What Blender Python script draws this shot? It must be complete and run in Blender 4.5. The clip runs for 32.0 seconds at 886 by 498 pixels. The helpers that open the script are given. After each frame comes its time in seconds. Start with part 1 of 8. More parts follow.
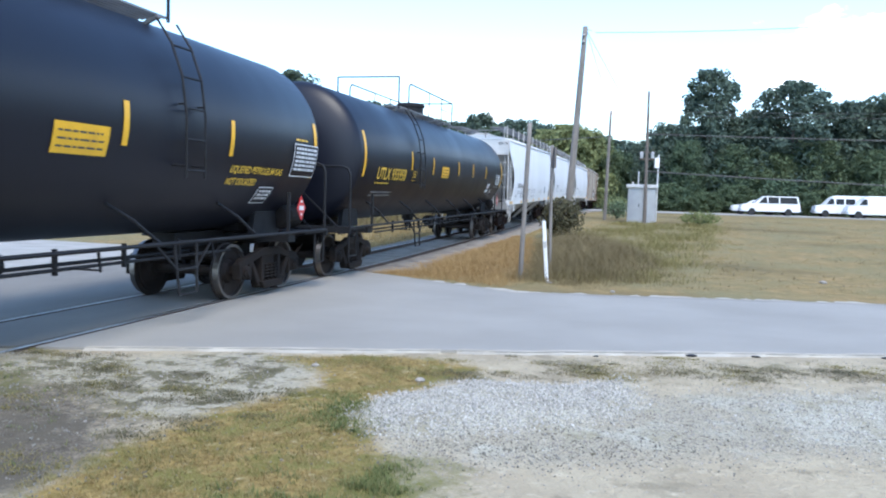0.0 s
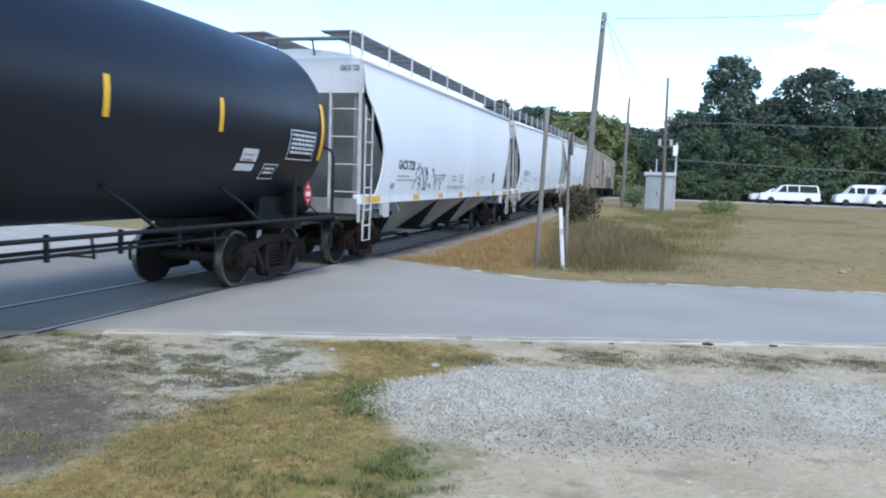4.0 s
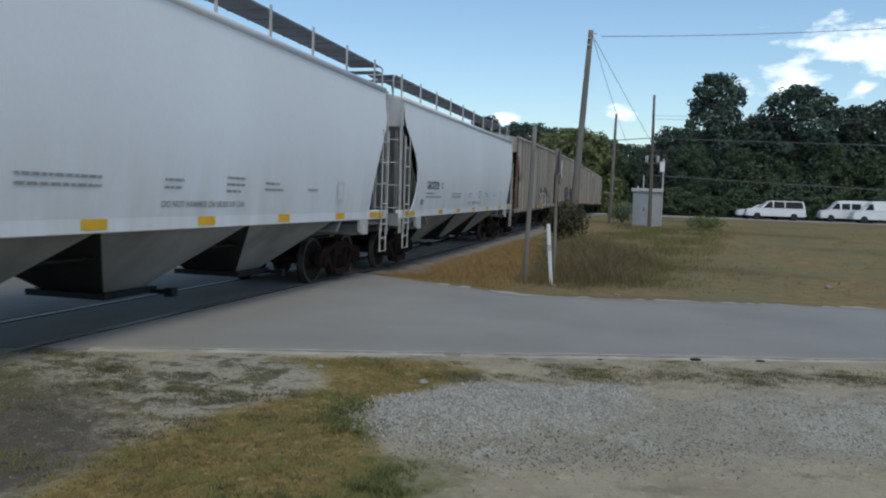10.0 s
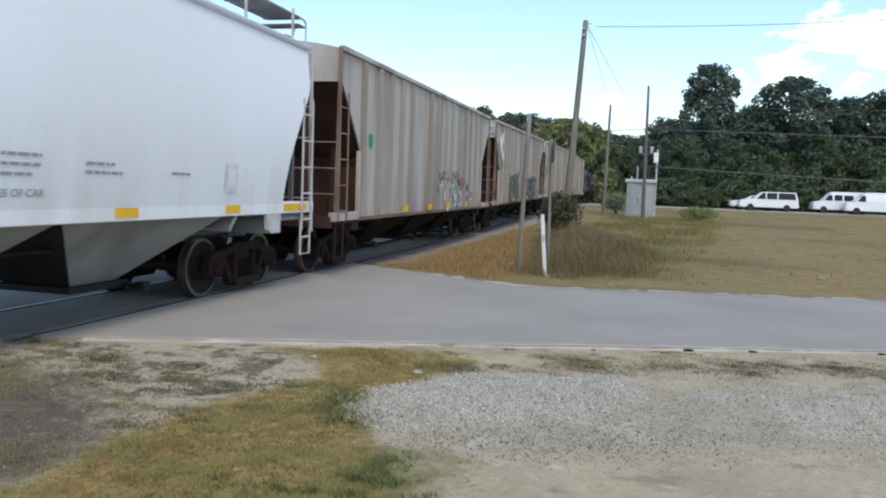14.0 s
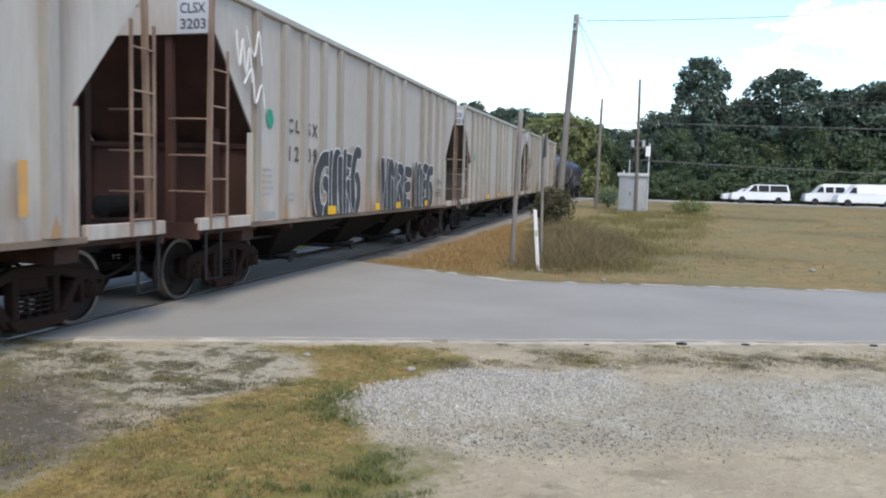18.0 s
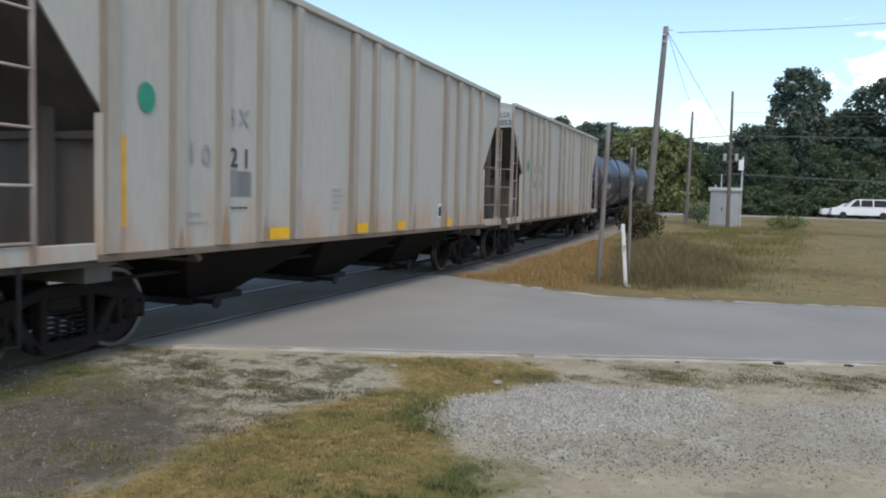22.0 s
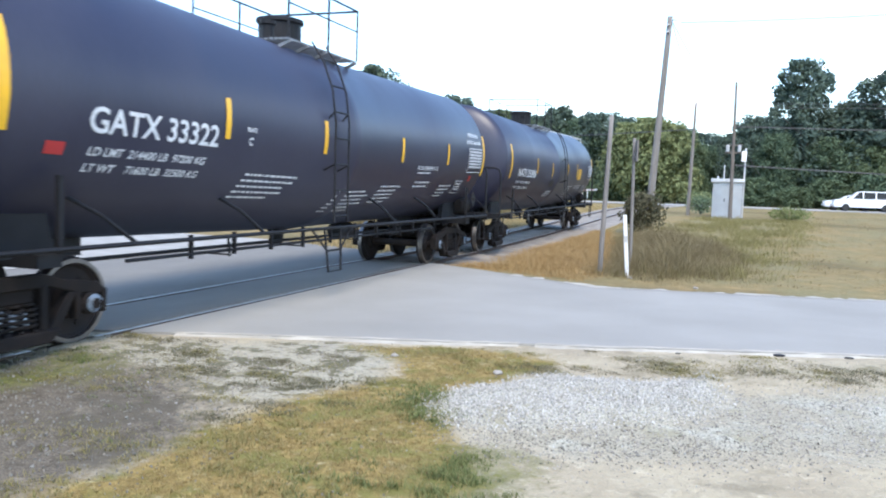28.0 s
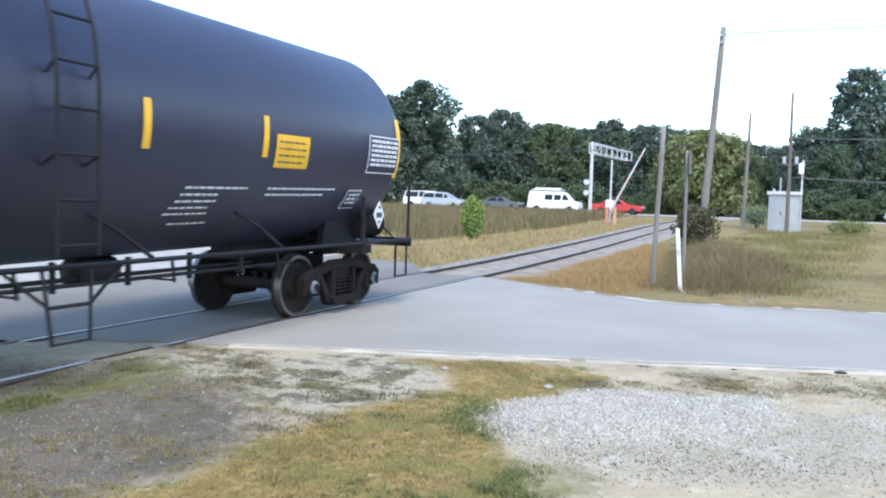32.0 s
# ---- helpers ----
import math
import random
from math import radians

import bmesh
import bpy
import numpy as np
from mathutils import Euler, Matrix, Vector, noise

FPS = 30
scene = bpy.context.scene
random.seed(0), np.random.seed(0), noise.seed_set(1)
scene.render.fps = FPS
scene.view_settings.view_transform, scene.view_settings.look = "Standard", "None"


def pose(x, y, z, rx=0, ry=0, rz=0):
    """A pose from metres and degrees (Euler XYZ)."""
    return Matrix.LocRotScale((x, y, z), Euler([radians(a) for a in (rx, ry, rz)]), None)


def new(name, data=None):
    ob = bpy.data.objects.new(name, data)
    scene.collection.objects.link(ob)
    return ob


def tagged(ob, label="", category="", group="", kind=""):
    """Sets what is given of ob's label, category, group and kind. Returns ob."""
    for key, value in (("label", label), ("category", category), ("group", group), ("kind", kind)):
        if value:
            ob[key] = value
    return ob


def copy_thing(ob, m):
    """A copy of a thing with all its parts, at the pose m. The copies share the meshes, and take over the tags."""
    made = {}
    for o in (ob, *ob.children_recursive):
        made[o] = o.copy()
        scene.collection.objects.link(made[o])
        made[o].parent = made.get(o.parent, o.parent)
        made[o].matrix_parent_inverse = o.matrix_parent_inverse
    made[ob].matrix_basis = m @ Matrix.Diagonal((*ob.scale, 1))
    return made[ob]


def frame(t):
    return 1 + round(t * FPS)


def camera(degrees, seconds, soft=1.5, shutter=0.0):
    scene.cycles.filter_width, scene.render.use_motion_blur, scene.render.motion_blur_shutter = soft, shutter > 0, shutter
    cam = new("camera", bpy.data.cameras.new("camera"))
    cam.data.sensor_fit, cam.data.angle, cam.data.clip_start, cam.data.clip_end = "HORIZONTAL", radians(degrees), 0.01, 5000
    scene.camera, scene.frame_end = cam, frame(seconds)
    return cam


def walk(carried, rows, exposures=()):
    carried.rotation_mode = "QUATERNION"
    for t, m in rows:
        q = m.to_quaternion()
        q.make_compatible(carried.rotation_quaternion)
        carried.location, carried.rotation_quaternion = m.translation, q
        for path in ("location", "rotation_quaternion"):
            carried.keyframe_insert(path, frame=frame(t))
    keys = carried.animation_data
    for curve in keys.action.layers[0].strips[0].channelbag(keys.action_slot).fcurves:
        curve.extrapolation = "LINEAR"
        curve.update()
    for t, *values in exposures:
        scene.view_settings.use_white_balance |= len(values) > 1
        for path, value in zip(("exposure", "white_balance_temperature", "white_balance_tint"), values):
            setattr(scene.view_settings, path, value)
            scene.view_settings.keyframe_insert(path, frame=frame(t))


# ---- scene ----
cam = camera(58.86, 32.0, soft=2.0, shutter=0.25)
# seconds, eye x, y, z, yaw, pitch, roll: held in the hand beside a level crossing
ROWS = [
    (0.0, 0.009, 0.009, 1.829, 14.27, -3.94, -1.69),
    (0.5, -0.004, -0.002, 1.820, 15.50, -3.49, -2.84),
    (1.0, -0.001, 0.002, 1.824, 16.14, -3.99, -2.40),
    (1.5, 0.001, 0.002, 1.823, 16.50, -3.69, -1.89),
    (2.0, 0.002, 0.004, 1.823, 15.42, -4.72, -0.83),
    (2.5, 0.009, 0.004, 1.822, 15.38, -3.27, -2.22),
    (3.0, 0.008, 0.002, 1.818, 15.49, -3.80, -1.95),
    (3.5, 0.005, -0.002, 1.812, 15.88, -4.69, -2.13),
    (4.0, 0.008, 0.002, 1.821, 15.46, -4.93, -2.01),
    (4.5, 0.009, 0.005, 1.825, 16.00, -5.27, -2.02),
    (6.5, 0.003, -0.001, 1.819, 16.52, -4.58, -1.99),
    (7.0, -0.002, -0.000, 1.822, 16.33, -4.62, -2.20),
    (7.5, -0.001, 0.001, 1.823, 16.18, -5.30, -2.12),
    (8.0, -0.001, 0.001, 1.821, 16.19, -5.59, -2.08),
    (8.5, 0.005, 0.005, 1.825, 15.82, -4.62, -2.20),
    (9.0, 0.012, 0.008, 1.830, 15.30, -3.73, -1.20),
    (9.5, 0.010, 0.007, 1.826, 15.27, -3.80, -1.77),
    (10.0, 0.014, 0.005, 1.820, 14.62, -3.72, -1.95),
    (10.5, 0.006, -0.001, 1.821, 14.32, -3.79, -1.86),
    (11.0, 0.007, 0.002, 1.826, 13.72, -3.73, -1.77),
    (11.5, -0.000, -0.005, 1.817, 14.32, -3.53, -2.25),
    (12.0, 0.001, -0.002, 1.821, 13.54, -3.79, -2.40),
    (12.5, -0.004, -0.007, 1.815, 13.23, -3.57, -2.13),
    (13.0, -0.002, -0.007, 1.817, 13.69, -3.65, -1.67),
    (13.5, 0.010, 0.002, 1.828, 13.76, -4.23, -1.93),
    (14.0, 0.007, 0.001, 1.826, 14.17, -4.43, -2.14),
    (14.5, 0.006, 0.001, 1.823, 14.17, -4.44, -1.71),
    (16.5, 0.003, -0.001, 1.821, 14.57, -4.70, -1.44),
    (17.0, -0.000, 0.000, 1.819, 14.75, -4.77, -1.23),
    (17.5, 0.001, 0.003, 1.817, 13.84, -4.97, -1.93),
    (18.0, 0.013, 0.015, 1.832, 13.64, -4.73, -1.59),
    (18.5, 0.002, 0.011, 1.837, 14.69, -4.06, -1.64),
    (19.0, 0.007, 0.012, 1.838, 16.20, -3.05, 0.89),
    (19.5, 0.019, 0.020, 1.844, 16.87, -2.58, 1.23),
    (20.0, -0.001, 0.003, 1.826, 17.37, 0.70, -0.86),
    (20.5, -0.004, -0.002, 1.816, 19.02, -1.27, -0.22),
    (21.0, -0.006, -0.001, 1.820, 20.07, -2.70, -1.02),
    (21.5, -0.011, -0.005, 1.815, 19.57, -2.84, -1.00),
    (22.0, -0.007, -0.002, 1.808, 19.79, -3.77, -1.50),
    (22.5, -0.003, 0.004, 1.820, 20.15, -3.63, -1.43),
    (23.0, -0.005, 0.001, 1.818, 20.45, -3.44, -1.62),
    (23.5, -0.007, -0.002, 1.814, 20.23, -3.63, -1.48),
    (24.0, -0.006, -0.001, 1.813, 20.08, -3.38, -1.35),
    (24.5, -0.006, -0.005, 1.814, 20.07, -3.08, -1.11),
    (25.0, -0.005, -0.002, 1.815, 20.19, -3.33, -1.09),
    (25.5, -0.006, -0.003, 1.816, 20.54, -3.06, -0.98),
    (27.5, -0.009, -0.006, 1.813, 20.31, -4.70, -2.00),
    (28.0, -0.006, -0.004, 1.816, 19.94, -4.57, -1.92),
    (28.5, -0.012, -0.008, 1.808, 20.13, -4.20, -1.73),
    (29.0, -0.009, -0.009, 1.807, 20.25, -4.27, -1.53),
    (29.5, -0.005, -0.007, 1.813, 20.30, -4.30, -1.69),
    (30.0, -0.005, -0.008, 1.812, 20.33, -4.17, -1.61),
    (30.5, -0.008, -0.009, 1.813, 20.57, -3.89, -1.92),
    (31.0, -0.010, -0.011, 1.809, 21.01, -4.03, -2.13),
    (31.5, -0.012, -0.011, 1.809, 21.68, -3.94, -2.21),
    (32.0, -0.015, -0.010, 1.807, 23.51, -3.66, -1.71),
]
EXPOSURES = [(0, 1.27, 5610, 8), (3.0, 1.27, 5610, 8), (3.6, 1.19, 5610, 8), (4.6, 0.6, 5760, 6), (6.5, -0.2, 5960, 4), (7.0, -0.25, 6020, 4), (7.3, -0.1, 6120, 4), (7.6, 0.15, 6320, 4), (8.0, 0.35, 6520, 4), (8.3, 0.28, 6470, 4), (8.6, 0.1, 6270, 4), (9.0, -0.18, 6140, 4), (9.4, -0.25, 6090, 4), (10.4, -0.25, 6090, 4), (10.7, -0.05, 6190, 4), (11.0, 0.12, 6340, 3), (11.4, 0.02, 6240, 3), (11.9, -0.25, 6090, 4), (13.2, -0.25, 6090, 4), (13.6, 0.2, 6050, 6), (14.0, 0.55, 6300, 8), (14.5, 0.8, 6400, 10), (18.3, 0.82, 6400, 10), (19.0, 0.6, 6400, 10), (19.4, 0.5, 6530, 9), (19.8, 0.36, 6580, 7), (20.3, 0.36, 6580, 7), (20.6, 0.6, 6510, 8), (21.0, 0.95, 6480, 10), (21.4, 0.9, 6430, 10), (21.7, 0.62, 6330, 9), (22.0, 0.42, 6460, 8), (23.3, 0.42, 6410, 8), (23.6, 0.65, 6460, 9), (24.0, 0.95, 6610, 10), (24.5, 0.82, 6560, 10), (25.0, 0.42, 6480, 7), (25.5, 0.5, 6430, 7), (27.5, 1.52, 5900, 9), (32.0, 1.49, 5900, 9)]
walk(cam, [(t, pose(x, y, z, 90 + pitch, roll, yaw)) for t, x, y, z, yaw, pitch, roll in ROWS], EXPOSURES)

# ---- world, sun ----
SUN_ELEVATION, SUN_AZIMUTH = 58.0, 150.0
world = bpy.data.worlds.new("sky")
scene.world = world
world.use_nodes = True
wn, wl = world.node_tree.nodes, world.node_tree.links
wn.clear()
w_out, w_bg, w_sky = wn.new("ShaderNodeOutputWorld"), wn.new("ShaderNodeBackground"), wn.new("ShaderNodeTexSky")
w_sky.sky_type, w_sky.sun_disc = "NISHITA", False
w_sky.sun_elevation, w_sky.sun_rotation = radians(SUN_ELEVATION), radians(SUN_AZIMUTH)
w_sky.air_density, w_sky.dust_density, w_sky.ozone_density = 1.15, 0.7, 2.2
w_co, w_noise, w_mix = wn.new("ShaderNodeTexCoord"), wn.new("ShaderNodeTexNoise"), wn.new("ShaderNodeMixRGB")
w_map = wn.new("ShaderNodeMapping")
w_map.inputs["Scale"].default_value = (1.0, 1.0, 2.2)
w_noise.inputs["Scale"].default_value, w_noise.inputs["Detail"].default_value, w_noise.inputs["Roughness"].default_value = 15.0, 8.0, 0.58
wl.new(w_co.outputs["Generated"], w_map.inputs["Vector"])
wl.new(w_map.outputs["Vector"], w_noise.inputs["Vector"])
# banks of cloud: azimuth to the right of the line, height, width and depth in degrees
banks = None
for az, el, wide, deep in ((12.6, 10.7, 6.4, 2.2), (8.9, 8.3, 3.9, 1.7), (-2.6, 6.2, 1.5, 0.8), (-10.5, 5.8, 1.4, 0.6), (12.9, 7.7, 1.2, 0.8), (24.0, 13.0, 7.0, 3.0), (40, 16, 14, 5), (-70, 14, 20, 5), (95, 20, 25, 7), (170, 24, 40, 9), (-140, 20, 30, 7)):
    c = Vector((math.sin(radians(az)) * math.cos(radians(el)), math.cos(radians(az)) * math.cos(radians(el)), math.sin(radians(el))))
    d = wn.new("ShaderNodeVectorMath")
    d.operation = "SUBTRACT"
    wl.new(w_co.outputs["Generated"], d.inputs[0])
    d.inputs[1].default_value = c
    s = wn.new("ShaderNodeVectorMath")
    s.operation = "MULTIPLY"
    wl.new(d.outputs["Vector"], s.inputs[0])
    s.inputs[1].default_value = (1 / radians(wide), 1 / radians(wide), 1 / radians(deep))
    g = wn.new("ShaderNodeVectorMath")
    g.operation = "LENGTH"
    wl.new(s.outputs["Vector"], g.inputs[0])
    inv = wn.new("ShaderNodeMath")
    inv.operation = "SUBTRACT"
    inv.inputs[0].default_value = 1.0
    wl.new(g.outputs["Value"], inv.inputs[1])
    if banks is None:
        banks = inv.outputs["Value"]
    else:
        mx = wn.new("ShaderNodeMath")
        mx.operation = "MAXIMUM"
        wl.new(banks, mx.inputs[0])
        wl.new(inv.outputs["Value"], mx.inputs[1])
        banks = mx.outputs["Value"]
w_sum = wn.new("ShaderNodeMath")
w_sum.operation = "MULTIPLY_ADD"
w_sum.inputs[1].default_value = 3.6
wl.new(w_noise.outputs["Fac"], w_sum.inputs[0])
wl.new(banks, w_sum.inputs[2])
w_ramp = wn.new("ShaderNodeMapRange")
w_ramp.inputs["From Min"].default_value, w_ramp.inputs["From Max"].default_value = 2.0, 2.55
wl.new(w_sum.outputs["Value"], w_ramp.inputs["Value"])
w_mix.inputs["Color2"].default_value = (8.5, 8.6, 8.7, 1)
wl.new(w_ramp.outputs["Result"], w_mix.inputs["Fac"])
wl.new(w_sky.outputs["Color"], w_mix.inputs["Color1"])
wl.new(w_mix.outputs["Color"], w_bg.inputs["Color"])
w_bg.inputs["Strength"].default_value = 0.17
wl.new(w_bg.outputs["Background"], w_out.inputs["Surface"])
sun = new("sun", bpy.data.lights.new("sun", "SUN"))
sun.data.energy, sun.data.angle, sun.data.color = 1.7, radians(20), (1.0, 0.86, 0.68)
sun.rotation_euler = (radians(90 - SUN_ELEVATION), 0, radians(180 - SUN_AZIMUTH))


# ---- materials ----
def material(name, color, rough=0.6, metal=0.0, dark=None, scale=3.0, amount=0.5, fine=60.0, bump=0.15, stretch=(1, 1, 1), spec=0.5, low=0.35, high=0.68, fine_amount=0.25):
    """Two scales of noise between color and dark, a fine relief, and uneven gloss."""
    m = bpy.data.materials.new(name)
    m.use_nodes = True
    n, l = m.node_tree.nodes, m.node_tree.links
    b = n["Principled BSDF"]
    co, mp = n.new("ShaderNodeTexCoord"), n.new("ShaderNodeMapping")
    mp.inputs["Scale"].default_value = stretch
    l.new(co.outputs["Object"], mp.inputs["Vector"])
    big, small = n.new("ShaderNodeTexNoise"), n.new("ShaderNodeTexNoise")
    big.inputs["Scale"].default_value, big.inputs["Detail"].default_value = scale, 5
    small.inputs["Scale"].default_value, small.inputs["Detail"].default_value = fine, 3
    for t in (big, small):
        l.new(mp.outputs["Vector"], t.inputs["Vector"])
    ramp = n.new("ShaderNodeMapRange")
    ramp.inputs["From Min"].default_value, ramp.inputs["From Max"].default_value = low, high
    ramp.inputs["To Max"].default_value = amount
    l.new(big.outputs["Fac"], ramp.inputs["Value"])
    mix = n.new("ShaderNodeMixRGB")
    mix.inputs["Color1"].default_value = (*color, 1)
    mix.inputs["Color2"].default_value = (*(dark or [c * 0.5 for c in color]), 1)
    l.new(ramp.outputs["Result"], mix.inputs["Fac"])
    mul = n.new("ShaderNodeMixRGB")
    mul.blend_type = "MULTIPLY"
    mul.inputs["Fac"].default_value = fine_amount
    l.new(mix.outputs["Color"], mul.inputs["Color1"])
    l.new(small.outputs["Fac"], mul.inputs["Color2"])
    l.new(mul.outputs["Color"], b.inputs["Base Color"])
    rr = n.new("ShaderNodeMapRange")
    rr.inputs["To Min"].default_value, rr.inputs["To Max"].default_value = max(rough - 0.1, 0.02), min(rough + 0.12, 1)
    l.new(big.outputs["Fac"], rr.inputs["Value"])
    l.new(rr.outputs["Result"], b.inputs["Roughness"])
    b.inputs["Metallic"].default_value = metal
    b.inputs["Specular IOR Level"].default_value = spec
    if bump:
        bp = n.new("ShaderNodeBump")
        bp.inputs["Strength"].default_value, bp.inputs["Distance"].default_value = bump, 0.01
        l.new(small.outputs["Fac"], bp.inputs["Height"])
        l.new(bp.outputs["Normal"], b.inputs["Normal"])
    return m


def leafy(name, color, other, spread=0.6):
    """Foliage: colour varies from leaf to leaf, light comes through a little."""
    m = bpy.data.materials.new(name)
    m.use_nodes = True
    n, l = m.node_tree.nodes, m.node_tree.links
    b = n["Principled BSDF"]
    geo, mix, oi, mix2 = n.new("ShaderNodeNewGeometry"), n.new("ShaderNodeMixRGB"), n.new("ShaderNodeObjectInfo"), n.new("ShaderNodeMixRGB")
    mix.inputs["Color1"].default_value, mix.inputs["Color2"].default_value = (*color, 1), (*other, 1)
    l.new(geo.outputs["Random Per Island"], mix.inputs["Fac"])
    sc = n.new("ShaderNodeMath")
    sc.operation = "MULTIPLY"
    sc.inputs[1].default_value = spread
    l.new(oi.outputs["Random"], sc.inputs[0])
    mix2.inputs["Color2"].default_value = (other[0] * 1.1, other[1] * 0.95, other[2] * 0.7, 1)
    l.new(sc.outputs["Value"], mix2.inputs["Fac"])
    l.new(mix.outputs["Color"], mix2.inputs["Color1"])
    l.new(mix2.outputs["Color"], b.inputs["Base Color"])
    b.inputs["Roughness"].default_value = 0.75
    b.inputs["Specular IOR Level"].default_value = 0.2
    tr, ad = n.new("ShaderNodeBsdfTranslucent"), n.new("ShaderNodeMixShader")
    l.new(mix2.outputs["Color"], tr.inputs["Color"])
    ad.inputs["Fac"].default_value = 0.3
    l.new(b.outputs["BSDF"], ad.inputs[1])
    l.new(tr.outputs["BSDF"], ad.inputs[2])
    l.new(ad.outputs["Shader"], n["Material Output"].inputs["Surface"])
    return m


M = {}
M["tank"] = material("tank_paint", (0.004, 0.005, 0.012), 0.4, dark=(0.008, 0.010, 0.018), scale=0.8, amount=0.6, fine=25, bump=0.05, stretch=(1, 1, 0.35), spec=0.33)
M["tank_grey"] = material("weathered_tank_paint", (0.02, 0.021, 0.043), 0.4, dark=(0.038, 0.038, 0.06), scale=0.9, amount=0.7, fine=25, bump=0.05, stretch=(1, 1, 0.3), spec=0.45)
M["black"] = material("black_steel", (0.012, 0.012, 0.014), 0.6, spec=0.25, scale=4, amount=0.4, fine=40)
M["steel"] = material("bogie_steel", (0.014, 0.0125, 0.012), 0.8, spec=0.12, dark=(0.03, 0.022, 0.018), scale=3.5, amount=0.6, fine=50, bump=0.3)
# near-black brown for the outlet hoppers of the tan wagons
M["dark_outlet"] = material("sooty_brown_steel", (0.013, 0.0115, 0.011), 0.9, spec=0.08, dark=(0.026, 0.019, 0.015), scale=2.0, amount=0.6, fine=50, bump=0.2)
M["rust"] = material("rusty_bogie_steel", (0.02, 0.014, 0.012), 0.85, spec=0.1, dark=(0.036, 0.017, 0.012), scale=3.5, amount=0.7, fine=50, bump=0.3)
M["bearing_cap"] = material("blue_grey_bearing_cap", (0.2, 0.25, 0.31), 0.5, metal=0.2, dark=(0.08, 0.08, 0.08), scale=6, amount=0.7)
M["wheel"] = material("wheel_steel", (0.02, 0.017, 0.016), 0.7, spec=0.15, dark=(0.036, 0.025, 0.02), scale=5, amount=0.6)
M["tread"] = material("polished_steel", (0.26, 0.245, 0.235), 0.42, metal=1.0, scale=8, amount=0.3, bump=0.03)
M["rail_head"] = material("bright_rail_head", (0.34, 0.32, 0.295), 0.45, metal=0.85, dark=(0.24, 0.2, 0.165), scale=5, amount=0.5, bump=0.03)
M["rail"] = material("rail_steel", (0.075, 0.055, 0.045), 0.75, metal=0.2, dark=(0.1, 0.055, 0.035), scale=3, amount=0.6)
M["white"] = material("white_hopper_paint", (0.76, 0.76, 0.78), 0.45, dark=(0.64, 0.63, 0.63), scale=0.35, amount=0.45, fine=30, bump=0.02, stretch=(1, 1, 0.4), fine_amount=0.1)
M["white_dull"] = material("white_ladder_paint", (0.55, 0.55, 0.54), 0.6, dark=(0.3, 0.27, 0.24), scale=4, amount=0.6)
M["under"] = material("grimy_grey_paint", (0.2, 0.195, 0.185), 0.7, dark=(0.03, 0.028, 0.027), scale=1.2, amount=0.8, stretch=(1, 1, 0.5))
# white end frame paint dimmed for shade; also a plain grey for marks
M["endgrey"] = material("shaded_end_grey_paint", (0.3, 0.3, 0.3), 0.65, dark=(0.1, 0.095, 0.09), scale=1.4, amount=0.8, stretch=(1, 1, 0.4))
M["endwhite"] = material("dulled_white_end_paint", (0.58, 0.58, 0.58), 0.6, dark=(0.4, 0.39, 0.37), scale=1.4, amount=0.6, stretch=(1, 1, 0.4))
# fore-and-aft faces of the outlet chutes: shade painted in as near-black
M["outlet_shade"] = material("dark_slope_sheet", (0.022, 0.021, 0.022), 0.75, spec=0.2, dark=(0.05, 0.047, 0.045), scale=1.6, amount=0.6)
M["tan"] = material("weathered_tan_paint", (0.46, 0.43, 0.395), 0.62, dark=(0.34, 0.29, 0.245), scale=0.55, amount=0.6, fine=18, bump=0.05, stretch=(1, 1, 0.22))
M["tan_light"] = material("weathered_grey_paint", (0.47, 0.45, 0.41), 0.62, dark=(0.36, 0.32, 0.27), scale=0.5, amount=0.5, fine=18, bump=0.05, stretch=(1, 1, 0.22))
M["brown"] = material("rust_streaked_tan_paint", (0.46, 0.425, 0.38), 0.66, dark=(0.22, 0.165, 0.13), scale=1.1, amount=0.85, fine=18, bump=0.06, stretch=(1, 1, 0.14), low=0.46, high=0.72)
M["post_dull"] = material("dirty_post_paint", (0.42, 0.392, 0.35), 0.7, dark=(0.31, 0.27, 0.225), scale=0.9, amount=0.7, fine=18, stretch=(1, 1, 0.2))
M["post_dark"] = material("grimy_post_paint", (0.36, 0.335, 0.3), 0.7, dark=(0.25, 0.212, 0.178), scale=0.9, amount=0.7, fine=18, stretch=(1, 1, 0.2))
# rib flanks: panel colour darkened to act as the shade beside each rib
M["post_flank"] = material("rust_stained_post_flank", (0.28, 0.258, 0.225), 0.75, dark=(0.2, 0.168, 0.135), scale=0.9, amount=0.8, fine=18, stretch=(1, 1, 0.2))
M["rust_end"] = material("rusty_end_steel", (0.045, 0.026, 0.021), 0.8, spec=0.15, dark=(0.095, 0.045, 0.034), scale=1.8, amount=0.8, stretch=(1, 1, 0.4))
M["rust_post"] = material("rusty_ladder_paint", (0.26, 0.18, 0.13), 0.75, dark=(0.13, 0.07, 0.05), scale=2.5, amount=0.8, stretch=(1, 1, 0.4))
M["rust_sill"] = material("rusty_sill_paint", (0.2, 0.145, 0.105), 0.75, dark=(0.1, 0.065, 0.045), scale=1.5, amount=0.8, stretch=(1, 0.5, 1))
# slope sheets inside the white ends, shade put into the grey
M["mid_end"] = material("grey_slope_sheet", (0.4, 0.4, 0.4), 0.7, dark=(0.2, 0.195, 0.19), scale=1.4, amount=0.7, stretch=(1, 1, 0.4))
M["board_pale"] = material("pale_blue_grey_board_paint", (0.5, 0.53, 0.57), 0.6, dark=(0.36, 0.37, 0.39), scale=2.5, amount=0.6)
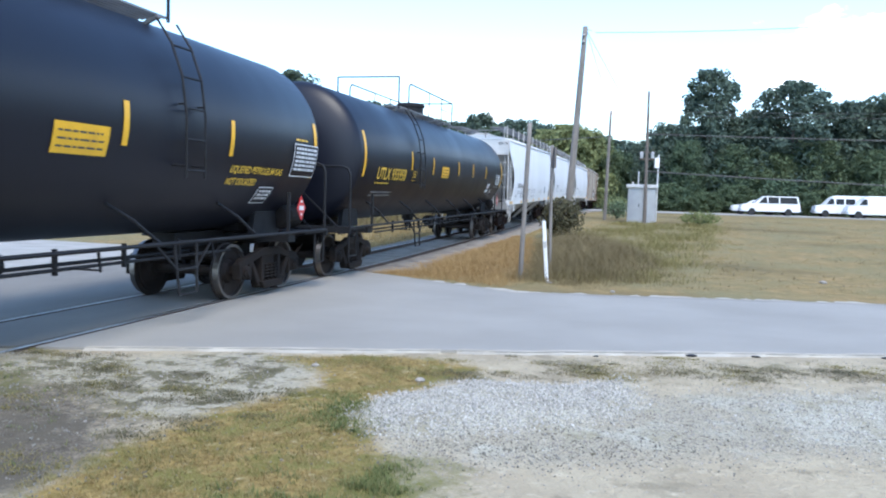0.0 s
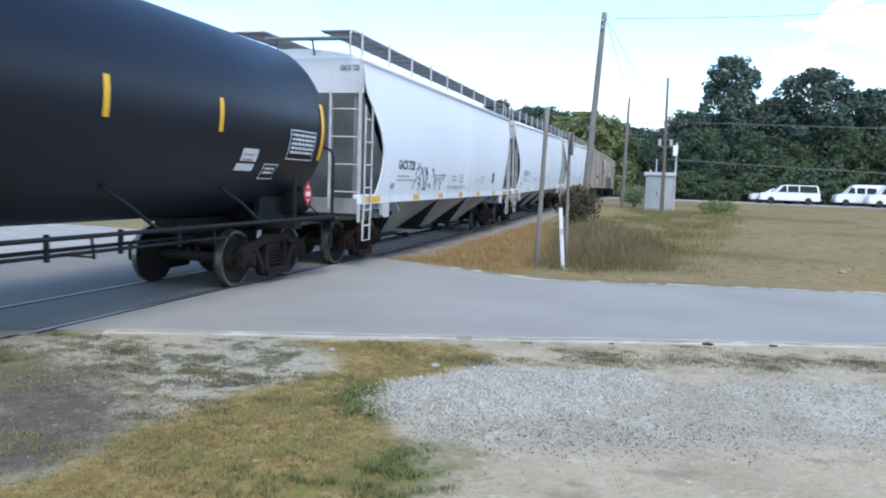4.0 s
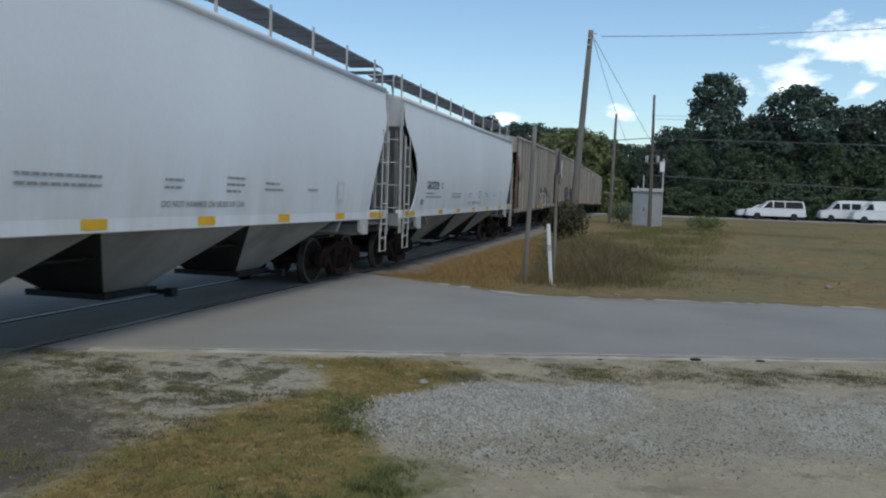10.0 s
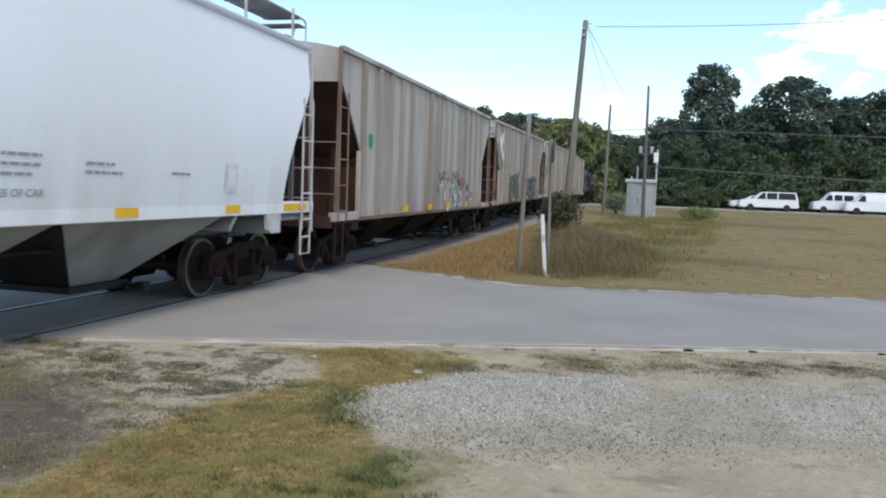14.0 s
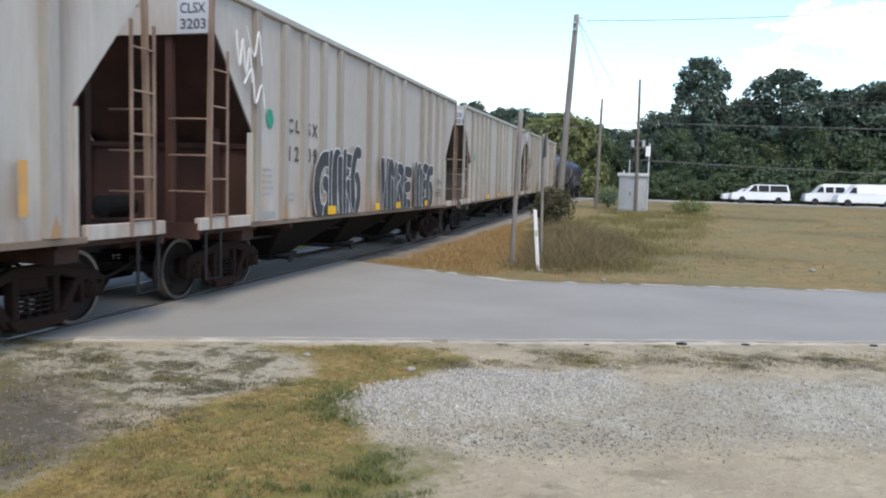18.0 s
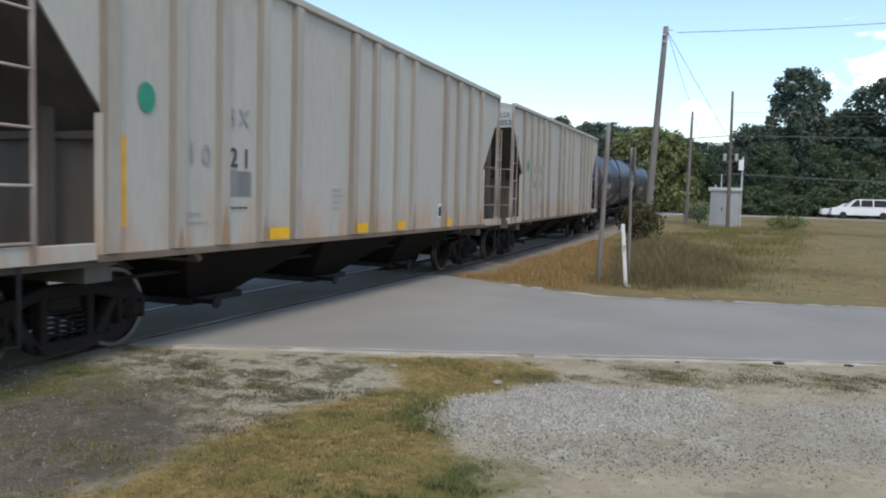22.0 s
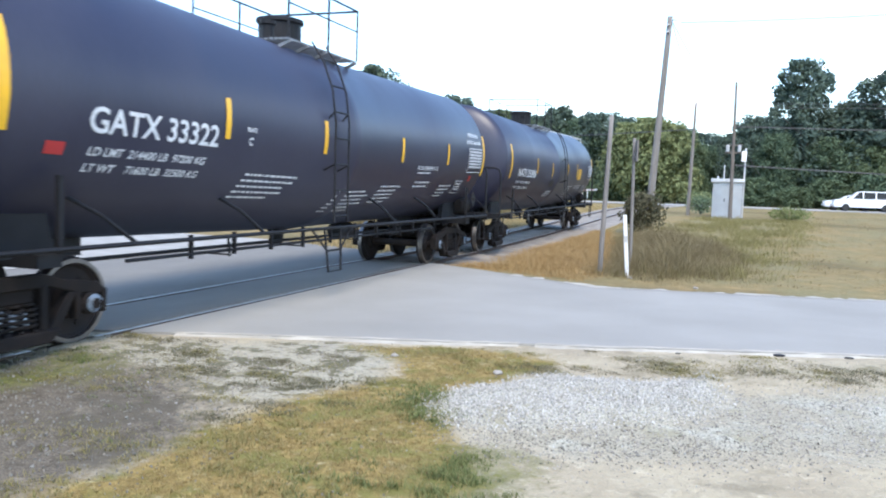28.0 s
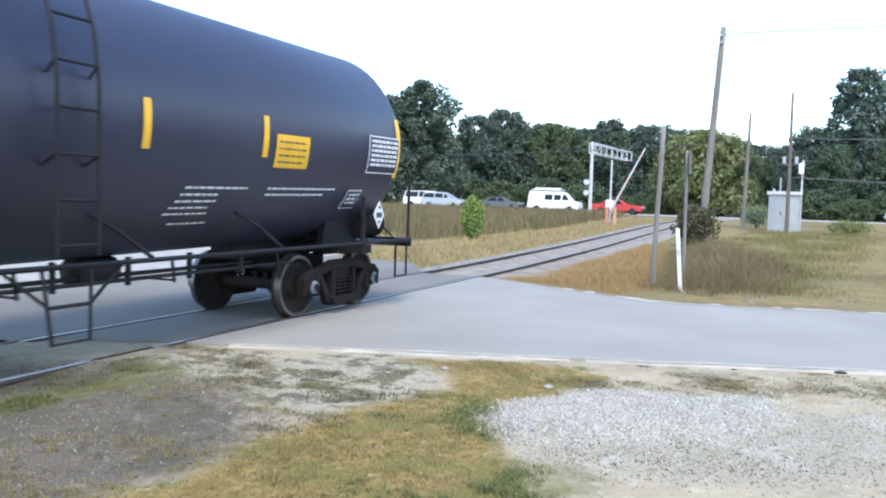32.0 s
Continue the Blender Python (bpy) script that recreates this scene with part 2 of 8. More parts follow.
M["grey_green"] = material("grey_green_overpaint", (0.4, 0.42, 0.38), 0.7, dark=(0.3, 0.29, 0.25), scale=2.5, amount=0.7)
M["blue_panel"] = material("dark_blue_panel", (0.05, 0.07, 0.1), 0.6, scale=6, amount=0.3)
M["grating"] = material("steel_grating", (0.22, 0.23, 0.24), 0.6, metal=0.3, dark=(0.14, 0.14, 0.15), scale=3, amount=0.6)
M["ochre"] = material("rust_wash", (0.36, 0.21, 0.1), 0.75, dark=(0.3, 0.24, 0.18), scale=2.0, amount=0.7, stretch=(1, 1, 0.4))
M["yellow"] = material("yellow_reflector", (0.85, 0.47, 0.015), 0.4, dark=(0.6, 0.33, 0.03), scale=4, amount=0.5, bump=0)
M["yellow_tall"] = material("dulled_orange_reflector", (0.8, 0.43, 0.03), 0.5, dark=(0.58, 0.32, 0.06), scale=4, amount=0.7, bump=0)
M["yellow_worn"] = material("worn_orange_reflector", (0.6, 0.31, 0.07), 0.6, dark=(0.45, 0.27, 0.12), scale=4, amount=0.7, bump=0)
M["letter_yellow"] = material("yellow_lettering", (0.8, 0.5, 0.05), 0.5, scale=6, amount=0.3, bump=0)
M["letter_white"] = material("white_lettering", (0.72, 0.72, 0.72), 0.5, scale=6, amount=0.3, bump=0)
M["letter_black"] = material("black_lettering", (0.05, 0.055, 0.06), 0.6, scale=6, amount=0.2, bump=0)
M["scrawl"] = material("faded_spray_line", (0.17, 0.17, 0.175), 0.6, scale=6, amount=0.3, bump=0)
M["letter_faded"] = material("faded_lettering", (0.33, 0.33, 0.33), 0.6, scale=6, amount=0.2, bump=0)
M["green_dot"] = material("green_paint", (0.02, 0.27, 0.17), 0.5, scale=6, amount=0.3, bump=0)
M["red"] = material("red_paint", (0.5, 0.03, 0.03), 0.4, scale=4, amount=0.3, bump=0)
M["asphalt"] = material("worn_asphalt", (0.302, 0.284, 0.248), 0.85, dark=(0.232, 0.22, 0.194), scale=0.4, amount=0.75, fine=90, bump=0.35, fine_amount=0.3)
# asphalt by the rails darkened: part own tone, part painted shade under the train
M["asphalt_dark"] = material("oil_darkened_asphalt", (0.2, 0.185, 0.158), 0.85, dark=(0.12, 0.11, 0.095), scale=0.5, amount=0.8, fine=80, bump=0.35, stretch=(1, 0.4, 1), fine_amount=0.3)
M["sand"] = material("pale_road_sand", (0.43, 0.4, 0.335), 0.92, dark=(0.29, 0.265, 0.215), scale=2.5, amount=0.8, fine=60, bump=0.3)
M["highway"] = material("highway_asphalt", (0.32, 0.315, 0.3), 0.85, dark=(0.25, 0.247, 0.24), scale=0.2, amount=0.6, fine=40, bump=0.2)
M["concrete"] = material("pale_concrete", (0.34, 0.322, 0.285), 0.85, dark=(0.25, 0.235, 0.205), scale=1.5, amount=0.7, fine=60, bump=0.3)
M["wood"] = material("weathered_wood", (0.21, 0.19, 0.17), 0.85, dark=(0.12, 0.106, 0.094), scale=3, amount=0.7, fine=30, stretch=(4, 4, 0.4), bump=0.4)
M["wood_dark"] = material("creosote_wood", (0.16, 0.135, 0.115), 0.85, dark=(0.08, 0.07, 0.06), scale=3, amount=0.7, fine=30, stretch=(4, 4, 0.4), bump=0.4)
M["tie"] = material("sleeper_wood", (0.14, 0.115, 0.095), 0.9, dark=(0.2, 0.18, 0.16), scale=4, amount=0.6, fine=40, bump=0.4)
M["stone"] = material("crushed_stone", (0.47, 0.46, 0.45), 0.9, dark=(0.28, 0.27, 0.26), scale=5, amount=0.8, fine=60, bump=0.3)
M["ballast"] = material("ballast_bed", (0.33, 0.29, 0.235), 0.92, dark=(0.17, 0.135, 0.1), scale=2.2, amount=0.8, fine=35, bump=0.7, fine_amount=0.5)
M["cabinet"] = material("galvanised_cabinet", (0.42, 0.43, 0.44), 0.5, metal=0.25, dark=(0.33, 0.33, 0.33), scale=2, amount=0.5, bump=0.03)
M["galv"] = material("galvanised_steel", (0.6, 0.6, 0.6), 0.45, metal=0.3, scale=4, amount=0.3, bump=0.03)
M["wire"] = material("wire", (0.09, 0.09, 0.1), 0.6, scale=4, amount=0.2, bump=0)
M["carwhite"] = material("white_car_paint", (0.78, 0.78, 0.78), 0.3, dark=(0.68, 0.68, 0.67), scale=1.5, amount=0.4, bump=0)
M["carsilver"] = material("silver_car_paint", (0.42, 0.44, 0.48), 0.3, metal=0.3, scale=1.5, amount=0.3, bump=0)
M["cargrey"] = material("dark_grey_car_paint", (0.1, 0.105, 0.115), 0.3, scale=1.5, amount=0.3, bump=0)
M["carred"] = material("red_car_paint", (0.5, 0.025, 0.02), 0.3, scale=1.5, amount=0.3, bump=0)
M["carglass"] = material("tinted_car_glass", (0.016, 0.019, 0.022), 0.12, scale=1.5, amount=0.3, bump=0, spec=0.18)
M["tyre"] = material("tyre_rubber", (0.025, 0.025, 0.025), 0.85, scale=8, amount=0.3)
M["lamp_red"] = material("red_lens", (0.45, 0.02, 0.015), 0.2, scale=8, amount=0.2, bump=0)
M["lamp_clear"] = material("clear_lens", (0.7, 0.7, 0.7), 0.15, scale=8, amount=0.2, bump=0)
M["bark"] = material("bark", (0.12, 0.1, 0.085), 0.9, dark=(0.06, 0.05, 0.045), scale=6, amount=0.7, bump=0.5, stretch=(1, 1, 0.3))
M["leaf_dark"] = leafy("dark_green_leaves", (0.055, 0.086, 0.075), (0.122, 0.165, 0.124), 0.3)
M["leaf_mid"] = leafy("green_leaves", (0.058, 0.092, 0.06), (0.125, 0.168, 0.096), 0.4)
M["leaf_yellow"] = leafy("yellowing_leaves", (0.11, 0.142, 0.066), (0.225, 0.25, 0.115), 0.3)
M["leaf_brown"] = leafy("brownish_green_leaves", (0.05, 0.05, 0.028), (0.105, 0.095, 0.052), 0.3)
M["grass_dry"] = leafy("dry_grass_blades", (0.205, 0.15, 0.06), (0.36, 0.278, 0.125), 0.0)
M["grass_olive"] = leafy("olive_grass_blades", (0.15, 0.138, 0.05), (0.27, 0.23, 0.095), 0.0)
M["grass_green"] = leafy("green_grass_blades", (0.1, 0.125, 0.042), (0.18, 0.19, 0.075), 0.0)
M["grass_gold"] = leafy("golden_grass_blades", (0.28, 0.178, 0.07), (0.4, 0.275, 0.125), 0.0)
M["leaf_bright"] = leafy("bright_yellow_green_leaves", (0.13, 0.19, 0.045), (0.24, 0.3, 0.08), 0.0)
M["grass_straw"] = leafy("pale_straw_grass_blades", (0.3, 0.225, 0.1), (0.45, 0.355, 0.18), 0.0)
M["weed_mat"] = leafy("dull_weed_mats", (0.1, 0.092, 0.056), (0.19, 0.172, 0.112), 0.0)
M["weed_clump"] = leafy("dark_olive_weed_clumps", (0.09, 0.085, 0.046), (0.17, 0.155, 0.088), 0.0)
M["weed_brown"] = leafy("brown_weed_stalks", (0.135, 0.108, 0.054), (0.235, 0.188, 0.098), 0.0)


def sill_rust(m, z0, z1, color, strength):
    """Rust washed up from the sill in uneven tongues."""
    n, l = m.node_tree.nodes, m.node_tree.links
    b = n["Principled BSDF"]
    src = b.inputs["Base Color"].links[0].from_socket
    co, sep, ns = n.new("ShaderNodeTexCoord"), n.new("ShaderNodeSeparateXYZ"), n.new("ShaderNodeTexNoise")
    mp = n.new("ShaderNodeMapping")
    mp.inputs["Scale"].default_value = (1, 1.6, 0.3)
    l.new(co.outputs["Object"], mp.inputs["Vector"])
    l.new(mp.outputs["Vector"], ns.inputs["Vector"])
    ns.inputs["Scale"].default_value, ns.inputs["Detail"].default_value = 1.6, 6
    l.new(co.outputs["Object"], sep.inputs["Vector"])
    up = n.new("ShaderNodeMapRange")
    up.inputs["From Min"].default_value, up.inputs["From Max"].default_value = z1, z0
    l.new(sep.outputs["Z"], up.inputs["Value"])
    k = n.new("ShaderNodeMapRange")
    k.inputs["From Min"].default_value, k.inputs["From Max"].default_value = 0.4, 0.66
    k.inputs["To Max"].default_value = strength
    l.new(ns.outputs["Fac"], k.inputs["Value"])
    mu, mix = n.new("ShaderNodeMath"), n.new("ShaderNodeMixRGB")
    mu.operation = "MULTIPLY"
    l.new(up.outputs["Result"], mu.inputs[0])
    l.new(k.outputs["Result"], mu.inputs[1])
    mix.inputs["Color2"].default_value = (*color, 1)
    l.new(mu.outputs["Value"], mix.inputs["Fac"])
    l.new(src, mix.inputs["Color1"])
    l.new(mix.outputs["Color"], b.inputs["Base Color"])


sill_rust(M["post_dull"], 1.1, 2.0, (0.3, 0.15, 0.065), 0.85)
sill_rust(M["tan"], 1.1, 2.1, (0.33, 0.17, 0.075), 0.8)
sill_rust(M["tan_light"], 1.1, 1.9, (0.42, 0.21, 0.085), 0.85)
sill_rust(M["brown"], 1.1, 2.4, (0.2, 0.11, 0.065), 0.7)
sill_rust(M["white"], 1.25, 2.6, (0.5, 0.46, 0.4), 0.5)


def ground_material():
    """Sandy earth, pale dust, dry turf and fine gravel, laid out by the sheet's own zones."""
    m = bpy.data.materials.new("bare_earth_and_turf")
    m.use_nodes = True
    n, l = m.node_tree.nodes, m.node_tree.links
    b = n["Principled BSDF"]
    geo = n.new("ShaderNodeNewGeometry")

    def noise_at(scale, detail=5, rough=0.6):
        t = n.new("ShaderNodeTexNoise")
        t.inputs["Scale"].default_value, t.inputs["Detail"].default_value, t.inputs["Roughness"].default_value = scale, detail, rough
        l.new(geo.outputs["Position"], t.inputs["Vector"])
        return t.outputs["Fac"]

    big, mid, fine, grit = noise_at(0.35), noise_at(2.2), noise_at(14, 4, 0.7), noise_at(70, 2, 0.6)

    def zone(name, soft):
        a = n.new("ShaderNodeAttribute")
        a.attribute_name = name
        s = n.new("ShaderNodeMath")
        s.operation = "ADD"
        l.new(a.outputs["Fac"], s.inputs[0])
        k = n.new("ShaderNodeMath")
        k.operation = "MULTIPLY_ADD"
        l.new(mid, k.inputs[0])
        k.inputs[1].default_value, k.inputs[2].default_value = 0.9, -0.45
        k2 = n.new("ShaderNodeMath")
        k2.operation = "MULTIPLY_ADD"
        l.new(fine, k2.inputs[0])
        k2.inputs[1].default_value = 0.8
        l.new(k.outputs["Value"], k2.inputs[2])
        l.new(k2.outputs["Value"], s.inputs[1])
        r = n.new("ShaderNodeMapRange")
        r.inputs["From Min"].default_value, r.inputs["From Max"].default_value = 0.9 - soft, 0.9 + soft
        l.new(s.outputs["Value"], r.inputs["Value"])
        return r.outputs["Result"]

    def blend(fac, c1, c2, mode="MIX"):
        x = n.new("ShaderNodeMixRGB")
        x.blend_type = mode
        for key, v in (("Fac", fac), ("Color1", c1), ("Color2", c2)):
            if isinstance(v, tuple):
                x.inputs[key].default_value = (*v, 1)
            elif isinstance(v, float):
                x.inputs[key].default_value = v
            else:
                l.new(v, x.inputs[key])
        return x.outputs["Color"]

    def crisp(v, lo, hi):
        r = n.new("ShaderNodeMapRange")
        r.inputs["From Min"].default_value, r.inputs["From Max"].default_value = lo, hi
        l.new(v, r.inputs["Value"])
        return r.outputs["Result"]

    mid2, rough, specks, wide = noise_at(1.1, 6, 0.65), noise_at(5.5, 6, 0.7), noise_at(24, 5, 0.75), noise_at(0.12, 7, 0.62)
    clump, streak = noise_at(2.9, 4, 0.6), noise_at(1.5, 5, 0.6)
    earth = blend(crisp(mid2, 0.36, 0.64), (0.420, 0.363, 0.251), (0.333, 0.281, 0.192))
    earth = blend(crisp(fine, 0.56, 0.8), earth, (0.292, 0.248, 0.168))
    earth = blend(crisp(rough, 0.56, 0.66), earth, (0.483, 0.421, 0.300))
    earth = blend(crisp(streak, 0.56, 0.64), earth, (0.281, 0.240, 0.162))
    earth = blend(crisp(specks, 0.68, 0.72), earth, (0.134, 0.112, 0.075))
    field = blend(crisp(mid, 0.35, 0.65), (0.296, 0.211, 0.091), (0.175, 0.137, 0.057))
    field = blend(crisp(big, 0.42, 0.6), field, (0.196, 0.168, 0.079))
    field = blend(crisp(rough, 0.56, 0.7), field, (0.338, 0.254, 0.127))
    field = blend(crisp(wide, 0.5, 0.62), field, (0.143, 0.112, 0.048))
    turf = blend(crisp(fine, 0.38, 0.62), (0.170, 0.118, 0.038), (0.329, 0.243, 0.087))
    turf = blend(crisp(mid, 0.5, 0.62), turf, (0.164, 0.146, 0.039))
    turf = blend(crisp(rough, 0.57, 0.66), turf, (0.381, 0.322, 0.175))
    turf = blend(crisp(streak, 0.52, 0.6), turf, (0.179, 0.164, 0.048))
    turf = blend(crisp(specks, 0.62, 0.67), turf, (0.086, 0.067, 0.024))
    dust = blend(crisp(fine, 0.4, 0.62), (0.397, 0.365, 0.275), (0.315, 0.285, 0.209))
    dust = blend(crisp(clump, 0.5, 0.56), dust, (0.141, 0.128, 0.076))
    dust = blend(crisp(rough, 0.56, 0.66), dust, (0.236, 0.210, 0.135))
    dust = blend(crisp(specks, 0.63, 0.67), dust, (0.113, 0.098, 0.060))
    stones = blend(crisp(grit, 0.36, 0.64), (0.300, 0.284, 0.223), (0.520, 0.500, 0.404))
    stones = blend(crisp(mid, 0.5, 0.64), stones, (0.304, 0.276, 0.185))
    stones = blend(crisp(specks, 0.6, 0.65), stones, (0.136, 0.124, 0.087))
    pebbles = blend(crisp(grit, 0.36, 0.64), (0.245, 0.220, 0.159), (0.441, 0.402, 0.303))
    pebbles = blend(crisp(streak, 0.5, 0.6), pebbles, stones)
    pebbles = blend(crisp(specks, 0.57, 0.62), pebbles, (0.094, 0.082, 0.057))
    drive = blend(crisp(grit, 0.36, 0.64), (0.089, 0.076, 0.057), (0.188, 0.160, 0.120))
    drive = blend(crisp(rough, 0.5, 0.66), drive, (0.073, 0.062, 0.045))
    drive = blend(crisp(specks, 0.62, 0.66), drive, (0.053, 0.046, 0.035))
    drive = blend(crisp(clump, 0.6, 0.7), drive, (0.259, 0.222, 0.164))
    drive = blend(crisp(streak, 0.52, 0.6), drive, (0.109, 0.095, 0.070))
    greens = blend(crisp(fine, 0.4, 0.62), (0.085, 0.095, 0.025), (0.166, 0.161, 0.047))
    col = earth
    col = blend(zone("field", 0.25), col, field)
    col = blend(zone("dust", 0.2), col, dust)
    col = blend(zone("pebbles", 0.3), col, pebbles)
    col = blend(zone("gravel", 0.3), col, stones)
    col = blend(zone("drive", 0.25), col, drive)
    col = blend(zone("turf", 0.2), col, turf)
    col = blend(zone("green", 0.25), col, greens)
    col = blend(0.28, col, grit, "MULTIPLY")
    l.new(col, b.inputs["Base Color"])
    b.inputs["Roughness"].default_value = 0.95
    b.inputs["Specular IOR Level"].default_value = 0.2
    bp = n.new("ShaderNodeBump")
    bp.inputs["Strength"].default_value, bp.inputs["Distance"].default_value = 1.0, 0.05
    l.new(blend(0.5, fine, rough), bp.inputs["Height"])
    l.new(bp.outputs["Normal"], b.inputs["Normal"])
    return m


M["ground"] = ground_material()


# ---- mesh helpers ----
def part(name, bm, mat, parent=None, label="", smooth=False):
    me = bpy.data.meshes.new(name)
    bm.to_mesh(me)
    bm.free()
    if smooth:
        for p in me.polygons:
            p.use_smooth = True
    mats = mat if isinstance(mat, (list, tuple)) else [mat]
    for k in mats:
        me.materials.append(k)
    ob = new(name, me)
    ob.parent = parent
    if label:
        ob["label"] = label
    return ob


def repeat(ob, m, parent=None):
    """Another object on the same mesh."""
    c = new(ob.name.split(".")[0], ob.data)
    c.parent = parent if parent else ob.parent
    c.matrix_basis = m
    if "label" in ob:
        c["label"] = ob["label"]
    return c


def thing(name, label, category, group="", kind="", at=(0, 0, 0), turn=0):
    e = new(name)
    e.empty_display_size = 0.2
    e.matrix_basis = pose(*at, 0, 0, turn)
    return tagged(e, label, category, group, kind)


def box(bm, x0, x1, y0, y1, z0, z1, mi=0):
    v = [bm.verts.new(p) for p in ((x0, y0, z0), (x1, y0, z0), (x1, y1, z0), (x0, y1, z0), (x0, y0, z1), (x1, y0, z1), (x1, y1, z1), (x0, y1, z1))]
    for f in ((3, 2, 1, 0), (4, 5, 6, 7), (0, 1, 5, 4), (1, 2, 6, 5), (2, 3, 7, 6), (3, 0, 4, 7)):
        bm.faces.new([v[i] for i in f]).material_index = mi
    return v


def rod(bm, p0, p1, r, n=8, r2=None, mi=0):
    p0, p1 = Vector(p0), Vector(p1)
    d = (p1 - p0).normalized()
    a = d.orthogonal().normalized()
    b = d.cross(a)
    rings = []
    for p, rr in ((p0, r), (p1, r if r2 is None else r2)):
        rings.append([bm.verts.new(p + rr * (math.cos(2 * math.pi * i / n) * a + math.sin(2 * math.pi * i / n) * b)) for i in range(n)])
    for i in range(n):
        bm.faces.new((rings[0][i], rings[0][(i + 1) % n], rings[1][(i + 1) % n], rings[1][i])).material_index = mi
    bm.faces.new(rings[0][::-1]).material_index = mi
    bm.faces.new(rings[1]).material_index = mi


def tube(bm, pts, r, n=6, mi=0):
    """A bent round bar in one piece."""
    pts = [Vector(p) for p in pts]
    rings, ref = [], None
    for i, p in enumerate(pts):
        d = (pts[min(i + 1, len(pts) - 1)] - pts[max(i - 1, 0)]).normalized()
        a = d.orthogonal().normalized() if ref is None else (ref - d * ref.dot(d)).normalized()
        ref = a
        b = d.cross(a)
        rings.append([bm.verts.new(p + r * (math.cos(2 * math.pi * k / n) * a + math.sin(2 * math.pi * k / n) * b)) for k in range(n)])
    for u, v in zip(rings, rings[1:]):
        for k in range(n):
            bm.faces.new((u[k], u[(k + 1) % n], v[(k + 1) % n], v[k])).material_index = mi
    bm.faces.new(rings[0][::-1]).material_index = mi
    bm.faces.new(rings[-1]).material_index = mi


def beam(bm, p0, p1, w, h, mi=0):
    """A square bar from p0 to p1."""
    p0, p1 = Vector(p0), Vector(p1)
    d = (p1 - p0).normalized()
    side = d.cross(Vector((1, 0, 0)))
    side = side.normalized() if side.length > 0.1 else d.cross(Vector((0, 0, 1))).normalized()
    up = d.cross(side).normalized()
    q = [bm.verts.new(p + s * side * w / 2 + u * up * h / 2) for p in (p0, p1) for s, u in ((-1, -1), (1, -1), (1, 1), (-1, 1))]
    for f in ((3, 2, 1, 0), (4, 5, 6, 7), (0, 1, 5, 4), (1, 2, 6, 5), (2, 3, 7, 6), (3, 0, 4, 7)):
        bm.faces.new([q[i] for i in f]).material_index = mi


def lathe(bm, profile, axis="x", centre=(0, 0, 0), n=24, mi=None, tilt=0.0):
    """Turns (along, radius) pairs about an axis; mi: a material index for each span."""
    c = Vector(centre)
    rings = []
    for u, r in profile:
        ring = []
        for i in range(n):
            a = 2 * math.pi * i / n
            p = {"x": (u, r * math.cos(a), r * math.sin(a)), "y": (r * math.cos(a), u, r * math.sin(a)), "z": (r * math.cos(a), r * math.sin(a), u)}[axis]
            ring.append(bm.verts.new(c + Vector(p)))
        rings.append(ring)
    for k, (a, b) in enumerate(zip(rings, rings[1:])):
        for i in range(n):
            f = bm.faces.new((a[i], a[(i + 1) % n], b[(i + 1) % n], b[i]))
            f.material_index = mi[k] if mi else 0
    bm.faces.new(rings[0][::-1])
    bm.faces.new(rings[-1])
    bmesh.ops.recalc_face_normals(bm, faces=bm.faces)


def plate(bm, outline, x0, x1, mi=0):
    """A plate whose outline of (y, z) is given, from x0 to x1."""
    a = [bm.verts.new((x0, y, z)) for y, z in outline]
    b = [bm.verts.new((x1, y, z)) for y, z in outline]
    k = len(outline)
    fs = [bm.faces.new(a[::-1]), bm.faces.new(b)]
    for i in range(k):
        fs.append(bm.faces.new((a[i], a[(i + 1) % k], b[(i + 1) % k], b[i])))
    for f in fs:
        f.material_index = mi
    bmesh.ops.recalc_face_normals(bm, faces=fs)


def bm_new():
    return bmesh.new()


def lettering(text, size, slant=0.0, spacing=1.0, width=None, weight=0.018):
    """A bmesh of flat letters in x (along) and y (up), cut into low bands so that it can be bent."""
    cu = bpy.data.curves.new("lettering", "FONT")
    cu.body, cu.size, cu.shear, cu.space_character, cu.resolution_u, cu.offset = text, size, slant, spacing, 3, size * weight
    ob = new("lettering", cu)
    bpy.context.view_layer.update()
    me = bpy.data.meshes.new_from_object(ob.evaluated_get(bpy.context.evaluated_depsgraph_get()))
    bpy.data.objects.remove(ob)
    bpy.data.curves.remove(cu)
    bm = bmesh.new()
    bm.from_mesh(me)
    bpy.data.meshes.remove(me)
    if width:
        k = width / (max(v.co.x for v in bm.verts) - min(v.co.x for v in bm.verts))
        for v in bm.verts:
            v.co.x *= k
    for k in range(1, 5):
        bmesh.ops.bisect_plane(bm, geom=bm.verts[:] + bm.edges[:] + bm.faces[:], plane_co=(0, size * 0.17 * k, 0), plane_no=(0, 1, 0))
    return bm


def bend(bm, surface):
    """Lays a flat bmesh of (along, up) on a surface function."""
    for v in bm.verts:
        v.co = surface(v.co.x, v.co.y)
    return bm


def patch(surface, y0, y1, z0, z1, n=6, skew=0.0, bm=None, mi=0):
    """A thin sheet on a surface."""
    bm = bm or bmesh.new()
    rows = []
    for i in range(n + 1):
        z = z0 + (z1 - z0) * i / n
        rows.append([bm.verts.new(surface(y + skew * (z - z0), z)) for y in (y0, y1)])
    for a, b in zip(rows, rows[1:]):
        bm.faces.new((a[0], a[1], b[1], b[0])).material_index = mi
    return bm


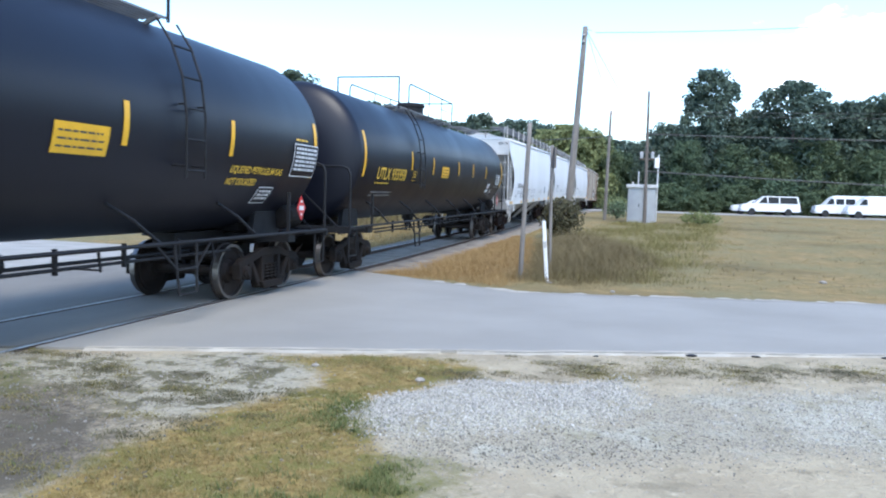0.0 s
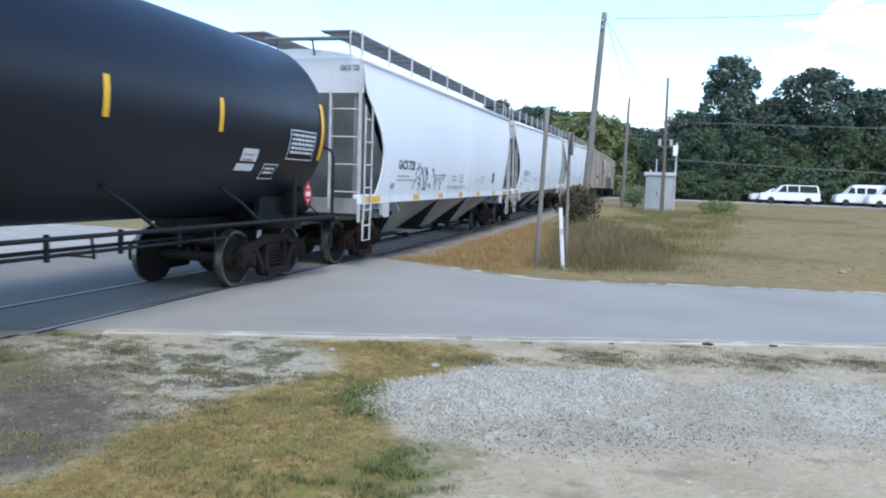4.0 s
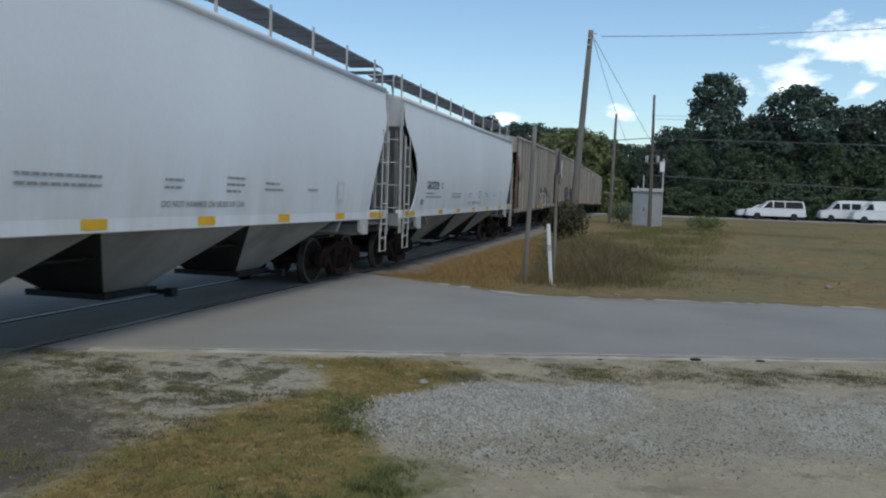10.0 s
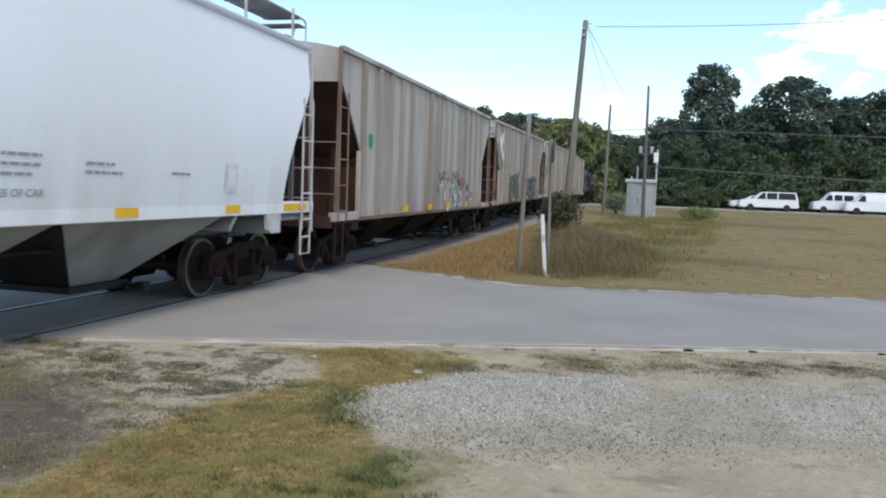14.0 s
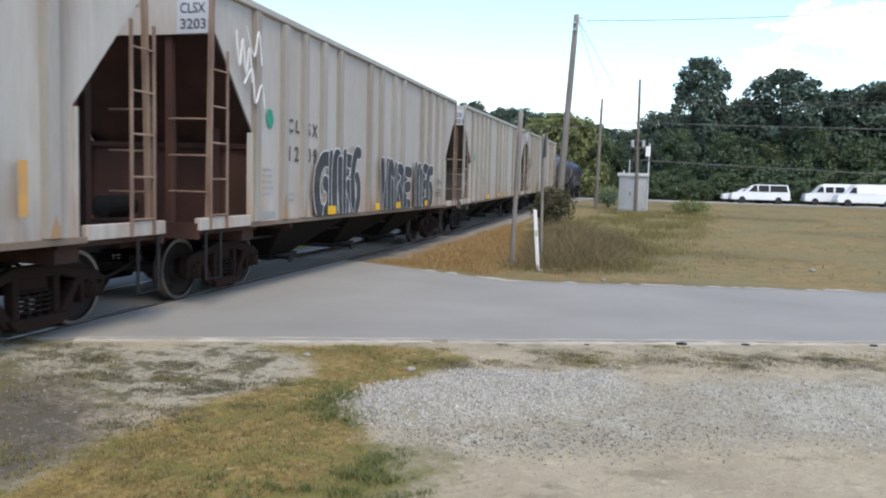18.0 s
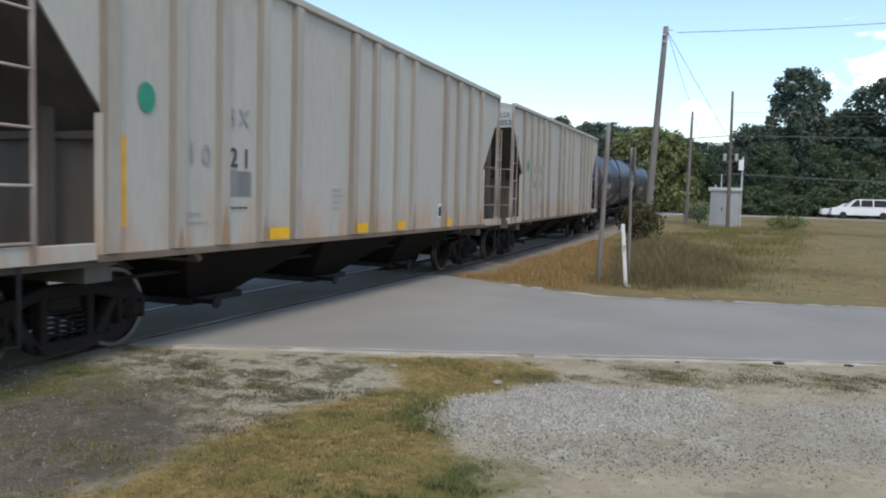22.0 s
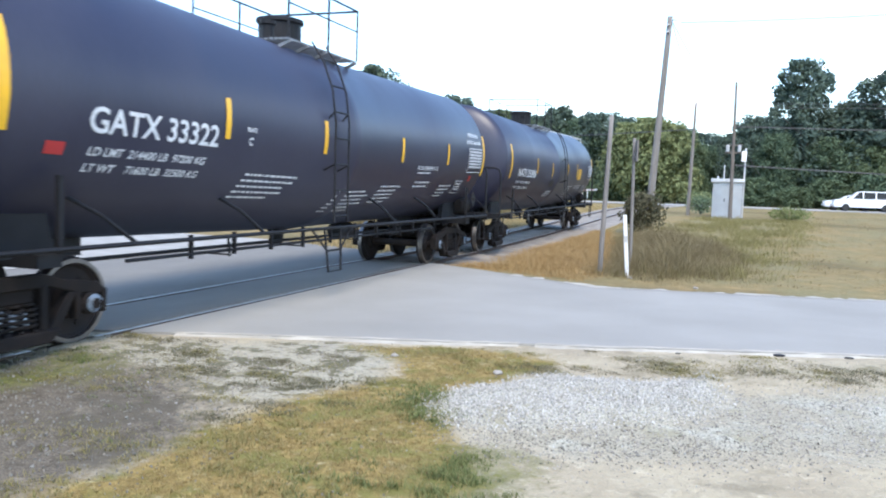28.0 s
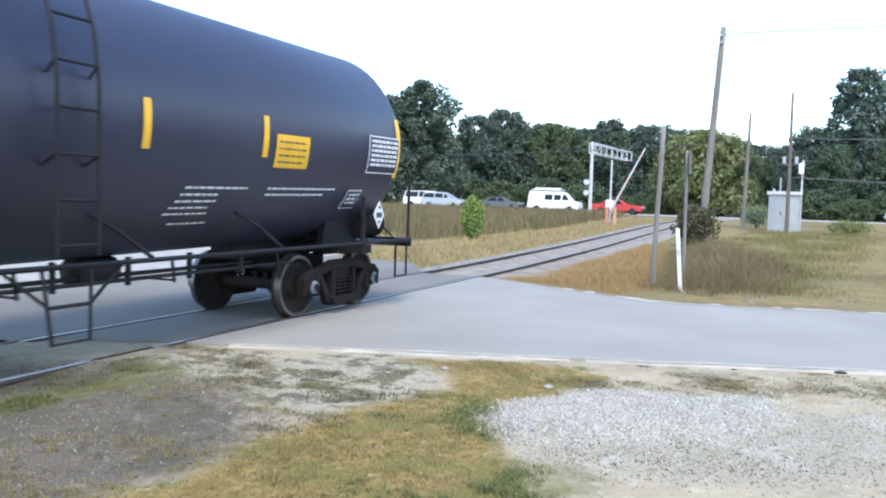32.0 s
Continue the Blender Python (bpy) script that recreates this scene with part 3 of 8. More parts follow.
def bars(surface, y0, z1, widths, pitch=0.11, thick=0.05, skew=0.0, rng=None):
    """Lines of writing too small to read."""
    rng = rng or random.Random(3)
    bm = bmesh.new()
    for k, w in enumerate(widths):
        z, y = z1 - k * pitch, y0 + skew * (-k * pitch)
        end = y + w
        while y < end - 0.03:
            word = min(rng.uniform(0.04, 0.15), end - y)
            patch(surface, y, y + word, z - thick, z, 1, 0, bm)
            y += word + 0.022
    return bm


# ---- lie of the land and the line ----
TRACK_X, BEND_FROM, BEND = -7.37, 95.0, 0.0009
RAIL_OFF = 0.753


def rise(y):
    """Height of the land: level at the crossing, up to the highway's bank."""
    t = min(max((y - 18.0) / 50.0, 0.0), 1.0)
    return 0.6 * t * t * (3 - 2 * t)


def track_x(y):
    return TRACK_X - BEND * max(0.0, y - BEND_FROM) ** 2


def near_edge(x):
    return 9.68 + 0.36 * x if x > -9 else 6.44 + 0.1 * (x + 9)


def far_edge(x):
    if x < -6.4:
        return 17.3
    if x < -2.3:
        return 17.3 - (x + 6.4) * 0.56
    return 15.0 + (x + 2.3) * 0.22


def ground_z(x, y):
    z = rise(y)
    d = abs(x - track_x(y))
    if y > 17.0 and d < 3.2:
        z -= 0.17 * min(1, (y - 17.0) / 1.5) * min(1, (3.2 - d) / 1.2)
    if y < 6.0 and d < 2.6:
        z -= 0.1 * min(1, (6.0 - y) / 1.5) * min(1, (2.6 - d) / 1.0)
    if near_edge(x) - 0.3 < y < far_edge(x) + 0.3:
        z -= 0.03
    elif y < 30 and d > 2:
        z += 0.035 * (noise.noise(Vector((x * 0.6, y * 0.6, 0))) - 0.1) + 0.012 * noise.noise(Vector((x * 3, y * 3, 2))) - 0.015
    if -2.7 < x < 0.5 and 5.2 < y < 8.6:
        z += 0.05 * min(1.0, max(0.0, 0.15 + inside(GRAVEL, x, y) / 0.35))
    return z


def inside(poly, x, y):
    """How far a point lies inside a polygon (metres; negative outside)."""
    hit, best = False, 1e9
    for (ax, ay), (bx, by) in zip(poly, poly[1:] + poly[:1]):
        if (ay > y) != (by > y) and x < (bx - ax) * (y - ay) / (by - ay) + ax:
            hit = not hit
        ex, ey = bx - ax, by - ay
        t = min(1, max(0, ((x - ax) * ex + (y - ay) * ey) / (ex * ex + ey * ey)))
        best = min(best, math.hypot(x - ax - t * ex, y - ay - t * ey))
    return best if hit else -best


DUST = [(-6.4, 6.9), (-5.3, 7.3), (-4.2, 8.1), (-3.2, 7.7), (-3.05, 7.0), (-3.2, 5.9), (-3.8, 5.3), (-4.85, 5.8), (-6.1, 6.2)]
GRAVEL = [(-2.35, 6.1), (-2.23, 6.66), (-1.82, 7.14), (-1.59, 7.59), (-0.55, 7.85), (-0.13, 8.27), (0.1, 7.4), (-0.23, 6.6), (-0.87, 6.1), (-1.48, 5.75), (-1.9, 5.6)]
GRAVEL_FAR = [(1.2, 7.9), (2.2, 8.5), (4.4, 9.2), (4.6, 8.0), (1.9, 6.75), (1.35, 6.7), (1.05, 7.1)]
GRAVEL_WIDE = [(-2.1, 5.8), (-0.2, 7.0), (0.1, 7.7), (1.3, 8.2), (2.4, 8.4), (6.0, 9.4), (6.0, 7.6), (1.9, 6.3), (0.6, 5.9), (-0.2, 5.45), (-1.0, 5.25), (-1.7, 5.2)]
GRAVEL_LEFT = [(-8.0, 5.4), (-5.8, 6.2), (-4.6, 5.9), (-3.7, 5.1), (-3.4, 4.2), (-4.0, 1.0), (-9.0, 1.0)]
TURF = [(-3.95, 7.9), (-3.0, 8.35), (-2.2, 8.45), (-1.6, 8.2), (-1.9, 7.2), (-2.2, 6.6), (-2.25, 5.95), (-1.8, 5.35), (-1.35, 4.5), (-0.9, 2.0), (-4.2, 1.2), (-3.5, 3.9), (-3.5, 4.8), (-3.4, 5.6), (-3.2, 6.2), (-2.9, 6.8), (-3.1, 7.4)]
VERGE = [(-1.9, 8.7), (2.0, 10.1), (8.0, 12.2), (8.0, 10.4), (2.0, 8.5), (0.2, 7.8), (-0.6, 8.1)]
GREEN_LEFT = [(-6.3, 6.4), (-5.3, 6.3), (-5.2, 5.7), (-5.9, 4.4), (-6.6, 3.4)]
TURF_BEHIND = [(-3.45, 4.2), (-1.3, 4.2), (-0.8, 1.5), (-1.1, -2.0), (-0.4, -7.0), (-4.0, -7.0), (-4.6, -2.0), (-4.2, 1.2)]
DRIVE_BEHIND = [(-9.0, 3.0), (-3.9, 3.0), (-4.2, 1.0), (-4.7, -2.0), (-4.2, -7.0), (-9.0, -7.0)]
GOLD = [(-6.45, 17.7), (-4.6, 16.4), (-2.6, 15.6), (-2.4, 19.0), (-3.2, 26.0), (-4.9, 36.0), (-5.9, 36.0), (-6.3, 24.0)]


def build_ground():
    xs = sorted(set([-700, -420, -260, -170, -120, -90, -70] + [round(-55 + 2.2 * i, 3) for i in range(18)] + [round(-15.0 + 0.6 * i, 3) for i in range(12)] +
                    [round(-7.8 + 0.14 * i, 3) for i in range(88)] + [round(4.6 + 0.5 * i, 3) for i in range(20)] + [15, 17, 20, 24, 28, 34, 42, 52, 70, 90, 130, 190, 280, 420, 700]))
    ys = sorted(set([-700, -400, -220, -150, -90, -50, -25, -12] + [round(-8.0 + 0.4 * i, 3) for i in range(20)] + [round(0.0 + 0.14 * i, 3) for i in range(88)] + [round(12.4 + 0.3 * i, 3) for i in range(40)] +
                    [round(24.6 + 1.1 * i, 3) for i in range(40)] + [70, 74, 80, 88, 96, 104, 115, 130, 150, 180, 220, 280, 360, 480, 700]))
    verts = [(x, y, ground_z(x, y)) for y in ys for x in xs]
    w = len(xs)
    faces = [(j * w + i, j * w + i + 1, (j + 1) * w + i + 1, (j + 1) * w + i) for j in range(len(ys) - 1) for i in range(w - 1)]
    me = bpy.data.meshes.new("ground")
    me.from_pydata(verts, [], faces)
    zones = {k: np.zeros(len(verts), dtype=np.float32) for k in ("dust", "gravel", "pebbles", "turf", "green", "field", "drive")}

    def soft(d, s):
        return min(1.0, max(0.0, 0.5 + d / s))

    for k, (x, y, z) in enumerate(verts):
        if -10 < x < 9 and -8 < y < 13:
            zones["dust"][k] = max(soft(inside(DUST, x, y), 0.7), 0.35 * soft(inside(VERGE, x, y), 0.6))
            zones["gravel"][k] = max(soft(inside(GRAVEL, x, y), 0.38), 0.92 * soft(inside(GRAVEL_FAR, x, y), 1.0))
            zones["pebbles"][k] = 0.85 * soft(inside(GRAVEL_WIDE, x, y), 0.7)
            zones["drive"][k] = max(soft(inside(GRAVEL_LEFT, x, y), 1.2), soft(inside(DRIVE_BEHIND, x, y), 1.2))
            zones["turf"][k] = max(soft(inside(TURF, x, y), 0.5), soft(inside(TURF_BEHIND, x, y), 0.7), 0.28 * soft(inside(VERGE, x, y), 0.7))
            zones["green"][k] = max(0.62 * soft(inside(GREEN_LEFT, x, y), 0.9), 0.7 * soft(0.3 - math.hypot(x + 2.3, y - 5.9), 0.6), 0.7 * soft(0.5 - math.hypot(x + 1.5, y - 4.7), 0.8))
        if y > far_edge(x) - 0.2 and x > TRACK_X:
            zones["field"][k] = 1.0
            zones["dust"][k] = 0.75 * soft(far_edge(x) + 0.25 - y, 0.6)
        elif y > 17.5:
            zones["field"][k] = 1.0
        elif x < -12.6:
            zones["dust"][k] = 0.9
    for key, arr in zones.items():
        me.attributes.new(key, "FLOAT", "POINT").data.foreach_set("value", arr)
    me.materials.append(M["ground"])
    for p in me.polygons:
        p.use_smooth = True
    tagged(new("ground", me), "sandy bare earth with dry turf and gravel beside a level crossing", "ground", kind="structure")


build_ground()


def slab(name, label, category, top, z, thick, mat, kind="structure"):
    """A flat slab with an outline of (x, y)."""
    bm = bm_new()
    a = [bm.verts.new((x, y, z)) for x, y in top]
    b = [bm.verts.new((x, y, z - thick)) for x, y in top]
    bm.faces.new(a)
    k = len(top)
    for i in range(k):
        bm.faces.new((a[i], b[i], b[(i + 1) % k], a[(i + 1) % k]))
    bmesh.ops.recalc_face_normals(bm, faces=bm.faces)
    bmesh.ops.triangulate(bm, faces=bm.faces)
    return tagged(part(name, bm, mat), label, category, kind=kind)


def wobble(x, y, amp=0.12, f=1.1):
    return amp * noise.noise(Vector((x * f, y * f, 5))) + amp * 0.5 * noise.noise(Vector((x * f * 4, y * f * 4, 9)))


def road_outline(x0, x1, step=0.35):
    n = max(2, int((x1 - x0) / step))
    xs = [x0 + (x1 - x0) * i / n for i in range(n + 1)]
    return [(x, near_edge(x) + wobble(x, 0, 0.06)) for x in xs] + [(x, far_edge(x) + wobble(x, 50, 0.16)) for x in reversed(xs)]


slab("road", "worn grey asphalt road crossing the railway line", "road", road_outline(TRACK_X + RAIL_OFF + 0.1, 70.0), 0.0, 0.05, M["asphalt"])
slab("road_between_rails", "worn grey asphalt strip between the rails", "road", road_outline(TRACK_X - RAIL_OFF + 0.11, TRACK_X + RAIL_OFF - 0.11), -0.004, 0.05, M["asphalt_dark"])
slab("road_beyond_rails", "worn grey asphalt beyond the railway line", "road",
     [(-12.6, -14.0), (TRACK_X - RAIL_OFF - 0.1, -14.0), (TRACK_X - RAIL_OFF - 0.1, 17.6), (-9.4, 19.6), (-12.4, 20.6)], 0.0, 0.05, M["asphalt_dark"])
slab("pavement", "pale concrete yard beyond the railway line", "pavement", [(-60.0, -16.0), (-12.62, -16.0), (-12.42, 20.8), (-60.0, 24.0)], 0.012, 0.05, M["concrete"])


def road_lip():
    """Pale sand and broken edge along both sides of the road, uneven in width."""
    rng = random.Random(12)
    for name, edge, sign, x0, x1, least in (("near", near_edge, -1, -6.0, 22.0, -0.42), ("far", far_edge, 1, -5.5, 26.0, -0.42)):
        bm = bm_new()
        prev = None
        for i in range(int((x1 - x0) / 0.09)):
            x = x0 + 0.09 * i
            k = noise.noise(Vector((x * 0.7, sign * 7, 3))) + 0.5 * noise.noise(Vector((x * 4, sign * 7, 5)))
            if k < least:
                prev = None
                continue
            w = 0.02 + 0.1 * min(0.8, k - least) if sign < 0 else 0.1 + 0.5 * min(0.8, k - least)
            y = edge(x) + wobble(x, 0 if sign < 0 else 50, 0.06 if sign < 0 else 0.16)
            pair = [bm.verts.new((x, y + sign * (w + 0.03 * rng.random()), ground_z(x, y + sign * (w + 0.02)) - 0.004)), bm.verts.new((x, y - sign * (min(w * 0.6, 0.12) + 0.03 * rng.random()), 0.006))]
            if prev:
                f = bm.faces.new((prev[0], pair[0], pair[1], prev[1]))
            prev = pair
        bmesh.ops.recalc_face_normals(bm, faces=bm.faces)
        for f in bm.faces:
            if f.normal.z < 0:
                f.normal_flip()
        tagged(part("road_edge_trim", bm, M["sand"]), "thin pale sand along the broken edge of the road", "kerb", kind="structure")


road_lip()


def build_track():
    """Two rails, sleepers and ballast; flush with the road at the crossing."""
    ys = [-160.0 + 10 * i for i in range(25)] + [90.0 + 5 * i for i in range(30)]
    for side, nm in ((1, "rail"), (-1, "rail")):
        bm = bm_new()
        prev = None
        for y in ys:
            x, z = track_x(y) + side * RAIL_OFF, rise(y)
            ring = [bm.verts.new((x + dx, y, z + dz)) for dx, dz in ((-0.036, 0), (0.036, 0), (0.036, -0.035), (0.01, -0.05), (0.01, -0.13), (0.07, -0.15), (0.07, -0.165), (-0.07, -0.165), (-0.07, -0.15), (-0.01, -0.13), (-0.01, -0.05), (-0.036, -0.035))]
            if prev:
                for i in range(12):
                    f = bm.faces.new((prev[i], prev[(i + 1) % 12], ring[(i + 1) % 12], ring[i]))
                    f.material_index = 1 if i == 0 else 0
            prev = ring
        bmesh.ops.recalc_face_normals(bm, faces=bm.faces)
        tagged(part(nm, bm, [M["rail"], M["rail_head"]]), "steel rail with a bright worn head", "rail", group="rails of the line", kind="structure")
    bm = bm_new()
    prev = None
    y = 17.8
    while y < 232:
        x, z = track_x(y), rise(y)
        ring = [bm.verts.new((x + dx, y, z + dz + 0.02 * noise.noise(Vector((dx * 3, y * 2, 0))))) for dx, dz in ((-2.3, -0.24), (-1.6, -0.1), (-0.9, -0.085), (0, -0.075), (0.9, -0.085), (1.6, -0.1), (2.3, -0.24))]
        if prev:
            for i in range(6):
                bm.faces.new((prev[i], prev[i + 1], ring[i + 1], ring[i]))
        prev = ring
        y += 0.5 if y < 60 else 2.0
    bmesh.ops.recalc_face_normals(bm, faces=bm.faces)
    bed = tagged(part("ballast_bed", bm, M["ballast"], smooth=True), "grey stone ballast bed under the rails", "ballast", kind="structure")
    bm = bm_new()
    box(bm, -1.3, 1.3, -0.115, 0.115, -0.3, 0.0)
    bmesh.ops.bevel(bm, geom=bm.edges[:], offset=0.015, segments=1, affect="EDGES")
    first = None
    rng = random.Random(5)
    y = 18.2
    while y < 100:
        m = pose(track_x(y) + rng.uniform(-0.06, 0.06), y, rise(y) - 0.095 + rng.uniform(-0.01, 0.01), 0, 0, rng.uniform(-1.5, 1.5))
        if first is None:
            first = part("sleeper", bm, M["tie"], bed)
            first.matrix_basis = m
        else:
            repeat(first, m)
        y += 0.54


build_track()

slab("highway", "grey asphalt highway on the far side of the field", "road", [(-260, 87.5), (-60, 87.0), (60, 87.0), (260, 87.5), (260, 99.0), (60, 98.5), (-60, 98.5), (-260, 99.0)], 0.63, 0.25, M["highway"])


# ---- the train ----
CACHE = {}


def shared(key, name, maker, mat, parent, m=None, label="", smooth=False):
    """A part on a mesh that its twins share."""
    if key not in CACHE:
        bm = bm_new()
        maker(bm)
        me = bpy.data.meshes.new(name)
        bm.to_mesh(me)
        bm.free()
        for p in me.polygons:
            p.use_smooth = smooth
        for k in (mat if isinstance(mat, (list, tuple)) else [mat]):
            me.materials.append(k)
        CACHE[key] = me
    ob = new(name, CACHE[key])
    ob.parent = parent
    if m is not None:
        ob.matrix_basis = m
    if label:
        ob["label"] = label
    return ob


WHEEL_R, AXLE = 0.457, 0.89


def mk_wheelset(bm):
    rod(bm, (-0.95, 0, 0), (0.95, 0, 0), 0.085, 12)
    for s in (-1, 1):
        prof = [(0.60, 0.09), (0.60, 0.17), (0.655, 0.2), (0.675, 0.36), (0.665, 0.40), (0.685, 0.41), (0.685, 0.482), (0.705, 0.487), (0.72, 0.462), (0.815, 0.455), (0.815, 0.41), (0.775, 0.40), (0.745, 0.36), (0.725, 0.2), (0.80, 0.17), (0.80, 0.09)]
        sub = bmesh.new()
        mi = [0] * 8 + [1, 1, 1] + [0] * 4
        lathe(sub, [(s * u, r) for u, r in prof], "x", n=32, mi=mi)
        me = bpy.data.meshes.new("tmp")
        sub.to_mesh(me)
        sub.free()
        bm.from_mesh(me)
        bpy.data.meshes.remove(me)
        for k in range(3):
            a = 2 * math.pi * k / 3
            rod(bm, (s * 0.735, 0.28 * math.cos(a), 0.28 * math.sin(a)), (s * 0.752, 0.28 * math.cos(a), 0.28 * math.sin(a)), 0.03, 6)


def mk_sideframe(bm):
    """Cast side frame seen from the side: top member, pedestals, window columns and a spring seat."""
    def bar(pts, w=0.13):
        plate(bm, pts, -w / 2, w / 2)
    bar([(-1.08, 0.60), (-0.98, 0.68), (-0.55, 0.74), (-0.3, 0.82), (0.3, 0.82), (0.55, 0.74), (0.98, 0.68), (1.08, 0.60), (1.06, 0.54), (0.72, 0.58), (0.36, 0.68), (-0.36, 0.68), (-0.72, 0.58), (-1.06, 0.54)])
    for s in (-1, 1):
        bar([(s * 0.72, 0.62), (s * 0.60, 0.60), (s * 0.34, 0.24), (s * 0.34, 0.16), (s * 0.46, 0.18)], 0.12)
        bar([(s * 0.34, 0.72), (s * 0.25, 0.72), (s * 0.25, 0.22), (s * 0.34, 0.22)], 0.14)
        bar([(s * 1.10, 0.60), (s * 1.03, 0.60), (s * 1.03, 0.34), (s * 1.09, 0.34)], 0.15)
        bar([(s * 0.76, 0.62), (s * 0.68, 0.62), (s * 0.70, 0.30), (s * 0.76, 0.32)], 0.13)
    bar([(-0.44, 0.26), (0.44, 0.26), (0.34, 0.13), (-0.34, 0.13)], 0.24)
    bmesh.ops.bevel(bm, geom=[e for e in bm.edges if e.calc_length() > 0.05], offset=0.012, segments=1, affect="EDGES")


def mk_springs(bm):
    for y in (-0.155, 0.0, 0.155):
        pts = [(0.075 * math.cos(a), y + 0.075 * math.sin(a), 0.27 + 0.27 * a / (2 * math.pi * 5)) for a in [2 * math.pi * i / 10 for i in range(51)]]
        tube(bm, pts, 0.016, 5)


def mk_bolster(bm):
    box(bm, -1.02, 1.02, -0.21, 0.21, 0.54, 0.70)
    box(bm, -0.5, 0.5, -0.28, 0.28, 0.62, 0.86)
    box(bm, -0.75, 0.75, -0.55, -0.47, 0.36, 0.44)
    box(bm, -0.75, 0.75, 0.47, 0.55, 0.36, 0.44)
    bmesh.ops.bevel(bm, geom=bm.edges[:], offset=0.015, segments=1, affect="EDGES")


def mk_bearing(bm):
    lathe(bm, [(-0.11, 0.125), (0.06, 0.125), (0.075, 0.1), (0.10, 0.1), (0.115, 0.07), (0.135, 0.06)], "x", n=14, mi=[0, 0, 0, 1, 1])
    for k in range(3):
        a = 2 * math.pi * k / 3 + 0.5
        rod(bm, (0.1, 0.075 * math.cos(a), 0.075 * math.sin(a)), (0.125, 0.075 * math.cos(a), 0.075 * math.sin(a)), 0.018, 6, mi=1)


WHEELSETS, CARS = [], []


def bogie(car, y, style):
    mat = M["rust"] if style == "rust" else M["steel"]
    b = shared(("bolster", style), "bogie", mk_bolster, mat, car, pose(0, y, 0))
    for s in (-1, 1):
        shared(("frame", style), "side_frame", mk_sideframe, mat, b, pose(s * 1.0, 0, 0))
        shared(("spring", style), "spring", mk_springs, mat, b, pose(s * 1.0, 0, 0))
        w = shared("wheelset", "wheelset", mk_wheelset, [M["wheel"], M["tread"]], b, pose(0, s * AXLE, WHEEL_R), smooth=False)
        WHEELSETS.append((w, s * AXLE))
        for t in (-1, 1):
            shared(("bearing", style), "axle_bearing", mk_bearing, [mat, M["bearing_cap"] if style == "capped" else mat], b, pose(s * 1.0, t * AXLE, WHEEL_R, 0, 0, 0 if s > 0 else 180))


def mk_coupler(bm):
    box(bm, -0.09, 0.09, -0.55, 0.45, 0.78, 0.92)
    box(bm, -0.16, 0.14, -0.72, -0.48, 0.74, 0.98)
    box(bm, 0.05, 0.17, -0.82, -0.66, 0.76, 0.96)
    rod(bm, (-0.05, -0.6, 0.74), (-0.05, -0.6, 0.45), 0.025, 6)
    tube(bm, [(0.3, 0.2, 0.7), (0.3, -0.2, 0.5), (0.22, -0.55, 0.38), (0.1, -0.75, 0.42)], 0.03, 6)
    bmesh.ops.bevel(bm, geom=[e for e in bm.edges if e.calc_length() > 0.12], offset=0.02, segments=1, affect="EDGES")


def couplers(car, half):
    shared("coupler", "coupler", mk_coupler, M["steel"], car, pose(0, -half + 0.72, 0))
    shared("coupler", "coupler", mk_coupler, M["steel"], car, pose(0, half - 0.72, 0, 0, 0, 180))


def ladder(car, name, x, y0, y1, z0, z1, rungs, mat, r=0.018, stand=0.0, kind="side"):
    """Two stiles and rungs, the stiles at y0 and y1."""
    bm = bm_new()
    for y in (y0, y1):
        beam(bm, (x, y, z0), (x, y, z1), 0.05, 0.02)
    lad = part(name, bm, mat, car)
    for k in range(rungs):
        z = z0 + (z1 - z0) * (k + 0.4) / rungs
        bm = bm_new()
        rod(bm, (x, y0, z), (x, y1, z), r, 6)
        part("rung", bm, mat, lad)
    return lad


def make_car(kind, label, u, half, truck):
    car = thing(kind, label, "railway wagon", "wagons of the train")
    CARS.append((car, u, truck))
    return car


def tank_surface(R, zc, eps=0.008, slope=0.0, half=7.0):
    def f(y, z):
        a = (z - zc) / R
        drop = -slope * (half - abs(y)) if slope else 0.0
        return Vector(((R + eps) * math.cos(a), y, zc + drop + (R + eps) * math.sin(a)))
    return f


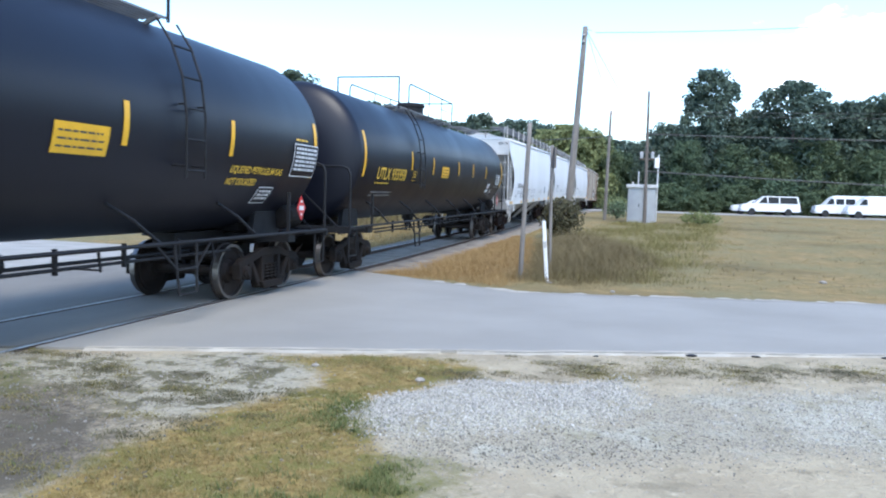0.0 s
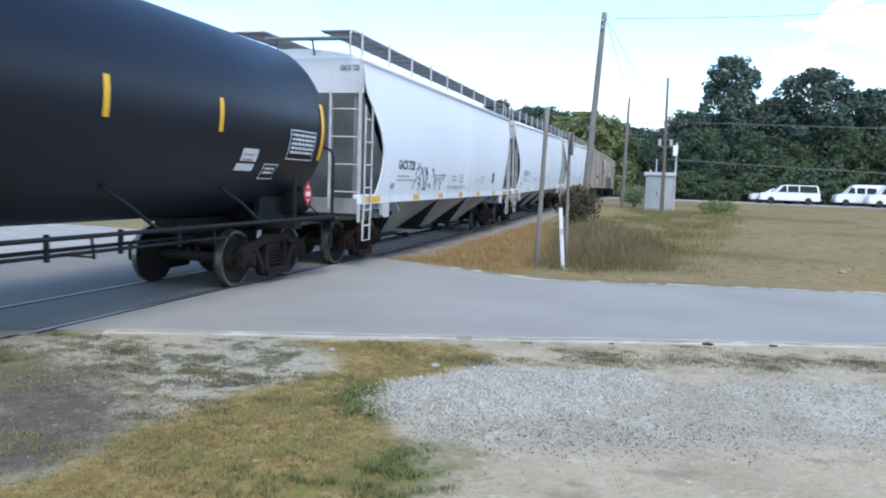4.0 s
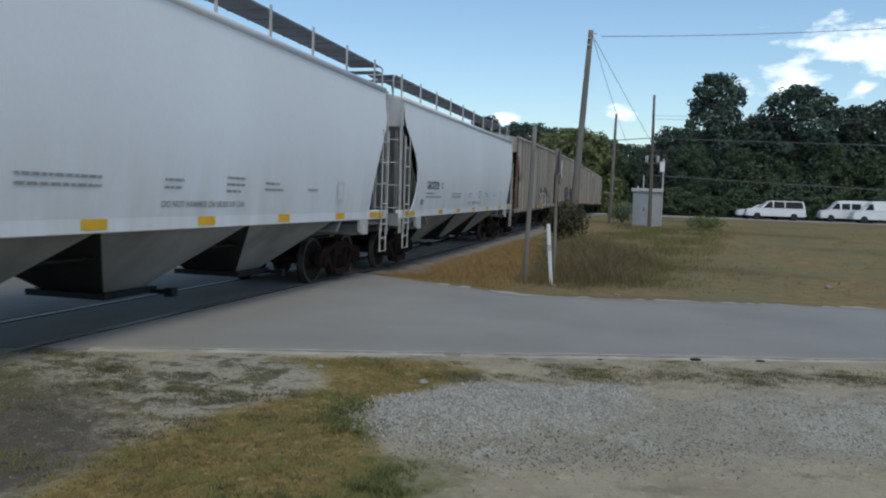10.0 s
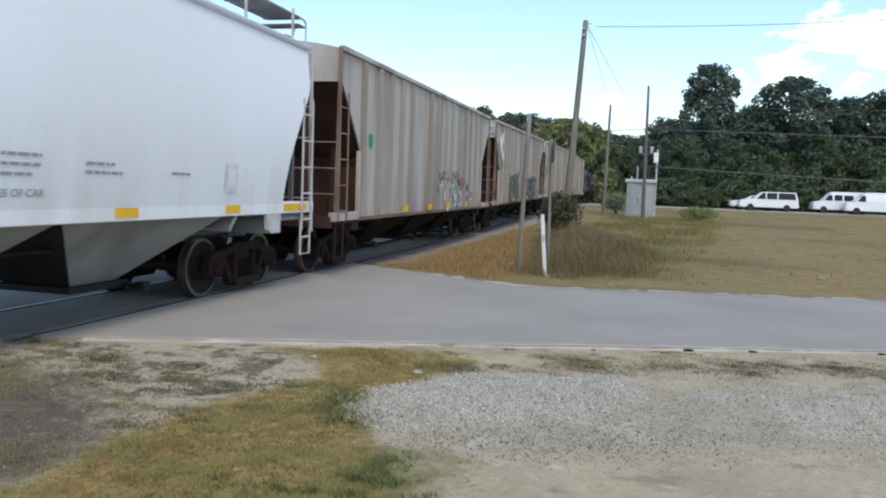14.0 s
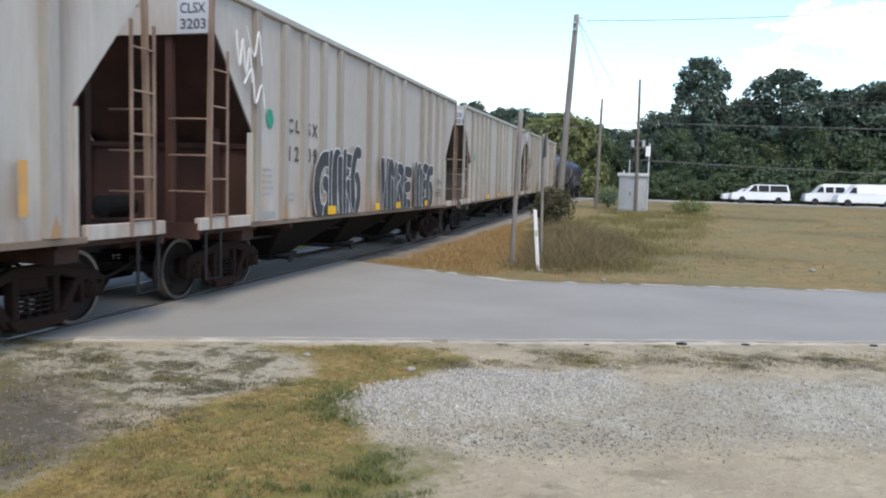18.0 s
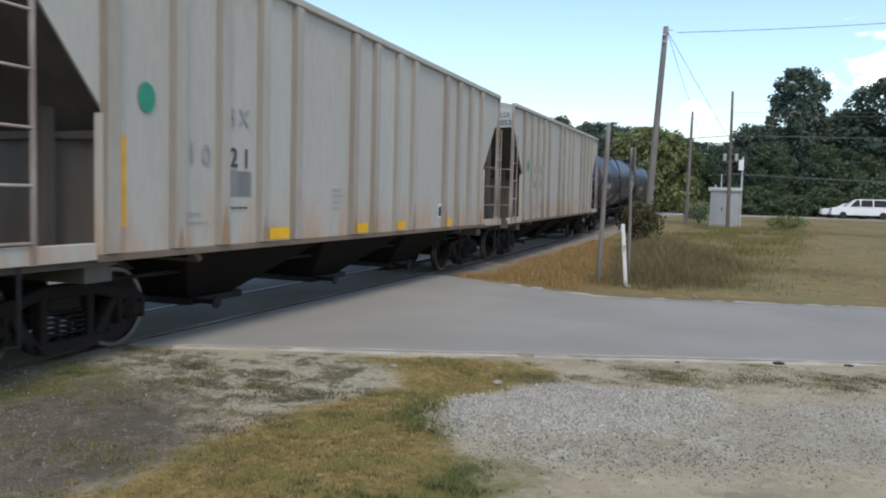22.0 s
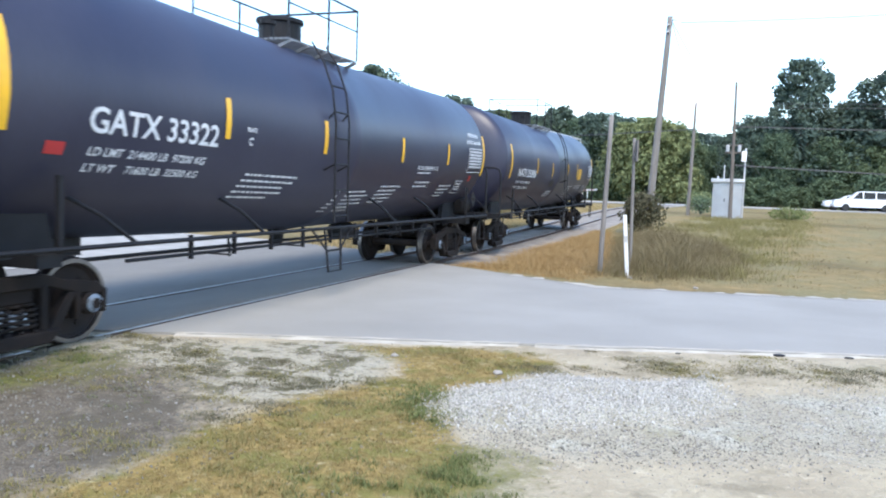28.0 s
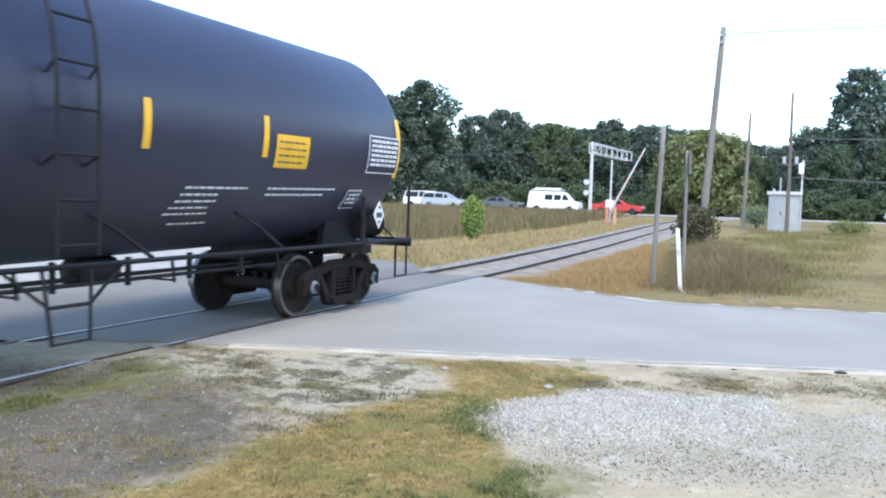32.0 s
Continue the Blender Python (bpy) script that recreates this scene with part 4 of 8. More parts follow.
def tank_car(u, half, truck, R, zc, tank_half, style, label, marks):
    car = make_car("tank_wagon", label, u, half, truck)
    grey = style == "funnel"
    shift = -0.14 if grey else -0.08
    marks = {k: [(v[0] + shift, *v[1:]) for v in m] if k in ("stripes", "bars", "boxes") else [(v[0], v[1] + shift, *v[2:]) for v in m] if k == "text" else m for k, m in marks.items()}
    paint = M["tank_grey"] if grey else M["tank"]
    slope = 0.016 if grey else 0.0
    way = -1 if marks.get("turned") else 1
    bm = bm_new()
    head = R * 0.3
    prof = [(-tank_half + head * (1 - math.cos(math.pi / 2 * k / 8)), max(R * math.sin(math.pi / 2 * k / 8), 0.02)) for k in range(9)]
    mids = [-tank_half * 0.5, -0.16, -0.12, 0.12, 0.16, tank_half * 0.5] if grey else [-tank_half * 0.62, -tank_half * 0.6, -tank_half * 0.2, tank_half * 0.2, tank_half * 0.6, tank_half * 0.62]
    for y in mids:
        bulge = 0.012 if (grey and abs(y) < 0.13) else 0.0
        prof.append((y, R + bulge))
    prof += [(-a, b) for a, b in prof[8::-1]]
    lathe(bm, prof, "y", (0, 0, zc), n=56)
    if grey:
        for v in bm.verts:
            v.co.z -= slope * (tank_half - abs(v.co.y))
    part("tank", bm, paint, car, smooth=True)
    surf = tank_surface(R, zc, 0.008, slope, tank_half)
    # stub sills, bolsters and end platforms
    for s in (-1, 1):
        bm = bm_new()
        box(bm, -0.2, 0.2, s * (truck - 1.6) if s > 0 else s * (half - 0.55), s * (half - 0.55) if s > 0 else s * (truck - 1.6), 0.86, 1.1)
        part("stub_sill", bm, M["black"], car)
        bm = bm_new()
        plate(bm, [(s * (truck + 0.3), 1.1), (s * (truck - 0.3), 1.1), (s * (truck - 0.5), zc - R * 0.8), (s * (truck + 0.45), zc - R * 0.8)], -0.6, 0.6)
        part("tank_cradle", bm, M["black"], car)
        bm = bm_new()
        box(bm, -1.45, 1.45, s * truck - 0.14, s * truck + 0.14, 0.93, 1.06)
        part("body_bolster", bm, M["black"], car)
        bm = bm_new()
        e0, e1 = sorted((s * (half - 1.55), s * (half - 0.62)))
        box(bm, -1.5, 1.5, e0, e1, 1.05, 1.085)
        box(bm, -1.52, 1.52, s * (half - 0.62) - 0.03, s * (half - 0.62) + 0.03, 0.98, 1.12)
        part("end_platform", bm, M["black"], car)
        y = s * (half - 0.66)
        bm = bm_new()
        tube(bm, [(-1.48, y, 1.1), (-1.48, y, 2.2), (-1.43, y, 2.32), (-1.3, y, 2.37), (1.3, y, 2.37), (1.43, y, 2.32), (1.48, y, 2.2), (1.48, y, 1.1)], 0.026, 8)
        part("end_handrail", bm, M["black"], car)
        bm = bm_new()
        beam(bm, (-0.18, y, 2.35), (1.22, y, 1.1), 0.035, 0.02)
        part("handrail_brace", bm, M["black"], car)
        for x0 in (1.47, -1.47):
            bm = bm_new()
            tube(bm, [(x0, y - 0.02, 1.06), (x0, y - 0.02, 0.5), (x0, y - s * 0.42, 0.5), (x0, y - s * 0.42, 1.06)], 0.02, 6)
            part("step", bm, M["black"], car)
        for x0 in (1.2, -1.2):
            bm = bm_new()
            plate(bm, [(s * truck - 0.5, 1.06), (s * truck + 0.5, 1.06), (s * truck + 0.4, zc - R * 0.75), (s * truck - 0.4, zc - R * 0.75)], x0 * 0.72, x0 * 0.8)
            part("saddle", bm, M["black"], car)
            bm = bm_new()
            beam(bm, (x0 * 1.2, s * (half - 2.12), 1.06), (x0 * 1.2, s * (half - 2.12), 1.8), 0.05, 0.05)
            part("placard_post", bm, M["black"], car)
    for yy in ((-6.3, -3.8, -1.3, 1.2, 3.7, 6.2) if not grey else (-5.0, -2.6, 1.77, 3.97)):
        bm = bm_new()
        tube(bm, [(1.47, yy, 1.1), (1.33, yy - 0.35, 1.4), (1.12, yy - 0.6, zc - R * 0.68)], 0.024, 6)
        part("stay", bm, M["black"], car)
    # side walkway rail at the sill
    for s in (-1, 1):
        bm = bm_new()
        tube(bm, [(s * 1.5, -half + 0.65, 1.1), (s * 1.5, half - 0.65, 1.1)], 0.026, 8)
        part("side_rail", bm, M["black"], car)
    # brake gear under the tank
    bm = bm_new()
    tube(bm, [(1.05, -truck + 1.4, 0.86), (1.05, truck - 1.4, 0.86)], 0.022, 6)
    tube(bm, [(0.2, -truck + 1.2, 0.8), (0.2, truck - 1.2, 0.8)], 0.026, 6)
    for k in range(9):
        y = (-0.8 + 0.2 * k) * (truck - 1.6)
        box(bm, 1.03, 1.08, y - 0.02, y + 0.02, 0.8, 1.1)
        if k % 2 == 0:
            beam(bm, (1.46, y + 0.2, 1.09), (1.46, y + 0.24, 0.84), 0.03, 0.02)
            beam(bm, (1.46, y + 0.24, 0.86), (1.06, y + 0.24, 0.86), 0.02, 0.02)
    part("brake_rigging", bm, M["black"], car)
    bm = bm_new()
    lathe(bm, [(-0.4, 0.05), (-0.38, 0.21), (-0.3, 0.23), (0.3, 0.23), (0.36, 0.2), (0.4, 0.05)], "y", (0.95, half - 1.25, 1.36), n=18)
    for yy in (-0.2, 0.2):
        lathe(bm, [(-0.02, 0.235), (0.0, 0.245), (0.02, 0.235)], "y", (0.95, half - 1.25 + yy, 1.36), n=18)
    part("brake_cylinder", bm, M["steel"], car)
    bm = bm_new()
    lathe(bm, [(-0.3, 0.05), (-0.28, 0.17), (0.28, 0.17), (0.3, 0.05)], "y", (0.1, 2.2, 0.86), n=12)
    part("air_reservoir", bm, M["black"], car)
    bm = bm_new()
    lathe(bm, [(0.72, 0.1), (0.8, 0.12), (0.9, 0.12), (1.0, 0.2), (1.3, 0.22)], "z", (0, 0, 0), n=12)
    part("outlet_valve", bm, M["black"], car)
    # top platform, dome and railing
    zt = zc + R - (slope * tank_half if slope else 0)
    bm = bm_new()
    if grey:
        lathe(bm, [(-0.1, 0.36), (0.42, 0.36), (0.44, 0.4), (0.5, 0.4), (0.53, 0.3)], "z", (0, 0, zt), n=20)
        lathe(bm, [(-0.1, 0.1), (0.25, 0.1), (0.27, 0.13), (0.33, 0.13)], "z", (0.25, -0.75, zt), n=10)
    else:
        lathe(bm, [(-0.1, 0.42), (0.34, 0.42), (0.36, 0.46), (0.44, 0.46), (0.48, 0.36)], "z", (0, 0, zt - 0.02), n=24)
    part("manway_dome", bm, M["black"], car, smooth=False)
    pl = 1.15 if grey else 2.0
    p0 = -pl if grey else -4.7 if way < 0 else -3.9
    for s in (-1, 1):
        for j in range(7):
            x = s * 0.3 + 0.09 * s * j
            bm = bm_new()
            box(bm, x - 0.022, x + 0.022, min(way * p0, way * pl), max(way * p0, way * pl), zt - 0.05, zt - 0.02)
            part("platform_slat", bm, M["grating"], car)
        for y in (p0 * 0.95, p0 * 0.5, 0, pl * 0.5, pl * 0.95):
            bm = bm_new()
            beam(bm, (s * 0.35, way * y, zt - 0.3), (s * 0.9, way * y, zt - 0.06), 0.05, 0.05)
            part("platform_bracket", bm, M["grating"], car)
    rail = bm_new()
    hz = zt + (0.86 if grey else 0.68)
    for s in (-1, 1):
        x = s * 0.88
        if grey:
            tube(rail, [(x, -pl, zt - 0.02), (x, -pl, hz), (x, pl, hz), (x, pl, zt - 0.02)], 0.02, 6)
            rod(rail, (x, 0.1, zt), (x, 0.1, hz), 0.02, 6)
            tube(rail, [(x, -pl, zt + 0.5), (x, pl, zt + 0.5)], 0.014, 6)
        else:
            tube(rail, [(x, p0, zt - 0.1), (x, p0, hz + 0.06)], 0.024, 6)
            tube(rail, [(x, -3.0, zt - 0.05), (x, -3.0, hz - 0.1), (x, -2.85, hz), (x, pl, hz), (x, pl, zt - 0.05)], 0.022, 6)
            tube(rail, [(x, 0.4, zt + 0.34), (x, pl, zt + 0.34)], 0.014, 6)
            for y in (-0.9, 0.6):
                rod(rail, (x, y, zt - 0.05), (x, y, hz), 0.016, 6)
    for y in (p0, pl):
        tube(rail, [(-0.88, y, hz + (0 if grey or y > 0 else 0.06)), (0.88, y, hz + (0 if grey or y > 0 else 0.06))], 0.02, 6)
    if way < 0:
        bmesh.ops.rotate(rail, verts=rail.verts, cent=(0, 0, 0), matrix=Matrix.Rotation(math.pi, 3, "Z"))
    part("top_railing", rail, M["black"], car)
    # ladder up the side
    ly = marks["ladder"]
    lad = bm_new()
    foot = 1.2 if grey else 1.95
    path = [(R + 0.11, foot), (R + 0.11, zc + 0.1), (R + 0.04, zc + 0.6), (R - 0.12, zc + 1.02), (R - 0.34, zc + 1.34)]

    def off(y, z):
        for (xa, za), (xb, zb) in zip(path, path[1:]):
            if z <= zb:
                return Vector((xa + (xb - xa) * (z - za) / (zb - za), y, z))
        return Vector((path[-1][0], y, z))

    for dy in (-0.22, 0.22):
        tube(lad, [(x, ly + dy, z) for x, z in path], 0.017, 6)
        for z in (2.1, 2.9):
            rod(lad, off(ly + dy, z), surf(ly + dy, z), 0.014, 5)
    lad_ob = part("side_ladder", lad, M["black"], car)
    z = foot + 0.1
    while z < zc + 1.3:
        bm = bm_new()
        rod(bm, off(ly - 0.22, z), off(ly + 0.22, z), 0.016, 6)
        part("rung", bm, M["black"], lad_ob)
        z += 0.4
    bm = bm_new()
    tube(bm, [(1.5, ly - 0.26, 1.1), (1.55, ly - 0.2, 0.42), (1.55, ly + 0.2, 0.42), (1.5, ly + 0.26, 1.1)], 0.02, 6)
    rod(bm, (1.53, ly - 0.22, 0.75), (1.53, ly + 0.22, 0.75), 0.018, 6)
    part("step", bm, M["black"], car)
    for e in (-1, 1):
        bm = bm_new()
        beam(bm, (1.5, ly + e * 0.62, 1.08), (1.53, ly + e * 0.22, 0.75), 0.025, 0.025)
        part("step_brace", bm, M["black"], car)
    # reflective stripes
    for y, z, h, w in marks["stripes"]:
        part("reflective_stripe", patch(surf, y - w / 2, y + w / 2, z - h / 2, z + h / 2, 8), M["yellow"], car, "yellow reflective stripe")
    for text, y, z, size, slant, col, width in marks["text"]:
        f = surf
        part("lettering", bend(lettering(text, size, slant, width=width), lambda a, b, f=f, y=y, z=z: f(y + a, z + b)), M[col], car, "painted lettering")
    for y, z, widths, col, skew in marks["bars"]:
        part("small_print", bars(surf, y, z, widths, marks.get("pitch", 0.09), 0.03, skew, random.Random(int(y * 100) % 97)), M[col], car)
    for y, z, w, h, col, inner in marks["boxes"]:
        part("placard", patch(surf, y, y + w, z, z + h, 6), M[col], car)
        if inner == "frame":
            part("placard_field", patch(tank_surface(R, zc, 0.012, slope, tank_half), y + 0.02, y + w - 0.02, z + 0.02, z + h - 0.02, 6), paint, car)
            part("small_print", bars(tank_surface(R, zc, 0.015, slope, tank_half), y + 0.07, z + h - 0.06, [w - 0.12] * max(1, int((h - 0.08) / 0.072)), 0.072, 0.042), M[col], car)
        elif inner:
            part("small_print", bars(tank_surface(R, zc, 0.012, slope, tank_half), y + 0.06, z + h - 0.08, [w - 0.14] * max(1, int(h / 0.1)), 0.085, 0.022), M[inner], car)
    if marks.get("head"):
        def end(x, z):
            return Vector((x, -tank_half + head - head * math.sqrt(max(0.0, 1 - (x * x + (z - zc) ** 2) / R ** 2)) - 0.02, z))
        part("lettering", bend(lettering(marks["head"], 0.14, width=0.7), lambda a, b: end(a - 0.1, b + 2.99)), M["letter_white"], car, "painted lettering")
        part("small_print", bars(end, 0.05, 2.9, [0.45], 0.1, 0.03, 0, random.Random(5)), M["letter_faded"], car)
        part("small_print", bars(end, -0.1, 1.9, [0.25, 0.45, 0.3], 0.1, 0.02, 0, random.Random(6)), M["letter_faded"], car)
    # hazard diamonds: on the side at the trailing end, on the end platform at the other
    for name, m in (("side", pose(1.45, half - 1.65, 1.52)), ("end", pose(-0.02, -half + 0.58, 1.4, 0, 0, -90))):
        dia = bm_new()
        plate(dia, [(-0.17, 0.0), (0.0, -0.22), (0.17, 0.0), (0.0, 0.22)], 0.0, 0.01)
        dia = part("hazard_placard", dia, M[marks["diamond"]], car, "diamond hazard placard")
        dia.matrix_basis = m
        for y0, y1, z0, z1 in ((-0.09, 0.09, -0.04, 0.04), (-0.04, 0.04, 0.1, 0.14), (-0.03, 0.03, -0.13, -0.09)):
            bm = bm_new()
            box(bm, 0.012, 0.014, y0, y1, z0, z1)
            part("small_print", bm, M["letter_white" if marks["diamond"] == "red" else "steel" if marks["diamond"] == "black" else "letter_black"], dia)
    for y in (-truck, truck):
        bogie(car, y, "capped" if grey else "steel")
    couplers(car, half)
    return car


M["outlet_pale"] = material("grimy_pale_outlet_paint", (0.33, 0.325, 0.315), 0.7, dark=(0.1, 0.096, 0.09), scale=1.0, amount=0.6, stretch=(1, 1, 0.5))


def smooth_line(pts, steps=4):
    """A curve through a few points."""
    pts = [Vector(p) for p in pts]
    out = []
    for i in range(len(pts) - 1):
        p0, p1, p2, p3 = pts[max(0, i - 1)], pts[i], pts[i + 1], pts[min(len(pts) - 1, i + 2)]
        for k in range(steps):
            t = k / steps
            out.append(0.5 * (2 * p1 + (p2 - p0) * t + (2 * p0 - 5 * p1 + 4 * p2 - p3) * t * t + (3 * p1 - p0 - 3 * p2 + p3) * t ** 3))
    return out + [pts[-1]]


def white_x(z):
    """Half width of the smooth-sided hopper at a height."""
    t = (z - 1.45) / 2.75
    return 1.50 + 0.13 * math.sin(math.pi * min(1, max(0, 0.12 + 0.88 * t)) ** 0.9)


def white_end(z, s=-1):
    """Where the side sheet stops: it swells at the leading end and slants at the trailing one."""
    lead = ((1.45, 6.98), (1.62, 6.86), (1.9, 6.72), (2.2, 6.64), (2.5, 6.66), (2.8, 6.8), (3.1, 7.05), (3.5, 7.5), (3.62, 7.57), (4.3, 7.57))
    trail = ((1.45, 6.6), (1.8, 6.63), (2.2, 6.74), (2.6, 6.95), (3.0, 7.22), (3.35, 7.48), (3.55, 7.57), (4.3, 7.57))
    pts = lead if s < 0 else trail
    for (a, ya), (b, yb) in zip(pts, pts[1:]):
        if z <= b:
            return ya + (yb - ya) * max(0, z - a) / (b - a)
    return 7.55


def white_surface(eps=0.012):
    return lambda y, z: Vector((white_x(z) + eps, y, z))


def white_hopper(u, label, marks):
    half, truck = 8.3, 6.3
    car = make_car("hopper_wagon", label, u, half, truck)
    zs = [1.45 + 2.77 * k / 16 for k in range(17)]
    for s in (-1, 1):
        bm = bm_new()

        def sheet(inset):
            rows = []
            for z in zs:
                e0, e1 = -white_end(z, -1), white_end(z, 1)
                rows.append([bm.verts.new((s * (white_x(z) - inset), y, z)) for y in [e0 + (e1 - e0) * i / 10 for i in range(11)]])
            return rows

        outer, inner = sheet(0.0), sheet(0.02)
        for rows, flip in ((outer, s < 0), (inner, s > 0)):
            for a, b in zip(rows, rows[1:]):
                for i in range(10):
                    f = bm.faces.new((b[i], b[i + 1], a[i + 1], a[i]) if flip else (a[i], a[i + 1], b[i + 1], b[i]))
                    f.smooth = True
        o2, i2 = sheet(0.0), sheet(0.02)
        for e in (0, 10):
            for k in range(16):
                bm.faces.new((o2[k][e], o2[k + 1][e], i2[k + 1][e], i2[k][e]))
        for row in (0, 16):
            for k in range(10):
                bm.faces.new((o2[row][k], o2[row][k + 1], i2[row][k + 1], i2[row][k]))
        part("side_sheet", bm, M["white"], car)
        bm = bm_new()
        box(bm, min(s * 1.44, s * 1.56), max(s * 1.44, s * 1.56), -7.85, 7.85, 1.30, 1.5)
        bmesh.ops.bevel(bm, geom=bm.edges[:], offset=0.012, segments=1, affect="EDGES")
        part("side_sill", bm, M["white"], car)
        bm = bm_new()
        tube(bm, [(s * (white_x(4.22) - 0.01), -7.58, 4.2), (s * (white_x(4.22) - 0.01), 7.58, 4.2)], 0.065, 10)
        part("top_chord", bm, M["white"], car, smooth=True)
    bm = bm_new()
    xs = [-1.5, -1.2, -0.8, -0.4, 0, 0.4, 0.8, 1.2, 1.5]
    a = [[bm.verts.new((x, y, 4.24 + 0.2 * (1 - (x / 1.5) ** 2))) for x in xs] for y in (-7.55, 7.55)]
    for i in range(8):
        bm.faces.new((a[0][i], a[0][i + 1], a[1][i + 1], a[1][i]))
    for i in range(2):
        bm.faces.new(a[i] + [bm.verts.new((1.5, (-7.55, 7.55)[i], 4.1)), bm.verts.new((-1.5, (-7.55, 7.55)[i], 4.1))])
    bmesh.ops.recalc_face_normals(bm, faces=bm.faces)
    part("roof", bm, M["white"], car)
    bm = bm_new()
    box(bm, -0.3, 0.3, -6.6, 6.6, 4.42, 4.56)
    part("hatch_cover", bm, M["white_dull"], car)
    for s in (-1, 1):
        bm = bm_new()
        for j in range(11):
            x = s * (0.64 + 0.066 * j)
            box(bm, x - 0.02, x + 0.02, -7.75, 7.75, 4.74, 4.77)
        for j in range(24):
            y = -7.6 + 15.2 * j / 23
            box(bm, min(s * 0.62, s * 1.32), max(s * 0.62, s * 1.32), y - 0.015, y + 0.015, 4.725, 4.74)
        part("running_board", bm, M["grating"], car, "steel grating running board")
        for k in range(10):
            y = -7.3 + 14.6 * k / 9
            bm = bm_new()
            beam(bm, (s * 1.34, y, 4.24), (s * 1.34, y, 4.84), 0.035, 0.035)
            part("bracket", bm, M["white_dull"], car)
        bm = bm_new()
        for j in range(5):
            y = s * (7.54 + 0.064 * j)
            box(bm, -0.6, 1.34, y - 0.02, y + 0.02, 4.60, 4.63)
        for x in (-0.4, 0.4, 1.2):
            beam(bm, (x, s * 7.56, 4.3), (x, s * 7.66, 4.6), 0.03, 0.03)
        part("crossover_board", bm, M["grating"], car, "steel grating across the wagon end")
        for x in (-1.32, 1.32):
            bm = bm_new()
            tube(bm, [(x, s * 7.88, 4.24), (x, s * 7.88, 4.68), (x, s * 7.82, 4.74), (x, s * 7.6, 4.74)], 0.018, 6)
            part("roof_grab_iron", bm, M["white_dull"], car)
    for s in (-1, 1):
        # upper end sheet, then slope sheet and end frame greyed to stand for shade
        bm = bm_new()
        plate(bm, [(s * 7.52, 4.24), (s * 7.56, 4.24), (s * 7.56, 3.55), (s * 7.52, 3.55)], -1.5, 1.5)
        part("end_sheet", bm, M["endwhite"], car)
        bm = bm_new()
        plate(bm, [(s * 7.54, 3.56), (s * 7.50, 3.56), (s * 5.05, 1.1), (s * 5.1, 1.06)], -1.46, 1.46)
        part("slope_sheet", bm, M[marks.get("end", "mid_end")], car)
        bm = bm_new()
        for x in (-0.75, 0.75, -1.3, 1.3):
            beam(bm, (x, s * 7.45, 1.3), (x, s * 7.45, 3.5), 0.07, 0.07)
        box(bm, -1.5, 1.5, min(s * 6.2, s * 7.85), max(s * 6.2, s * 7.85), 1.18, 1.24)
        box(bm, -1.52, 1.52, s * 7.85 - 0.04, s * 7.85 + 0.04, 1.12, 1.42)
        box(bm, -0.25, 0.25, min(s * 4.8, s * 7.8), max(s * 4.8, s * 7.8), 0.82, 1.18)
        box(bm, -1.45, 1.45, s * truck - 0.16, s * truck + 0.16, 0.98, 1.2)
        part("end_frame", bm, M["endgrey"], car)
        bm = bm_new()
        tube(bm, [(0.92, s * 7.88, 1.2), (0.92, s * 7.88, 3.72)], 0.026, 6)
        for z in (1.55, 2.1, 2.65, 3.2):
            rod(bm, (0.92, s * 7.88, z), (1.5, s * 7.82, z), 0.015, 6)
        part("end_ladder", bm, M["white_dull"], car)
        for side in (-1, 1):
            bm = bm_new()
            beam(bm, (side * 1.54, s * 7.8, 0.95), (side * 1.5, s * 7.74, 4.2), 0.06, 0.05)
            part("corner_post", bm, M["white_dull"], car)
            y0, y1 = sorted((s * 7.66, s * 7.28))
            ladder(car, "side_ladder", side * 1.6, y0, y1, 1.0, 3.3, 5, M["white_dull"], 0.018)
            bm = bm_new()
            tube(bm, [(side * 1.58, s * 7.66, 1.2), (side * 1.58, s * 7.66, 0.57), (side * 1.58, s * 7.28, 0.57), (side * 1.58, s * 7.28, 1.2)], 0.02, 6)
            rod(bm, (side * 1.58, s * 7.66, 0.87), (side * 1.58, s * 7.28, 0.87), 0.018, 6)
            part("step", bm, M["white_dull"], car)
            bm = bm_new()
            plate(bm, [(s * truck - 0.24, 1.3), (s * truck + 0.24, 1.3), (s * truck + 0.22, 0.99), (s * truck - 0.1, 0.99), (s * truck - 0.2, 1.05)], side * 1.5, side * 1.57)
            rod(bm, (side * 1.56, s * truck + 0.1, 1.14), (side * 1.575, s * truck + 0.1, 1.14), 0.05, 10)
            part("jacking_pad", bm, M["white_dull"], car)
    # outlet hoppers
    for y in (-3.35, 0.0, 3.35):
        bm = bm_new()
        top = [bm.verts.new((x, y + dy, 1.32)) for x, dy in ((-1.45, -1.66), (1.45, -1.66), (1.45, 1.66), (-1.45, 1.66))]
        low = [bm.verts.new((x, y + dy, 0.42)) for x, dy in ((-0.5, -0.42), (0.5, -0.42), (0.5, 0.42), (-0.5, 0.42))]
        for i in range(4):
            bm.faces.new((top[i], top[(i + 1) % 4], low[(i + 1) % 4], low[i]))
        bm.faces.new(low[::-1])
        bmesh.ops.recalc_face_normals(bm, faces=bm.faces)
        # faces turned fore and aft get the painted shade, the others stay pale
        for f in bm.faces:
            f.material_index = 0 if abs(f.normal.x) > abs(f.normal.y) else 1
        hop = part("outlet_hopper", bm, [M["outlet_pale"], M["outlet_shade"]], car)
        bm = bm_new()
